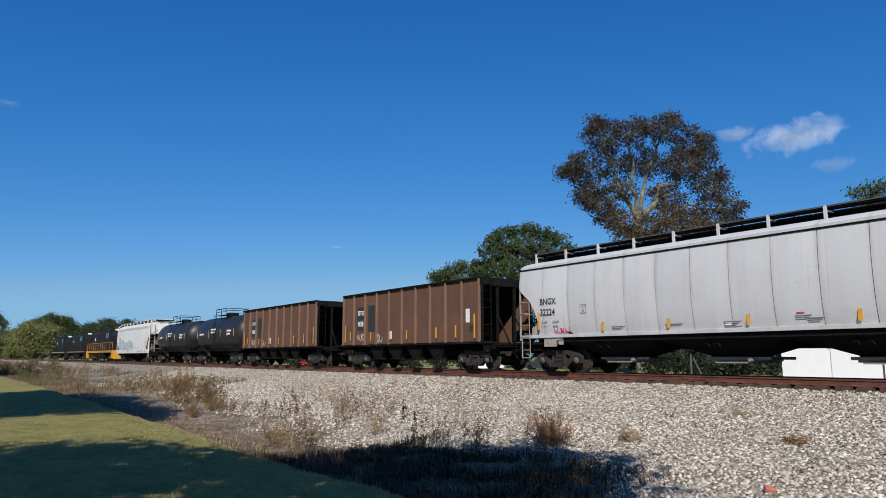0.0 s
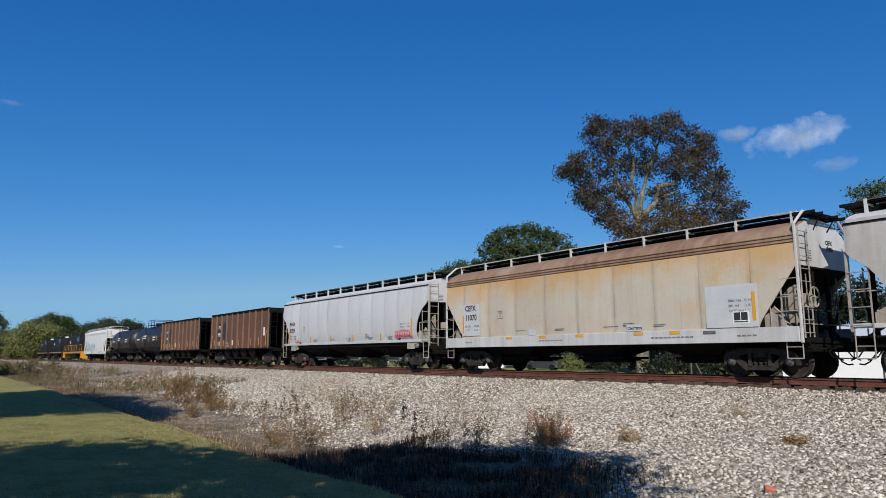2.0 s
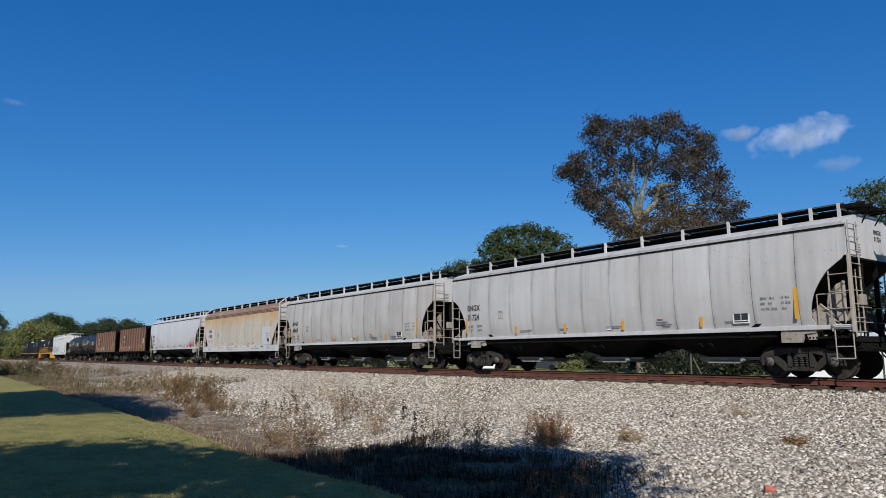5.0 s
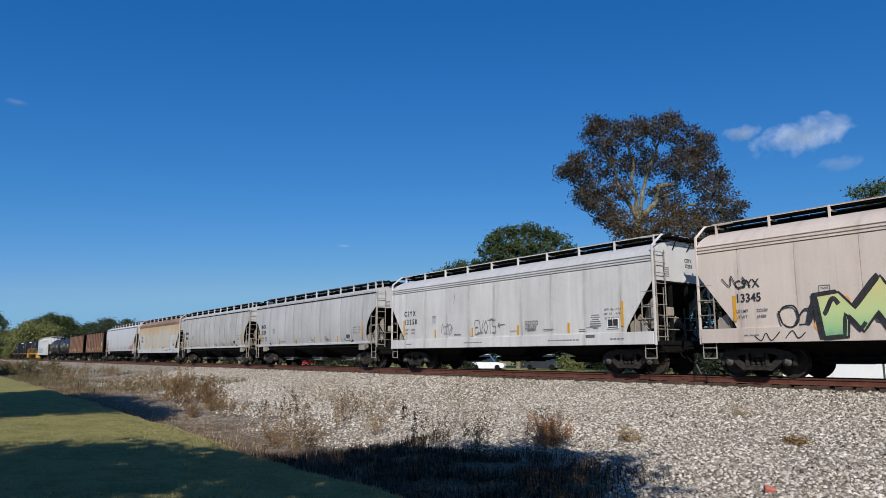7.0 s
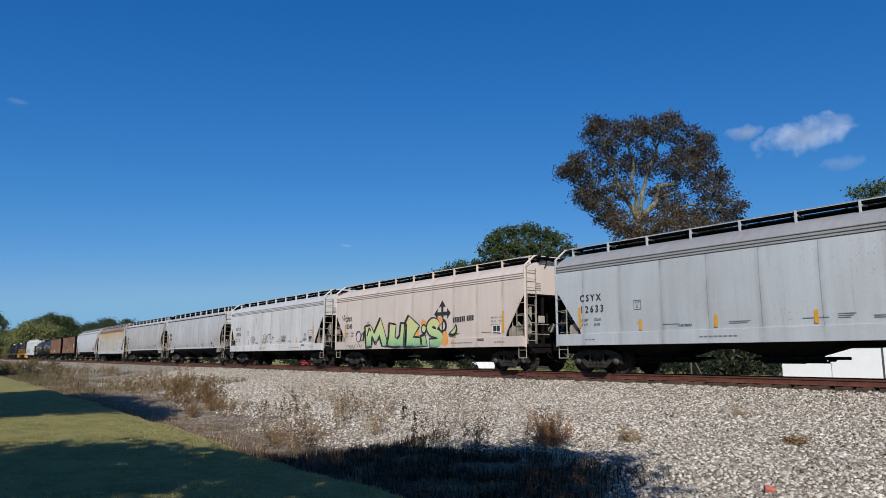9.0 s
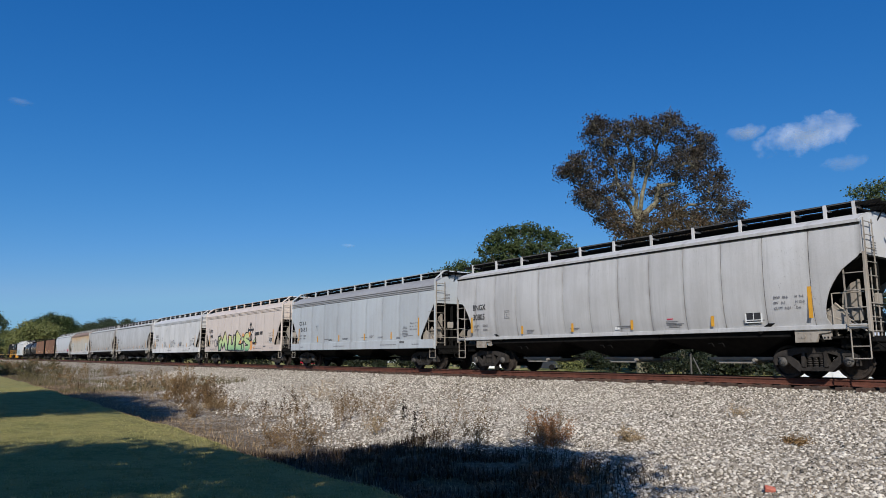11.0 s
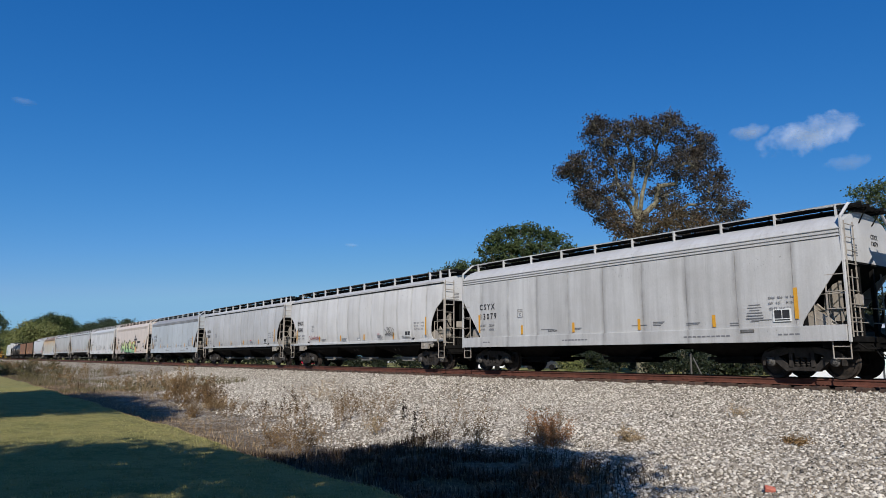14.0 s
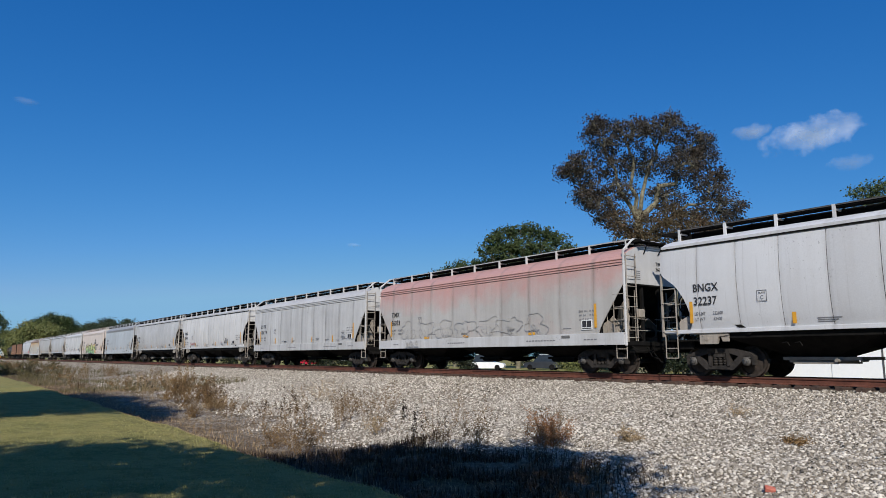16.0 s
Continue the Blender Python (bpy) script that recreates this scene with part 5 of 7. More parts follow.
def open_hopper(mid, length, label, mark, number):
    root = tagged(new("open_hopper_car"), label, "freight car", "freight train")
    h = 6.15
    BROWN, STAKE = painted(BROWN_PAINT, root, len(CARS)), painted(STAKE_PAINT, root, len(CARS))
    n = 10
    pw = 2 * h / n
    for s in (0, 180):
        m = pose(0, 0, 0, 0, 0, s)
        for k in range(n):
            part("side_panel", shared("open_panel", lambda: bm_box((0, -1.50, 2.62), (pw - .01, .03, 2.72))), BROWN, root, at=m @ pose(-h + pw * (k + .5), 0, 0))
        for k in range(n + 1):
            part("side_stake", shared("side_stake", lambda: bm_box((0, -1.565, 2.60), (.075, .11, 2.76), .01)), STAKE, root, at=m @ pose(-h + pw * k, 0, 0))
        part("top_rail", shared("open_top_rail", lambda: bm_box((0, -1.55, 4.02), (2 * h + .1, .15, .10), .02)), BLACK, root, at=m)
        part("side_sill", shared("open_side_sill", lambda: bm_box((0, -1.52, 1.2), (2 * h + 1.6, .12, .10), .02)), BLACK, root, at=m)

        def slope():
            bm = bmesh.new()
            prism(bm, [(h, 3.98), (h, 3.9), (h - 2.6, 1.25), (h - 2.7, 1.3)], -1.48, 1.48)
            prism(bm, [(h, 4.05), (h + .06, 4.05), (h + .06, 3.7), (h, 3.7)], -1.55, 1.55)
            return bm

        def frame_end():
            bm = bmesh.new()
            for y in (-1.45, -.5, .5, 1.45):
                box(bm, (h - .02, y, 2.55), (.1, .1, 2.7))
            for y in (-1, 1):
                rod(bm, (h, y * .5, 2.4), (h + .75, y * .5, 1.2), .04, 6)
                box(bm, (h - .6, y * 1.4, 2.3), (.1, .08, 2.0))
            box(bm, (h + .35, 0, 1.12), (1.0, 2.9, .06))
            box(bm, (h + .75, 0, 1.1), (.12, 2.95, .2), None, .01)
            box(bm, (h + .3, .7, 1.5), (.5, .7, .5), None, .05)
            return bm

        part("slope_sheet", shared("open_slope", slope), BLACK, root, at=m)
        part("end_frame", shared("open_end", frame_end), BLACK, root, at=m)
        part("coupler", shared("coupler", coupler_bm), BLACK, root, at=m @ pose(length / 2 - .75, 0, 0))
        part("end_ladder", shared("open_ladder", lambda: ladder_bm(.45, 1.1, 3.9, 8)), BLACK, root, at=m @ pose(h + .1, -1.2, 0, 0, 0, 90))
        part("side_ladder", shared("open_side_ladder", lambda: ladder_bm(.4, .6, 1.3, 3)), BLACK, root, at=m @ pose(h + .4, -1.5, 0))
    part("floor_sheet", shared("open_floor", lambda: bm_box((0, 0, 1.3), (7.5, 2.9, .06))), BLACK, root)
    part("centre_sill", shared("open_sill", lambda: bm_box((0, 0, .98), (length - 1.6, .34, .28), .01)), BLACK, root)

    def bay():
        bm = bmesh.new()
        loft(bm, [[(-.85, -1.42, 1.25), (.85, -1.42, 1.25), (.85, 1.42, 1.25), (-.85, 1.42, 1.25)], [(-.3, -1.3, .55), (.3, -1.3, .55), (.3, 1.3, .55), (-.3, 1.3, .55)], [(-.3, -1.3, .45), (.3, -1.3, .45), (.3, 1.3, .45), (-.3, 1.3, .45)]])
        box(bm, (0, -1.38, .5), (.75, .08, .06))
        return bm

    for k in range(4):
        part("hopper_bay", shared("open_bay", bay), BLACK, root, at=pose(-2.7 + 1.8 * k, 0, 0))
    for x in (-1, 1):
        bogie(root, x * (length / 2 - 2.45))
    # markings
    bar_text(root, -h + 1.55, -1.52, 2.0, .95, 1.3, INK, "stencil_panel")
    bar_text(root, -h + 2.72, -1.52, 1.9, .7, 1.45, INK, "stencil_panel")
    lettering("reporting_mark", mark, .26, .9, WHITE, root, pose(-h + 1.6, -1.525, 2.85))
    lettering("reporting_mark", number, .28, .8, WHITE, root, pose(-h + 1.6, -1.525, 2.25))
    if number == "98381":
        bar_text(root, h - 1.0, -1.52, 2.1, .28, .6, WHITE, "notice_board")
    bar_text(root, h - .75, -1.52, 1.7, .3, .3, INK, "placard")
    for x, z, hh in ((-h + .25, 1.4, .95), (-h + .85, 1.5, .45), (-h + 3.1, 1.45, .45), (-h + 5.0, 1.45, .4), (-h + 6.6, 1.45, .45), (-h + 9.1, 1.45, .5), (-h + 10.6, 1.45, .55), (h - .35, 1.4, 1.05)):
        bar_text(root, x, -1.6, z, .11, hh, ORANGE, "safety_strip")
    bar_text(root, -h + 4.75, -1.525, 1.5, .4, .4, WHITE, "notice_board")
    scrawl(root, -h + 1.5, -1.53, 1.5, .9, .35, WHITE, 3)
    scrawl(root, -h + 3.6, -1.53, 1.4, .6, .5, WHITE, 4)
    CARS.append((root, mid))


def strokes(pts, thick):
    """A ribbon of paint along the points, creeping outwards so that loops never share a plane."""
    bm = bmesh.new()
    prev = None
    n = len(pts)
    for k, p in enumerate(pts):
        a, b = Vector(pts[max(k - 1, 0)]), Vector(pts[min(k + 1, n - 1)])
        d = (b - a).normalized()
        side = Vector((-d.z, 0, d.x)) * thick / 2
        c = Vector(p) - Vector((0, .004 * k / n, 0))
        row = (bm.verts.new(c + side), bm.verts.new(c - side))
        if prev:
            bm.faces.new((prev[0], prev[1], row[1], row[0]))
        prev = row
    r = bmesh.ops.extrude_face_region(bm, geom=list(bm.faces))
    bmesh.ops.translate(bm, vec=(0, .0015, 0), verts=[v for v in r["geom"] if isinstance(v, bmesh.types.BMVert)])
    bmesh.ops.recalc_face_normals(bm, faces=bm.faces)
    return bm


def scrawl(root, x, y, z, w, h, mat, seed, thick=.022):
    """A sprayed scrawl: one looping line of paint of uneven height."""
    rng = random.Random(seed)
    n = 110
    loops = max(1.6, w / h * 1.25)
    a1, a2, ph = rng.uniform(.25, .42), rng.uniform(.05, .2), rng.uniform(0, 6)
    pts = []
    for k in range(n):
        f = k / (n - 1)
        s = 6.283 * loops * f + ph
        amp = .25 + a1 * abs(math.sin(2.3 * f * 3.14 + ph))
        pts.append((x + w * (.1 + .8 * f) + w / loops * (.34 + .3 * math.sin(s * .61 + ph)) * math.cos(s + .6), y, z + h * (.45 + amp * math.sin(s) + a2 * math.sin(s * .37 + ph))))
    return part("spray_scrawl", strokes(pts, thick), mat, root)


def outline(root, x, y, z, w, h, mat, seed, thick=.03):
    """The sprayed outline of one fat letter-like shape."""
    rng = random.Random(seed)
    n = 60
    ph = [rng.uniform(0, 6.28) for _ in range(4)]
    pts = []
    for i in range(n + 1):
        a = 6.28319 * i / n
        r = 1 + .2 * math.sin(2 * a + ph[3]) + .2 * math.sin(3 * a + ph[0]) + .15 * math.sin(5 * a + ph[1]) + .08 * math.sin(8 * a + ph[2])
        pts.append((x + w / 2 + w / 2 * r * math.cos(a), y, z + h / 2 + h / 2 * r * math.sin(a)))
    return part("spray_outline", strokes(pts, thick), mat, root)


def tank_car(mid, length, label):
    root = tagged(new("tank_car"), label, "freight car", "freight train")
    r, zc, hl = 1.48, 2.52, length / 2 - 1.0
    TANKBLACK = painted(TANK_PAINT, root, len(CARS))
    n = 36

    def shell():
        bm = bmesh.new()
        prof = [(-hl, .02), (-hl + .06, .55), (-hl + .2, 1.0), (-hl + .42, 1.3), (-hl + .65, r - .03), (-hl + .8, r), (hl - .8, r), (hl - .65, r - .03), (hl - .42, 1.3), (hl - .2, 1.0), (hl - .06, .55), (hl, .02)]
        loft(bm, [[(x, q * math.cos(6.28319 * i / n), zc + q * math.sin(6.28319 * i / n)) for i in range(n)] for x, q in prof])
        return bm

    def band():
        bm = bmesh.new()
        rings = [[(x, q * math.cos(6.28319 * i / n), zc + q * math.sin(6.28319 * i / n)) for i in range(n)] for x, q in ((-.05, r + .004), (-.05, r + .015), (.05, r + .015), (.05, r + .004))]
        loft(bm, rings, True, False)
        return bm

    def platform():
        bm = bmesh.new()
        rod(bm, (0, 0, zc + r - .1), (0, 0, zc + r + .32), .45, 16)
        for s in (-1, 1):
            box(bm, (0, s * .75, zc + r + .08), (2.6, .45, .04))
            for x in (-1.3, 0, 1.3):
                rod(bm, (x, s * .95, zc + r - .25), (x, s * .95, zc + r + .62), .025, 6)
            pipe(bm, [(-1.3, s * .95, zc + r + .62), (1.3, s * .95, zc + r + .62)], .025)
            pipe(bm, [(-1.3, s * .95, zc + r + .36), (1.3, s * .95, zc + r + .36)], .02)
        for x in (-1.3, 1.3):
            pipe(bm, [(x, -.95, zc + r + .62), (x, .95, zc + r + .62)], .025)
        rod(bm, (.9, .1, zc + r), (.9, .1, zc + r + .25), .15, 10)
        return bm

    def cradle():
        bm = bmesh.new()
        box(bm, (0, 0, 1.05), (1.6, 2.6, .35), None, .04)
        for s in (-1, 1):
            prism(bm, [(-.7, 1.1), (.7, 1.1), (.45, 1.75), (-.45, 1.75)], s * 1.0 - .05, s * 1.0 + .05)
        box(bm, (1.0, 0, 1.08), (1.6, 2.7, .12), None, .02)
        for s in (-1, 1):
            rod(bm, (1.7, s * 1.3, 1.1), (1.7, s * 1.3, 2.1), .025, 6)
        pipe(bm, [(1.7, -1.3, 2.1), (1.7, 1.3, 2.1)], .025)
        return bm

    part("tank_shell", shell(), TANKBLACK, root, "glossy black cylindrical tank", smooth=True)
    for x in (-hl * .55, -hl * .18, hl * .18, hl * .55):
        part("tank_band", band(), TANKBLACK, root, at=pose(x, 0, 0))
    part("dome_platform", platform(), BLACK, root, "black valve dome with railed platform")
    part("side_ladder", ladder_bm(.45, 1.2, zc + r + .1, 9), BLACK, root, at=pose(0, -1.5, 0))
    for s in (0, 180):
        m = pose(0, 0, 0, 0, 0, s)
        part("cradle", cradle(), BLACK, root, at=m @ pose(hl - 1.3, 0, 0))
        part("coupler", shared("coupler", coupler_bm), BLACK, root, at=m @ pose(length / 2 - .72, 0, 0))
        part("walkway", bm_box((0, -1.35, 1.1), (2 * hl - 2, .3, .04)), BLACK, root, at=m)
    for x in (-hl + 1.2, -1.4, 1.5, 3.2, hl - 1.0):
        part("safety_strip", shared("strip|tank", lambda: bm_box((0, -r - .016, 0), (.1, .01, .6))), ORANGE, root, at=pose(x, 0, zc))
    for x, z, w in ((-hl + 1.8, .0, 1.1), (-.9, .35, 1.3), (-.9, .12, 1.1), (hl - 2.6, .15, 1.0), (hl - 2.6, -.1, .8)):
        part("stencil", bm_box((0, -r - .016, 0), (w, .01, .13)), WHITE, root, at=pose(x + w / 2, 0, zc + z) @ pose(0, 0, 0))
    for x in (-1, 1):
        bogie(root, x * (length / 2 - 2.3))
    CARS.append((root, mid))


def locomotive(mid, length, label, deck, stripe):
    """A hood diesel, its cab towards the rear of the train."""
    root = tagged(new("diesel_locomotive"), label, "locomotive", "freight train")
    h = length / 2 - .7
    LOCOBLACK, YELLOW = painted(LOCO_PAINT, root, len(CARS)), painted(YELLOW_PAINT, root, len(CARS))
    deck, stripe = painted(deck, root, len(CARS)), painted(stripe, root, len(CARS))
    part("frame", bm_box((0, 0, 1.32), (2 * h, 2.9, .3), .03), deck, root)
    part("walkway", bm_box((0, 0, 1.50), (2 * h, 3.05, .06)), LOCOBLACK, root)

    def hood():
        bm = bmesh.new()
        out = [(-.92, 1.53), (-.92, 3.95), (-.7, 4.25), (.7, 4.25), (.92, 3.95), (.92, 1.53)]
        prism(bm, out, -h + .9, h - 5.0, "yz")
        for k in range(14):
            x = -h + 1.6 + k * (2 * h - 7.2) / 14
            for s in (-1, 1):
                box(bm, (x, s * .93, 2.6), (.72, .03, 1.7), None, .01)
        return bm

    def cab():
        bm = bmesh.new()
        out = [(-1.5, 1.53), (-1.5, 4.1), (-1.1, 4.45), (1.1, 4.45), (1.5, 4.1), (1.5, 1.53)]
        prism(bm, out, h - 5.0, h - 2.9, "yz")
        return bm

    def nose():
        bm = bmesh.new()
        prism(bm, [(-.95, 1.53), (-.95, 2.95), (-.7, 3.15), (.7, 3.15), (.95, 2.95), (.95, 1.53)], h - 2.9, h - .7, "yz")
        return bm

    part("long_hood", hood(), LOCOBLACK, root, "black engine hood with access doors")
    for x, w in ((-h + 3.1, .5), (1.6, .7), (h - 6.3, .45)):
        bar_text(root, x, -.965, 2.9, w, .45, WHITE, "hood_notice")
    part("cab", cab(), LOCOBLACK, root)
    part("short_hood", nose(), LOCOBLACK, root)
    for s in (-1, 1):
        for x in (h - 4.5, h - 3.5):
            part("cab_window", bm_box((x, s * 1.505, 3.45), (.7, .03, .75), .01), GLASS, root)
        part("cab_window", bm_box((h - 2.885, s * .75, 3.6), (.03, .9, .6), .01), GLASS, root)
        part("numberboard", bm_box((h - 2.87, s * .5, 4.22), (.05, .6, .2), .01), WHITE, root)
    for k in range(4):
        fan = bmesh.new()
        rod(fan, (0, 0, 4.2), (0, 0, 4.42), .55, 18)
        part("roof_fan", fan, LOCOBLACK, root, at=pose(-h + 2.2 + k * 1.5 + (2.5 if k > 2 else 0), 0, 0))
    ex = bmesh.new()
    box(ex, (0, 0, 4.4), (.8, .4, .35), None, .03)
    part("exhaust_stack", ex, BLACK, root, at=pose(1.0, 0, 0))
    part("fuel_tank", bm_box((0, 0, .75), (4.6, 2.7, .8), .12), BLACK, root)
    for s in (-1, 1):
        rail = bmesh.new()
        for k in range(12):
            x = -h + .4 + k * (2 * h - .8) / 11
            rod(rail, (x, s * 1.48, 1.5), (x, s * 1.48, 2.5), .022, 6)
        pipe(rail, [(-h + .4, s * 1.48, 2.5), (h - .4, s * 1.48, 2.5)], .025)
        part("handrail", rail, stripe, root)
        part("sill_stripe", bm_box((0, s * 1.462, 1.40), (2 * h, .02, .16)), YELLOW, root)
        for x in (-1, 1):
            st = bmesh.new()
            for k in range(4):
                box(st, (0, 0, .45 + k * .3), (.6, .28, .04))
            box(st, (-.3, 0, .95), (.04, .3, 1.1))
            box(st, (.3, 0, .95), (.04, .3, 1.1))
            part("step_well", st, stripe, root, at=pose(x * (h - .35), s * 1.4, 0))
    for s in (0, 180):
        part("coupler", shared("coupler", coupler_bm), BLACK, root, at=pose(0, 0, 0, 0, 0, s) @ pose(length / 2 - .72, 0, 0))
        part("pilot", shared("pilot", lambda: bm_box((0, 0, .75), (.08, 2.8, .9), .02)), LOCOBLACK if stripe is not YELLOW else deck, root, at=pose(0, 0, 0, 0, 0, s) @ pose(h, 0, 0))
        bogie(root, (length / 2 - 3.6) * (1 if s else -1), 2.6)
    CARS.append((root, mid))


open_hopper(-220.25, 15.3, "rust brown open hopper car with white stencils", "ITFX", "98381")
open_hopper(-236.1, 15.5, "rust brown open hopper car", "ITFX", "98402")
tank_car(-249.4, 13.4, "black tank car with railed dome platform")
tank_car(-262.8, 13.6, "black tank car with orange strips and white stencils")
covered_hopper("angled", -279.0, "white covered hopper car with grey-blue spray painting", WHITECAR, WHITECAR, WHITECAR, "CEFX", "10284", 40, placard=False)
locomotive(-299.4, 20.4, "black diesel locomotive with yellow-orange sill and steps", YELLOW_PAINT, YELLOW_PAINT)
locomotive(-319.6, 19.6, "black diesel locomotive with thin yellow sill stripe", LOCO_PAINT, LOCO_PAINT)
locomotive(-339.4, 19.6, "leading black diesel locomotive with thin yellow sill stripe", LOCO_PAINT, LOCO_PAINT)

# ---- spray painting on the cars ----
ORANGEPAINT = surface("orange_spray_paint", (0.65, 0.24, 0.06), (0.75, 0.36, 0.12), 2, .6, 0, .03)
TEALPAINT = surface("teal_grey_spray_paint", (0.20, 0.30, 0.32), (0.36, 0.44, 0.45), 2, .6, 0, .03)
SILVER = surface("silver_spray_paint", (0.24, 0.235, 0.23), (0.42, 0.41, 0.39), 3, .5, 0, .03)
MAROON = surface("maroon_spray_paint", (0.20, 0.03, 0.04), (0.3, 0.06, 0.07), 4, .6, 0, .03)


def blob(root, x, z, w, h, mat, seed, y, grow_by=0.0, name="spray_shape"):
    """One bulging sprayed letter-like shape."""
    rng = random.Random(seed)
    n = 22
    ph = [rng.uniform(0, 6.28) for _ in range(3)]
    out = []
    for i in range(n):
        a = 6.28319 * i / n
        r = 1 + .16 * math.sin(2 * a + ph[0]) + .10 * math.sin(3 * a + ph[1]) + .06 * math.sin(7 * a + ph[2])
        out.append((x + (w / 2 * r + grow_by) * math.cos(a), z + (h / 2 * r + grow_by) * math.sin(a)))
    bm = bmesh.new()
    prism(bm, out, y - .002, y + .002)
    return part(name, bm, mat, root)




def car_at(k):
    return CARS[k][0]


def fade_paint():
    """Spray paint faded by hand from teal at the foot to yellow at the top."""
    m, t, p = nodes_of("green_to_yellow_spray_paint")
    sep = t.nodes.new("ShaderNodeSeparateXYZ")
    co = t.nodes.new("ShaderNodeTexCoord").outputs["Object"]
    t.links.new(co, sep.inputs[0])
    n = noise_node(t, co, 2.5, 4, 0.6)
    add = t.nodes.new("ShaderNodeMath")
    add.operation = "MULTIPLY_ADD"
    add.inputs[1].default_value = 0.5
    t.links.new(n.outputs[0], add.inputs[0])
    t.links.new(sep.outputs[2], add.inputs[2])
    mr = t.nodes.new("ShaderNodeMapRange")
    mr.inputs[1].default_value, mr.inputs[2].default_value = 1.3, 2.75
    t.links.new(add.outputs[0], mr.inputs[0])
    r = ramp(t, mr.outputs[0], [(0.0, (0.13, 0.30, 0.19)), (0.16, (0.30, 0.50, 0.24)), (0.5, (0.50, 0.60, 0.27)), (1.0, (0.62, 0.55, 0.24))])
    t.links.new(r.outputs[0], p.inputs["Base Color"])
    p.inputs["Roughness"].default_value = 0.6
    return m


def sprayed(root, pts, y, fill, line, thick=.1):
    """One sprayed letter: a filled outline with a dark edge."""
    if fill is not None:
        bm = bmesh.new()
        prism(bm, pts, y - .001, y + .001)
        part("spray_letter", bm, fill, root)
    ring = []
    for (a, b), (c2, d) in zip(pts, pts[1:] + pts[:1]):
        n = max(2, int(math.hypot(c2 - a, d - b) / .12))
        ring += [(a + (c2 - a) * k / n, y - .004, b + (d - b) * k / n) for k in range(n)]
    part("spray_edge", strokes(ring + [ring[0], ring[1]], thick), line, root)


def bend(pts, n=10):
    """A smooth line through the points."""
    out = []
    P = [pts[0]] + list(pts) + [pts[-1]]
    for k in range(1, len(P) - 2):
        for i in range(n):
            t = i / n
            out.append(tuple(.5 * (2 * P[k][d] + (P[k + 1][d] - P[k - 1][d]) * t + (2 * P[k - 1][d] - 5 * P[k][d] + 4 * P[k + 1][d] - P[k + 2][d]) * t * t
                                   + (3 * P[k][d] - P[k - 1][d] - 3 * P[k + 1][d] + P[k + 2][d]) * t ** 3) for d in (0, 1)))
    return out + [tuple(pts[-1])]


def disc(x, z, rx, rz, n=18):
    return [(x + rx * math.cos(6.28319 * k / n), z + rz * math.sin(6.28319 * k / n)) for k in range(n)]


c = car_at(6)       # the pink car
FADE = fade_paint()
for k, (x, z, w, h) in enumerate(((-4.2, 1.4, .75, .6), (-3.9, 1.95, .4, .5), (-2.0, 2.1, .5, .5), (.3, 1.7, .7, .5), (1.1, 2.1, .5, .5), (2.75, 1.4, .6, .6), (3.35, 1.24, .2, .18), (2.3, 2.25, .5, .4), (1.9, 1.25, .6, .4), (-.9, 1.3, .5, .5))):
    blob(c, x, z, w, h, ORANGEPAINT, 90 + k, -1.619)
LETTERS = (
    [(-3.85, 2.2), (-3.42, 2.26), (-3.14, 1.82), (-2.66, 2.6), (-2.42, 2.05), (-2.05, 1.1), (-2.5, 1.13), (-2.74, 1.72), (-3.02, 1.22), (-3.26, 1.66), (-3.3, 1.1), (-3.74, 1.05)],
    [(-1.78, 2.28), (-1.32, 2.2), (-1.4, 1.6), (-1.2, 1.48), (-1.05, 1.62), (-.96, 2.25), (-.58, 2.2), (-.62, 1.1), (-1.45, 1.05), (-1.98, 1.12), (-1.82, 1.6)],
    [(-.5, 2.25), (-.28, 2.6), (.42, 2.08), (.0, 1.54), (.46, 1.5), (.62, 1.08), (-.58, 1.05)],
    [(.62, 1.56), (.88, 1.62), (1.02, 1.1), (.7, 1.08)],
)
def spread(x):
    return -4.35 + (x + 3.85) * 1.17


def fatten(pts):
    """Spreads a letter sideways about its own middle."""
    mid = (min(a for a, b in pts) + max(a for a, b in pts)) / 2
    return [(mid + (a - mid) * 1.14, b) for a, b in pts]


LETTERS = [fatten([(spread(a), b) for a, b in pts]) for pts in LETTERS]
for k, pts in enumerate(LETTERS):
    sprayed(c, [(a - .1, b + .03) for a, b in pts], -1.6225, INK, INK, .1)
    sprayed(c, pts, -1.628, FADE, INK, .06)
sprayed(c, disc(spread(.78), 1.92, .2, .19), -1.628, FADE, INK, .07)
ess = bend([(spread(a), b) for a, b in [(1.78, 1.98), (1.62, 2.16), (1.35, 2.18), (1.16, 1.98), (1.34, 1.76), (1.72, 1.66), (1.94, 1.48), (1.76, 1.25), (1.2, 1.22)]])
part("spray_edge", strokes([(a - .06, -1.6225, b + .02) for a, b in ess], .46), INK, c)
part("spray_letter", strokes([(a, -1.6285, b) for a, b in ess], .35), FADE, c)
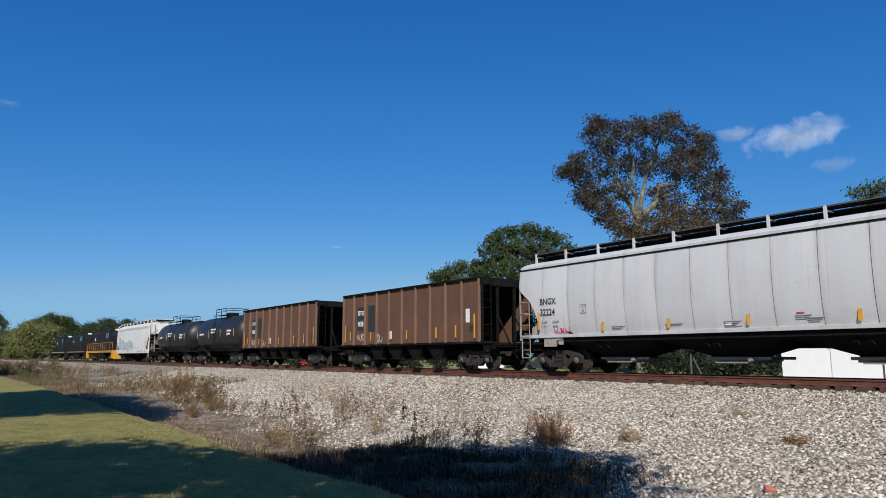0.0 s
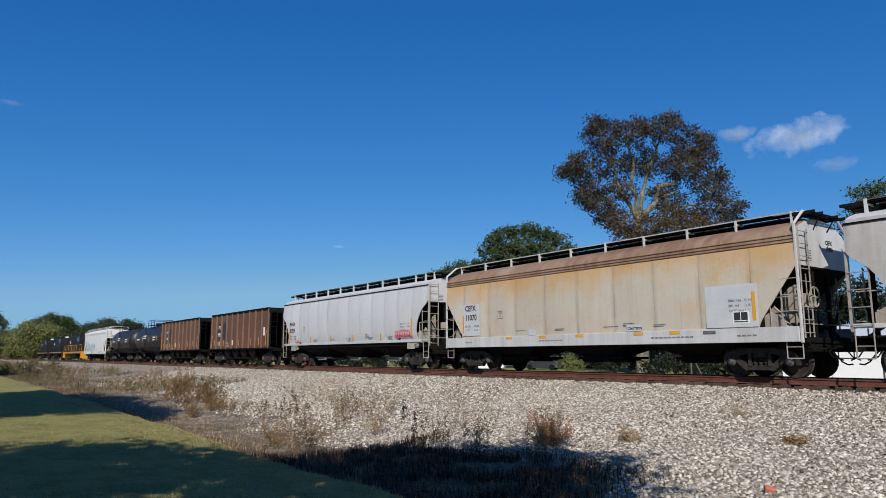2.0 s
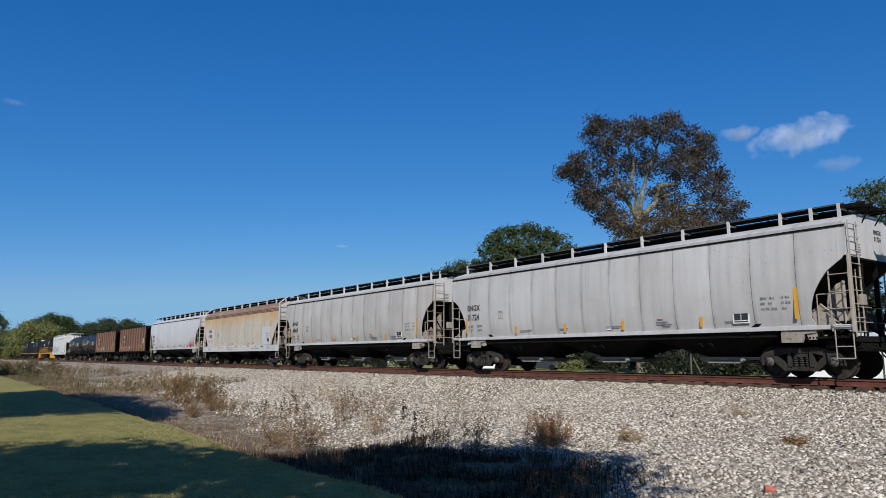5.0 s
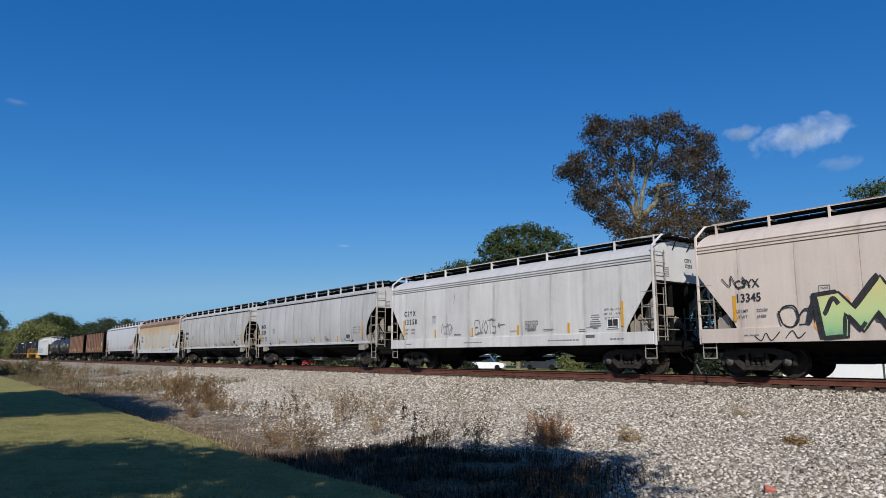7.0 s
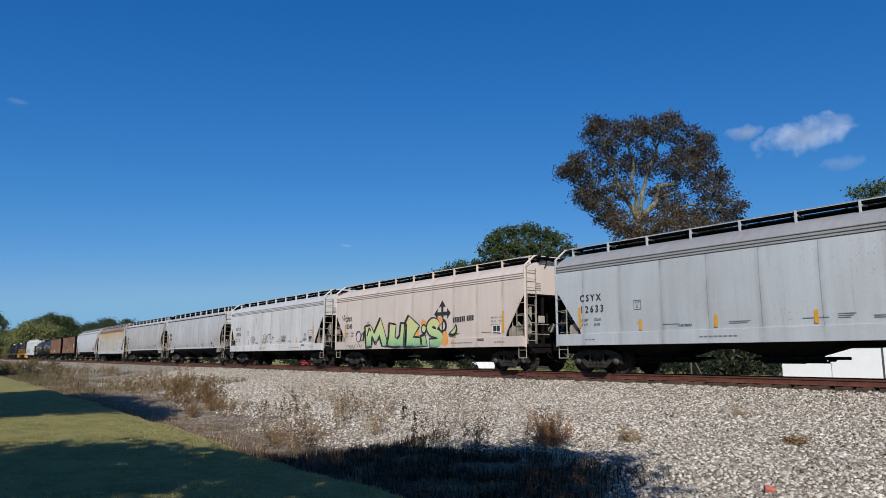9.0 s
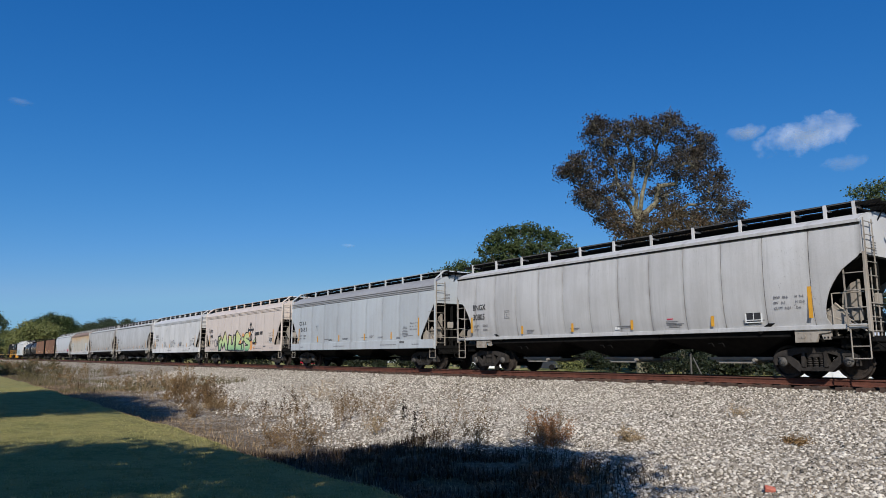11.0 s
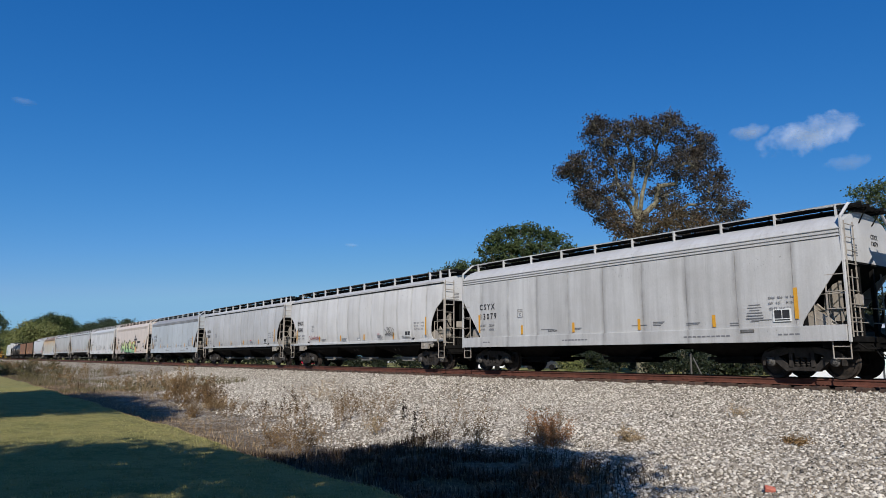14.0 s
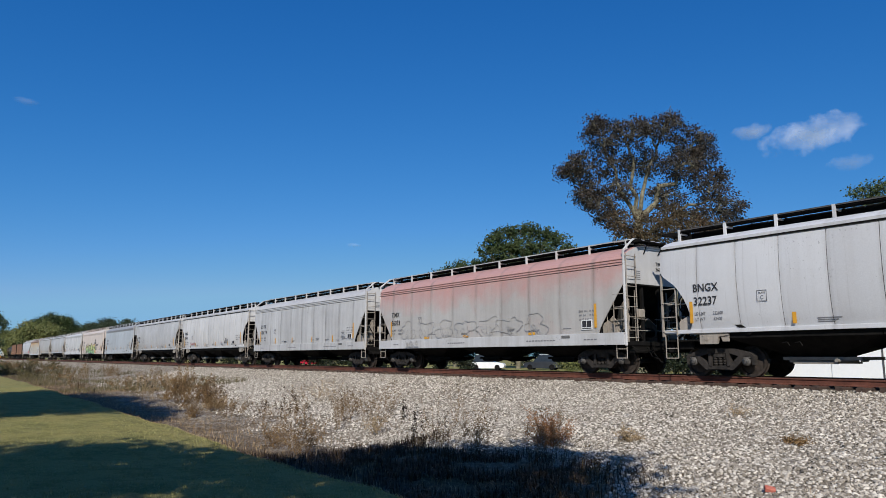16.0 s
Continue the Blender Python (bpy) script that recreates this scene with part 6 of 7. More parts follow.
for pts, th in (([(-4.75, 1.5), (-4.6, 2.0), (-4.35, 1.7), (-4.1, 2.1), (-3.95, 1.95)], .12), ([(-5.55, 1.85), (-5.45, 1.5), (-5.2, 1.4), (-5.0, 1.6), (-5.1, 1.95), (-5.4, 1.95), (-5.55, 1.75)], .05),
                ([(-5.1, 1.5), (-4.85, 1.85), (-4.65, 1.8), (-4.7, 1.5), (-5.0, 1.45)], .05), ([(-6.3, 1.2), (-6.1, 1.05), (-5.95, 1.25), (-5.8, 1.05), (-5.55, 1.28)], .03), ([(-5.4, 1.1), (-5.2, 1.3), (-5.05, 1.1), (-4.85, 1.25)], .03),
                ([(-7.2, 2.9), (-6.95, 2.65), (-6.9, 2.95), (-6.7, 2.6), (-6.45, 2.7), (-6.55, 2.9), (-6.3, 2.6)], .03)):
    part("spray_scrawl", strokes([(a, -1.627, b) for a, b in bend(pts)], th), INK, c)
for grow_by, y, mat in ((.06, -1.6225, INK), (0.0, -1.628, FADE)):       # a drop flying off
    sprayed(c, [(3.10 - grow_by, 1.66 - grow_by), (3.32, 1.60 - grow_by), (3.55 + grow_by, 1.66), (3.62 + grow_by, 1.84), (3.60, 2.0 + grow_by), (3.46, 1.86), (3.28, 1.76)], y, mat, INK, .05)
ex, ez = 2.53, 2.57       # the emblem: three arrows crossing above a barred ring
em = bmesh.new()
prism(em, [(ex - .085, ez - .26), (ex - .085, ez + .34), (ex - .27, ez + .30), (ex, ez + .62), (ex + .27, ez + .30), (ex + .085, ez + .34), (ex + .085, ez - .26)], -1.606, -1.602)
part("emblem", em, INK, c)
for s in (1, -1):
    em = bmesh.new()
    prism(em, [(ex + s * .085, ez + .08), (ex + s * .38, ez + .08), (ex + s * .36, ez + .25), (ex + s * .64, ez), (ex + s * .36, ez - .25), (ex + s * .38, ez - .08), (ex + s * .085, ez - .08)], -1.6055, -1.6015)
    part("emblem", em, INK, c)
ring = bend([(ex + .29 * math.cos(.5236 * k), ez - .56 + .27 * math.sin(.5236 * k)) for k in range(13)], 4)
part("emblem", strokes([(a, -1.607, b) for a, b in ring], .13), INK, c)
part("emblem", bm_box((ex, -1.604, ez - .56), (.09, .004, .42)), INK, c)
x = 3.34
for w in (7, 4):        # the owner's name as one bar a letter
    for k in range(w):
        bar_text(c, x, -1.6, 2.12 + .04 * (x - 3.3), .1, .23, INK, "name_bar")
        x += .128
    x += .1
c = car_at(1)       # silver outlines on the reddish car
for k in range(7):
    outline(c, -5.9 + 1.5 * k, -1.605, 1.45, 1.25, .75, SILVER, 120 + k, .03)
    scrawl(c, -5.6 + 1.5 * k, -1.605, 1.5, .7, .4, SILVER, 220 + k, .018)
scrawl(c, -5.6, -1.66, 1.08, 1.4, .25, SILVER, 130, .04)
c = car_at(3)
script = [(-5.7, 1.98), (-5.68, 1.6), (-5.5, 1.62), (-5.36, 1.82), (-5.55, 1.98), (-5.74, 1.9), (-5.4, 1.7)]
for k in range(9):
    script += [(-5.3 + .115 * k, 1.66), (-5.24 + .115 * k, 1.78 + .08 * (k in (3, 6))), (-5.19 + .115 * k, 1.72), (-5.2 + .115 * k, 1.65)]
part("spray_scrawl", strokes([(a, -1.57, b) for a, b in bend(script + [(-4.1, 1.74)], 5)], .024), MAROON, c)
for pts in ([(3.3, 2.0), (3.55, 1.86), (3.42, 1.72), (3.7, 1.84), (3.5, 2.16), (3.76, 1.95), (3.66, 1.75), (3.9, 1.8)], [(3.62, 2.2), (3.7, 2.05), (3.9, 2.1), (3.82, 1.9), (3.98, 1.8), (3.85, 1.68), (3.72, 1.72)],
            [(4.02, 1.98), (3.95, 1.82), (4.05, 1.68), (4.2, 1.74), (4.24, 1.92), (4.12, 2.02), (4.05, 1.88), (4.14, 1.8)]):
    part("spray_scrawl", strokes([(a, -1.588, b) for a, b in bend(pts, 8)], .03), INK, c)
c = car_at(7)
for k, pts in enumerate((
        [(-.95, 2.15), (-1.22, 2.13), (-1.2, 1.85), (-1.02, 1.86), (-1.2, 1.84), (-1.2, 1.57), (-.95, 1.6)], [(-.92, 2.12), (-.8, 1.6), (-.66, 2.14)],
        [(-.5, 2.12), (-.62, 1.85), (-.5, 1.6), (-.38, 1.85), (-.5, 2.12)], [(-.38, 2.13), (.0, 2.15), (-.2, 2.14), (-.2, 1.6)], [(.14, 2.12), (-.06, 2.1), (-.05, 1.88), (.14, 1.84), (.12, 1.6), (-.08, 1.62)],
        [(.72, 1.92), (.3, 1.9), (.42, 1.99), (.3, 1.9), (.42, 1.8)], [(-3.7, 1.7), (-3.6, 2.1), (-3.45, 1.7), (-3.3, 1.75), (-3.2, 2.1), (-3.1, 1.7), (-2.9, 1.95), (-2.95, 1.65), (-3.1, 1.6)],
        [(-3.5, 2.0), (-3.3, 1.95), (-3.0, 2.05), (-2.8, 1.8)], [(-2.74, 2.95), (-2.68, 3.4)])):
    part("spray_scrawl", strokes([(a, -1.602, b) for a, b in bend(pts, 6)], .035 if k < 6 else .022), GREYINK, c)
c = car_at(11)
scrawl(c, -6.7, -1.53, 1.48, .9, .22, REDPAINT, 160, .03)
for k in range(7):
    x = 5.62 + .22 * k
    part("spray_scrawl", strokes([(a, -1.575, b) for a, b in bend([(x - .06, 1.56), (x + .02, 1.88), (x + .17, 1.82), (x + .12, 1.66), (x - .03, 1.69), (x + .15, 1.52 + .04 * (k % 3)), (x + .25, 1.62)], 6)], .034), REDPAINT, c)
c = CARS[16][0]
for k in range(6):
    blob(c, -6.2 + 1.25 * k, 1.85, 1.2, 1.25, TEALPAINT, 170 + k, -1.605)
    scrawl(c, -6.8 + 1.25 * k, -1.612, 1.5, 1.1, .7, WHITE, 180 + k, .05)

c = car_at(7)
for words, z in (("GOGO", 1.72), ("HEAD", 1.52)):
    part("spray_word", text_mesh(words, .19, .95), GREYINK, c, at=pose(1.9, -1.6, z + .1))
PATCH = surface("bluish_white_repaint", (0.44, 0.455, 0.465), (0.52, 0.53, 0.54), 2, .5, 0, .02)
c = car_at(10)      # fresh paint patches on the rusty car
bar_text(c, -6.80, -1.5915, 1.5, 1.15, 1.35, PATCH, "paint_patch")
bar_text(c, 5.22, -1.5915, 1.45, 1.66, 1.25, PATCH, "paint_patch")
for x, w in ((2.2, .62), (-2.6, .42)):
    bar_text(c, x, -1.5915, 1.44, w, .22, PATCH, "paint_patch")
part("caution_stencil", text_mesh("CAUTION", .085, 1.1), INK, c, at=pose(2.25, -1.602, 1.5))

# ---- shed, parked cars and odds and ends beyond the line ----
SIDING = surface("white_metal_siding", (0.84, 0.84, 0.84), (0.89, 0.89, 0.89), 1.2, .45, 0, .02, 8)
SHEDROOF = surface("pale_metal_roofing", (0.55, 0.56, 0.57), (0.66, 0.67, 0.68), 1.2, .4, 0, .05, 8)
DARKTRIM = surface("dark_grey_trim", (0.06, 0.06, 0.065), (0.10, 0.10, 0.105), 3, .6)


def shed():
    x0, x1, y0, y1, zb, ze, zr = -26.4, -4.0, 30.0, 38.0, -1.0, 1.95, 2.9
    root = tagged(new("white_shed"), "long low white metal shed with a dark-edged wide door", "building")

    def sheet(w, h):
        bm = bmesh.new()
        box(bm, (0, 0, h / 2), (w - .003, .05, h))
        return bm

    n = 12
    w = (x1 - x0) / n
    me = shared("siding_sheet", lambda: sheet(w, ze - zb))
    for k in range(n):
        part("siding_panel", me, SIDING, root, at=pose(x0 + w * (k + .5), y0, zb))
        part("siding_panel", me, SIDING, root, at=pose(x0 + w * (k + .5), y1, zb, 0, 0, 180))
    for x, s in ((x0, -1), (x1, 1)):
        bm = bmesh.new()
        prism(bm, [(y0, zb), (y1, zb), (y1, ze), ((y0 + y1) / 2, zr), (y0, ze)], x - .03, x + .03, "yz")
        part("gable_wall", bm, SIDING, root)
    for s in (0, 1):
        bm = bmesh.new()
        ya, yb = (y0 - .35, (y0 + y1) / 2) if not s else ((y0 + y1) / 2, y1 + .35)
        za, zc = (ze - .1, zr) if not s else (zr, ze - .1)
        prism(bm, [(ya, za), (yb, zc), (yb, zc + .06), (ya, za + .06)], x0 - .3, x1 + .3, "yz")
        part("roof", bm, SHEDROOF, root)
    part("eave_trim", bm_box(((x0 + x1) / 2, y0 - .37, ze - .08), (x1 - x0 + .6, .06, .14)), DARKTRIM, root)
    part("door_post", bm_box((-19.62, y0 - .06, zb + 1.1), (.09, .08, 2.2)), DARKTRIM, root)
    part("door_lintel", bm_box((-21.3, y0 - .06, zb + 2.22), (3.45, .08, .07)), DARKTRIM, root)
    part("door", bm_box((-21.3, y0 - .05, zb + 1.08), (3.2, .05, 2.16), .01), SIDING, root)


shed()


def parked_car(px, depth, turn, paint, label, tall=1.0, top=None):
    x, y = at_depth(px, depth)
    z = float(ground_z(x, y))
    root = tagged(new("parked_car"), label, "car", "parked cars")
    root.matrix_basis = pose(x, y, z, 0, 0, turn)
    bm = bmesh.new()
    loft(bm, [[(-2.2, -.75, .35), (-2.2, .75, .35), (-2.2, .7, .75), (-2.2, -.7, .75)], [(-1.9, -.88, .25), (-1.9, .88, .25), (-1.9, .82, .95), (-1.9, -.82, .95)], [(-.9, -.9, .22), (-.9, .9, .22), (-.9, .85, 1.0), (-.9, -.85, 1.0)],
              [(1.2, -.9, .22), (1.2, .9, .22), (1.2, .85, .98), (1.2, -.85, .98)], [(2.0, -.86, .28), (2.0, .86, .28), (2.0, .78, .85), (2.0, -.78, .85)], [(2.2, -.75, .35), (2.2, .75, .35), (2.2, .7, .7), (2.2, -.7, .7)]])
    part("body", bm, paint, root)
    bm = bmesh.new()
    loft(bm, [[(-1.8, -.8, .95), (1.0, -.8, .95), (1.0, .8, .95), (-1.8, .8, .95)], [(-1.35, -.66, 1.42 * tall), (.25, -.66, 1.42 * tall), (.25, .66, 1.42 * tall), (-1.35, .66, 1.42 * tall)]])
    part("cabin_glass", bm, GLASS, root)
    part("roof", bm_box((-.55, 0, 1.44 * tall), (1.65, 1.34, .06), .02), top or paint, root)
    for a in (-1.35, 1.35):
        for s in (-1, 1):
            bm = bmesh.new()
            rod(bm, (a, s * .72, .33), (a, s * .92, .33), .33, 16)
            part("wheel", bm, BLACK, root)
    for s in (-1, 1):
        part("headlight", bm_box((2.2, s * .55, .62), (.05, .3, .14), .01), WHITE, root)
        part("tail_light", bm_box((-2.2, s * .58, .7), (.05, .25, .14), .01), REDPAINT, root)


DARKCAR = surface("dark_car_enamel", (0.02, 0.022, 0.026), (0.03, 0.032, 0.036), 2, .35)
WHITECARPAINT = surface("white_car_enamel", (0.65, 0.65, 0.64), (0.72, 0.72, 0.71), 2, .2)
REDCAR = surface("red_car_enamel", (0.35, 0.015, 0.03), (0.42, 0.02, 0.04), 2, .2)
parked_car(862, 88, 40, WHITECARPAINT, "white parked van beyond the line", 1.35)
parked_car(958, 84, -150, DARKCAR, "dark parked van with white roof facing the line", 1.25, WHITECARPAINT)
parked_car(548, 130, 20, REDCAR, "red parked car beyond the line")
parked_car(697, 170, 15, WHITECARPAINT, "white parked car beyond the line")
parked_car(620, 190, 30, WHITECARPAINT, "white parked car further off", 1.1)


post = tagged(new("braced_post"), "grey timber fence post with a slanting brace", "fence post")
post.matrix_basis = pose(*at_depth(1217, 36), -1.0)
bm = bmesh.new()
rod(bm, (0, 0, -.2), (0, 0, 1.75), .05, 8)
part("post", bm, STEEL, post)
bm = bmesh.new()
rod(bm, (.75, .35, -.1), (.1, .05, 1.55), .04, 8)
part("brace", bm, STEEL, post)
brick = tagged(new("red_brick"), "broken red brick lying on the stones", "brick")
brick.matrix_basis = pose(-6.02, -9.61, float(ground_z(-6.02, -9.61)) + .07, 25, 10, 40)
bm = bmesh.new()
box(bm, (0, 0, 0), (.16, .10, .07), None, .012)
part("brick_body", bm, surface("worn_red_brick", (0.35, 0.09, 0.06), (0.5, 0.17, 0.12), 14, .9, 0, .3), brick)


# ---- clouds ----
def cloud_material(name="thin_cloud", dense=0.4):
    m, t, p = nodes_of(name)
    co = t.nodes.new("ShaderNodeTexCoord")
    mp = t.nodes.new("ShaderNodeMapping")
    mp.inputs["Location"].default_value, mp.inputs["Scale"].default_value = (-1, -1, 0), (2, 2, 0)
    t.links.new(co.outputs["Generated"], mp.inputs["Vector"])
    g = t.nodes.new("ShaderNodeTexGradient")
    g.gradient_type = "SPHERICAL"
    n = noise_node(t, co.outputs["Object"], 0.011, 5, 0.55)
    t.links.new(mp.outputs[0], g.inputs[0])
    mul = t.nodes.new("ShaderNodeMath")
    mul.operation = "MULTIPLY_ADD"
    mul.inputs[1].default_value = 1.5
    t.links.new(n.outputs[0], mul.inputs[0])
    sub = t.nodes.new("ShaderNodeMath")
    sub.operation = "SUBTRACT"
    sub.inputs[1].default_value = 0.78
    t.links.new(g.outputs[1], sub.inputs[0])
    t.links.new(sub.outputs[0], mul.inputs[2])
    a = ramp(t, mul.outputs[0], [(0.25, (0, 0, 0)), (1.0, (dense, dense, dense))])
    p.inputs["Base Color"].default_value = (0.9, 0.9, 0.92, 1)
    p.inputs["Roughness"].default_value = 1.0
    p.inputs["Specular IOR Level"].default_value = 0.0
    t.links.new(a.outputs[0], p.inputs["Alpha"])
    return m


CLOUD = cloud_material()
CLOUDS = []


def sky_point(px, py, dist):
    fw, rt = Vector((-0.7956, 0.5855, 0.1553)), Vector((0.5927, 0.8054, 0))
    up = rt.cross(fw)
    return EYE + (fw + rt * ((px - 784) / 1212.94) - up * ((py - 441) / 1212.94)) * dist


def cloud(px, py, w, h, turn, label, stuff=None):
    d = 3000
    k = d / 1212.94
    xs, ys = np.linspace(-w / 2 * k, w / 2 * k, 24), np.linspace(-h / 2 * k, h / 2 * k, 12)
    me = grid_mesh("cloud", xs, ys, lambda X, Y: 14 * wave(X, Y, .02, px) - 20 * ((X / w) ** 2 + (Y / h) ** 2) / k, stuff or CLOUD)
    ob = tagged(new("cloud", me), label, "cloud", "clouds", "structure")
    ob.visible_shadow = True
    CLOUDS.append((ob, px, py, turn))


cloud(1412, 240, 235, 88, 9, "small white fair-weather cloud")
cloud(1302, 236, 90, 40, 10, "thin white wisp of cloud")
cloud(1478, 290, 100, 40, 8, "thin white wisp of cloud", cloud_material("thin_wisp", 0.2))
WISP = cloud_material("faint_cloud", 0.14)
cloud(20, 184, 60, 20, 0, "faint wisp of cloud", WISP)
cloud(597, 438, 36, 12, 0, "faint wisp of cloud", WISP)

# ---- weeds, dry grass and lawn ----
STRAW = leaf_mat("dry_straw", (0.18, 0.12, 0.058), (0.32, 0.225, 0.12), (0.42, 0.31, 0.18))
BROWNWEED = leaf_mat("brown_dead_weed", (0.07, 0.04, 0.016), (0.155, 0.092, 0.036), (0.24, 0.145, 0.06))
REDWEED = leaf_mat("russet_dead_weed", (0.16, 0.066, 0.026), (0.29, 0.125, 0.048), (0.36, 0.18, 0.075))
# black seed heads, and ditch weeds whose colour is darkened for shade
DARKWEED = leaf_mat("dark_seed_heads_and_shade_weeds", (0.014, 0.008, 0.003), (0.035, 0.02, 0.008), (0.07, 0.042, 0.016))
OLIVEWEED = leaf_mat("fading_olive_weed", (0.05, 0.045, 0.02), (0.10, 0.085, 0.035), (0.16, 0.125, 0.06))
GRASS = leaf_mat("lawn_blades", (0.155, 0.148, 0.045), (0.28, 0.258, 0.088), (0.385, 0.34, 0.13))


def blades(name, x, y, length, width, lean, material, label, category, rng, kind="stuff"):
    """Upright grass blades, one thin bent triangle pair each."""
    n = len(x)
    z = ground_z(x, y) - .01
    a = rng.uniform(0, 6.28, n)
    ln = length * rng.uniform(.5, 1.3, n)
    le = rng.normal(0, lean, n)
    d = np.stack([np.cos(a), np.sin(a), np.zeros(n)], 1)
    s = np.stack([-np.sin(a), np.cos(a), np.zeros(n)], 1)
    b = np.stack([x, y, z], 1)
    mid = b + np.stack([d[:, 0] * le * .35, d[:, 1] * le * .35, np.ones(n) * .6], 1) * ln[:, None]
    tip = b + np.stack([d[:, 0] * le, d[:, 1] * le, np.full(n, 1.0) - np.minimum(np.abs(le), .9) * .5], 1) * ln[:, None]
    w = (width * rng.uniform(.7, 1.3, n))[:, None]
    V = np.stack([b - s * w, b + s * w, mid + s * w * .7, mid - s * w * .7, tip], 1).reshape(-1, 3)
    i = np.arange(n)[:, None] * 5
    F = np.concatenate([i + np.array([[0, 1, 2]]), i + np.array([[0, 2, 3]]), i + np.array([[3, 2, 4]])], 0)
    return tagged(new(name, raw(name, V, F, material)), label, category, kind=kind)


g = np.random.default_rng(19)
n = 80000
r = g.uniform(0, 1, n) ** 1.6
x, y = -4 - 40 * r, g.uniform(-21.5, -14.3, n)
k = y < -15.42 + .1 * wave(x, y, 1.8, 1)
blades("lawn_grass", x[k], y[k], .038, .006, .6, GRASS, "mown yellowish green lawn grass", "grass", g)
n = 15000
r = g.uniform(0, 1, n) ** 1.4
x, y = -3 - 52 * r, g.uniform(-14.9, -8.6, n)
k = g.uniform(0, 1, n) < np.clip(.25 + .75 * wave(x, y, .9, 2) + smooth(-10.5, -13, y), 0.02, 1) * smooth(-9.6, -13.0, y - 3.0 * smooth(-25, -45, x))
blades("dry_grass", x[k], y[k], .13, .006, 1.0, STRAW, "dry straw-coloured grass in the ditch", "grass", g)
n = 4500
r = g.uniform(0, 1, n)
x, y = -3 - 50 * r, g.uniform(-15.2, -9.2, n)
k = wave(x, y, .7, 4) + .5 * wave(x, y, 2.1, 3) > -.15
blades("dead_weeds", x[k], y[k], .20, .006, .9, BROWNWEED, "brown dead weed stems in the ditch", "weeds", g)


def weed(base, height, stems, spread, leaf, label, seed, bits=30, bit=.02, heads=0, name="weed_clump"):
    """A dead weed: wiry branching stems with shrivelled leaves, and seed heads where it has them."""
    rng = np.random.default_rng(seed)
    z = float(ground_z(*base))
    root = tagged(new(name), label, "weed", "weeds on the bank")
    root.matrix_basis = pose(base[0], base[1], z)
    V, F, P, H = [], [], [], []

    def twig(p, q, r):
        d = (q - p)
        a = d.orthogonal().normalized() * r
        b = d.cross(a).normalized() * r
        k = len(V)
        for c, f in ((p, 1), (q, .5)):
            V.extend([c + a * f, c - a * .5 * f + b * .87 * f, c - a * .5 * f - b * .87 * f])
        for i in range(3):
            F.append((k + i, k + (i + 1) % 3, k + 3 + (i + 1) % 3, k + 3 + i))

    for s in range(stems):
        p = Vector((rng.normal(0, spread * .18), rng.normal(0, spread * .18), -.03))
        d = Vector((rng.normal(0, spread / height * .55), rng.normal(0, spread / height * .55), 1)).normalized()
        L = height * rng.uniform(.55, 1.05)
        for k in range(5):
            d = (d + Vector(rng.normal(0, .10, 3))).normalized()
            q = p + d * L / 5
            twig(p, q, .006 * (1 - k * .12))
            P.append(q)
            if k >= 1:
                for j in range(2):
                    e = q + (d + Vector(rng.normal(0, .55, 3))).normalized() * L * rng.uniform(.08, .24)
                    twig(q, e, .003)
                    P.append(e)
                    P.append((q + e) / 2)
            p = q
        H.append(p)
    st = new("stalk", raw("stalk", np.array([tuple(v) for v in V]), np.array(F), leaf))
    st.parent = root
    tagged(st, kind="stuff")
    P = np.array([tuple(v) for v in P])
    pts = np.repeat(P, max(1, bits // 6), axis=0) + rng.normal(0, .035, (len(P) * max(1, bits // 6), 3))
    lv, lf = leaves(pts, bit, rng)
    lo = new("foliage", raw("foliage", lv, lf, leaf))
    lo.parent = root
    if heads:
        hp = np.repeat(np.array([tuple(v) for v in H]), heads, axis=0)
        hp = hp + rng.normal(0, 1, hp.shape) * np.array([.03, .03, .12]) - np.array([0, 0, .08])
        hv, hf = leaves(hp, .022, rng)
        ho = new("seed_head", raw("seed_head", hv, hf, DARKWEED))
        ho.parent = root
        tagged(ho, kind="stuff")
    return root


weed((-32.0, -11.4), 1.5, 20, 1.0, BROWNWEED, "bushy dead weed on the bank", 1, 40, .03)
weed((-31.0, -10.9), 1.3, 20, 1.0, BROWNWEED, "bushy brown dead weed on the bank", 2, 40, .03, 20)
weed((-29.2, -10.5), .5, 30, 1.3, STRAW, "flattened tuft of straw grass", 3, 12, .03)
weed((-20.5, -11.5), 1.25, 5, .35, BROWNWEED, "tall dead weed with dark seed heads", 4, 10, .02, 60)
weed((-22.8, -11.1), .9, 7, .5, BROWNWEED, "dead weed with dark seed heads", 5, 12, .02, 20)
weed((-26.5, -7.2), 1.1, 26, 1.0, STRAW, "thin straw-coloured weed on the stones", 6, 10, .018)
weed((-20.6, -7.6), 1.25, 22, 1.0, BROWNWEED, "wiry spreading brown weed on the stones", 7, 10, .016)
weed((-12.1, -12.15), 1.35, 4, .25, BROWNWEED, "tall stalk with a black seed head", 8, 8, .02, 90)
weed((-13.7, -10.6), 1.0, 6, .45, BROWNWEED, "dead stalks with dark heads", 9, 10, .02, 30)
weed((-11.75, -8.75), .85, 44, .75, REDWEED, "round russet tumbleweed-like bush", 10, 24, .018)
weed((-10.45, -7.5), .38, 26, .5, STRAW, "small straw tuft among the stones", 11, 16, .016)
weed((-9.7, -4.2), .35, 16, .45, STRAW, "small dry tuft among the stones", 12, 10, .014)
weed((-7.3, -6.2), .2, 24, .5, BROWNWEED, "low dark clump of dead leaves", 13, 20, .02)
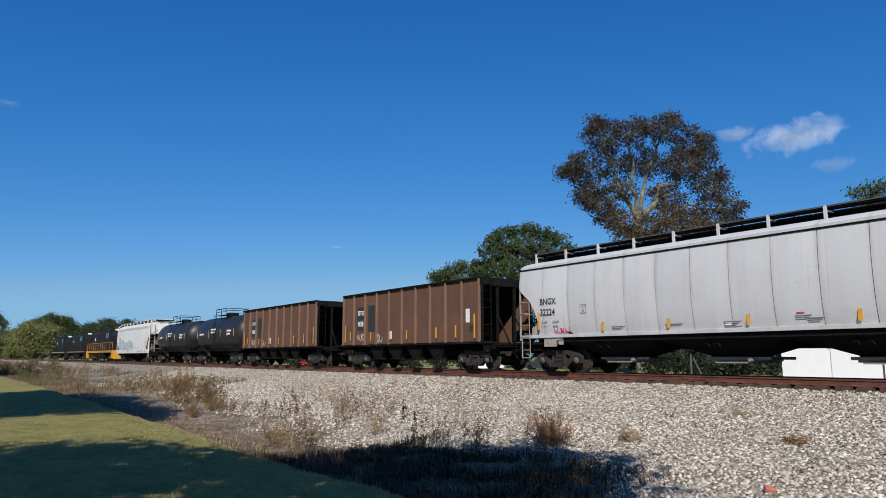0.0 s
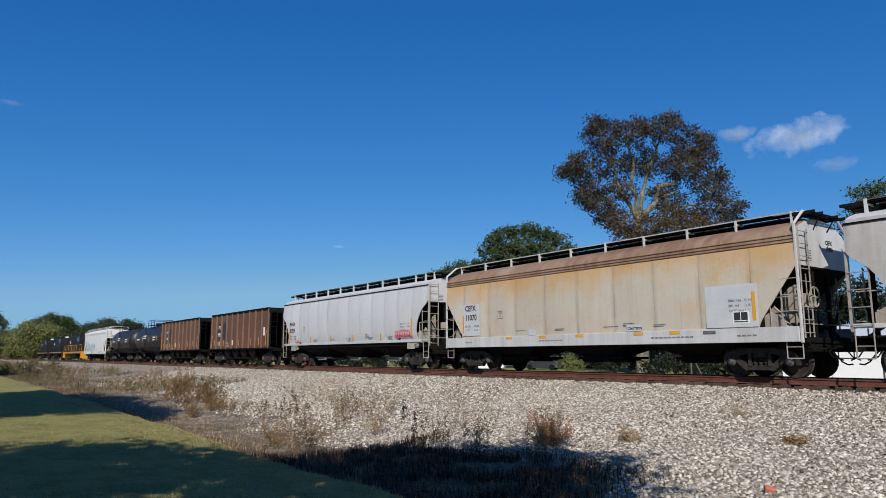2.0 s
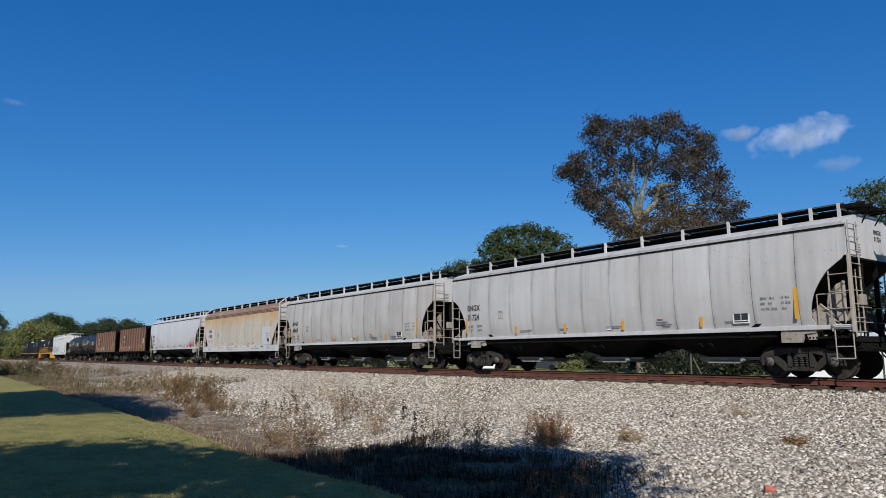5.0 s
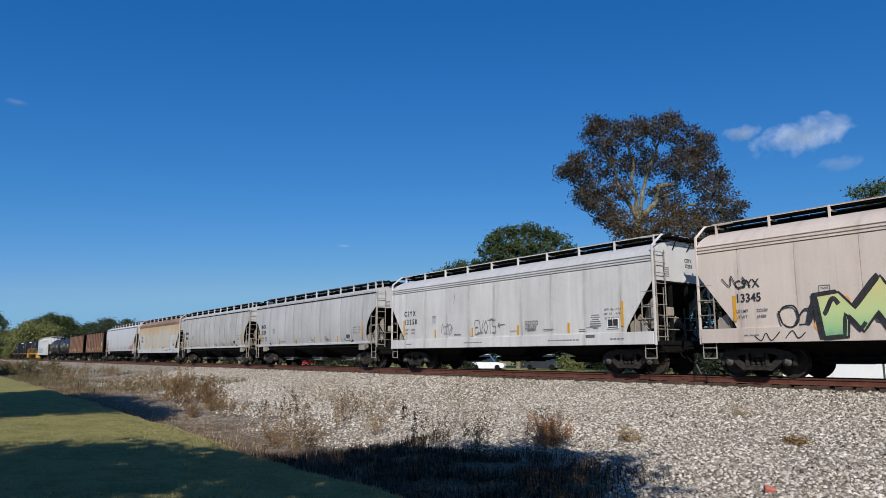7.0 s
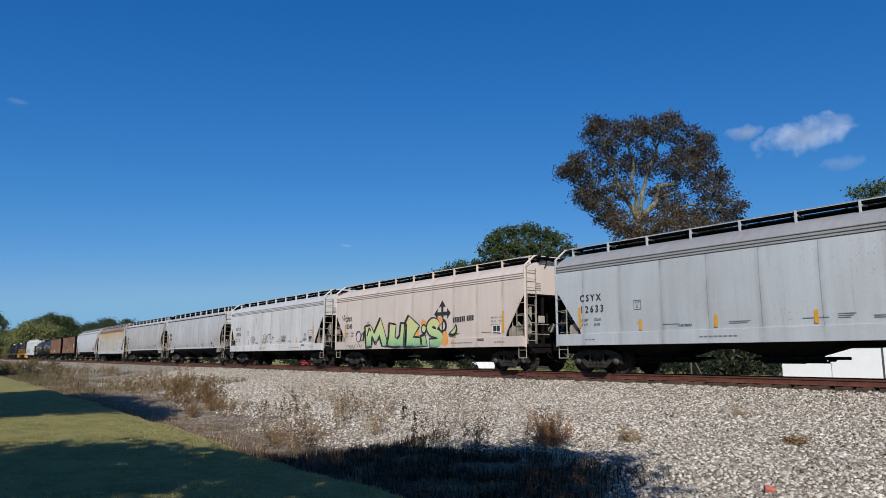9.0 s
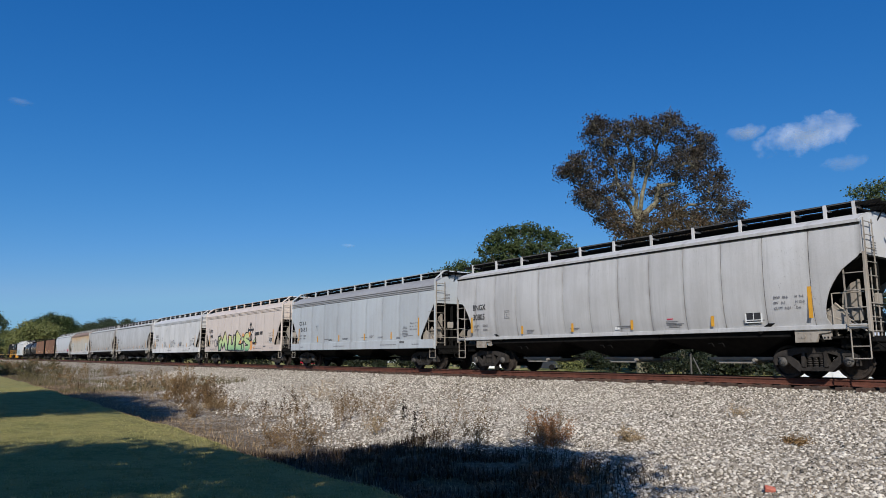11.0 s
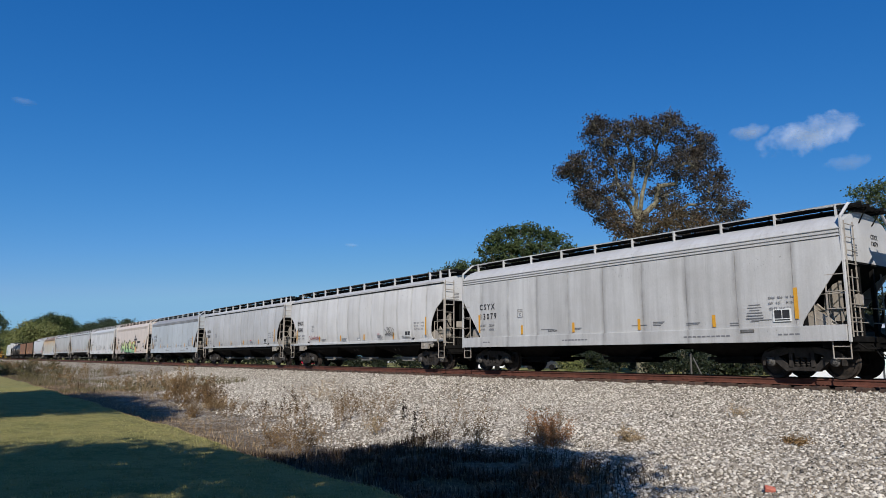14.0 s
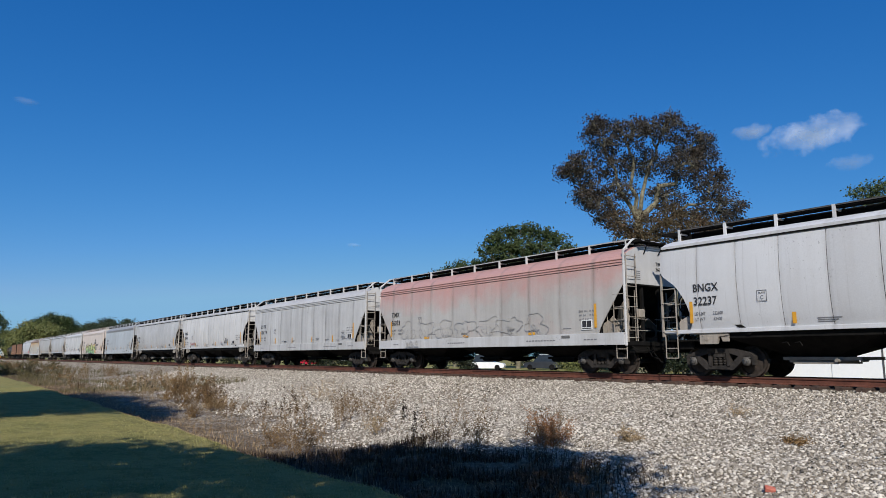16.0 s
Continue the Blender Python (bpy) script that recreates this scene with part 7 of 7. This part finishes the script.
weed((-16.2, -12.8), .95, 26, .8, BROWNWEED, "dead brown weed at the ditch", 14, 16, .02)
weed((-17.5, -13.0), .7, 18, .8, BROWNWEED, "dead brown weed low in the ditch", 15, 16, .02)
n = 2600
x, y = -5 - 50 * g.uniform(0, 1, n) ** 1.7, -15.45 + .16 * np.abs(g.normal(0, 1, n))
blades("lawn_edge_grass", x, y, .042, .005, 1.4, STRAW, "bleached grass drooping over the edge of the lawn", "grass", g)
# dead weeds massed in the tree's shadow, their blackish colour deepening it
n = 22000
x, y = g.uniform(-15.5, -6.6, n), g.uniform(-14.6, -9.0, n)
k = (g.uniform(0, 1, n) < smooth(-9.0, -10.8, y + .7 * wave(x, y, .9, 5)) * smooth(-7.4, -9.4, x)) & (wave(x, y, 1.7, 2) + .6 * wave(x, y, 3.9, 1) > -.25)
blades("dark_weeds", x[k], y[k], .24, .008, 1.1, DARKWEED, "dead weeds in the ditch, coloured blackish to deepen the shade", "weeds", g)
ws = random.Random(5)
for k in range(26):
    bx = ws.uniform(-25, -10.5)
    by = ws.uniform(-11.2, -6.8) - .12 * max(0, bx + 18)
    weed((bx, by), ws.uniform(.7, 1.35), ws.randint(3, 7), ws.uniform(.3, .7), BROWNWEED, "bare dead stalks standing on the stones", 400 + k, 6, .014, ws.choice((0, 0, 12)))
for k in range(24):
    bx = -8 - 44 * ws.random() ** 1.2
    by = ws.uniform(-13.6, -9.4) + 2.5 * min(1, max(0, (-bx - 15) / 30)) * ws.random()
    weed((bx, by), ws.uniform(.45, 1.15), ws.randint(5, 16), ws.uniform(.4, .9), ws.choice((BROWNWEED, BROWNWEED, STRAW)), "dead weed standing in the dry ditch", 200 + k, 12, .02, ws.choice((0, 0, 25)))
for k in range(20):
    bx = -36 - 60 * ws.random()
    by = ws.uniform(-12.5, -5.0)
    weed((bx, by), ws.uniform(.6, 1.4), ws.randint(9, 16), ws.uniform(.8, 1.4), ws.choice((BROWNWEED, STRAW, STRAW, BROWNWEED, OLIVEWEED)), "dead brush on the far bank", 300 + k, 14, .03)
n = 15000
x, y = -42 - 90 * g.uniform(0, 1, n) ** 1.3, g.uniform(-14.6, -4.5, n)
k = wave(x, y, .35, 2) + .4 * wave(x, y, 1.1, 1) > -.2
blades("tall_dry_grass", x[k], y[k], .36, .012, .6, OLIVEWEED, "tall dry grass along the far bank", "grass", g)
for k in range(30):
    bx = -70 - 110 * ws.random()
    by = ws.uniform(-16, -3.6)
    weed((bx, by), ws.uniform(.8, 1.8), ws.randint(16, 26), ws.uniform(1.2, 2.4), ws.choice((BROWNWEED, OLIVEWEED, OLIVEWEED)), "brown scrub beside the far track", 500 + k, 14, .06)
n = 7000
x, y = 10 - 130 * g.uniform(0, 1, n) ** 1.2, g.uniform(4.2, 8.5, n)
k = wave(x, y, .8, 3) + .5 * wave(x, y, 2.3, 1) > -.35
blades("track_side_weeds", x[k], y[k], .62, .012, .5, BROWNWEED, "brown dead weeds beyond the track", "weeds", g)


# ---- the train rolls away to the left ----
def shift(t):
    """How far the train still has to roll at t seconds."""
    late = max(0.0, t - 14.3) / 1.7
    return -(12.2134 * (t - 16.0) + 0.016905 * (t - 16.0) ** 2) - 0.4 * late ** 1.5


def motions():
    times = [k * 0.5 for k in range(33)]
    for root, mid in CARS:
        walk(root, [(t, pose(mid + shift(t), 0, 0)) for t in times])
    for ob, px, py, turn in CLOUDS:
        rows = []
        for t in (0.0, 8.0, 16.0):
            at = sky_point(px + 1.9 * t, py - .25 * t, 3000)
            rows.append((t, look(at, at - (EYE - at)) @ pose(0, 0, 0, 0, 0, turn)))
        walk(ob, rows)
    step = 1.0 / FPS
    for w, x, root in ROLLERS:
        r = WHEEL_R
        walk(w, [(k * step, pose(x, 0, r, 0, math.degrees(shift(k * step) / r) % 360, 0)) for k in range(16 * FPS + 1)])


motions()
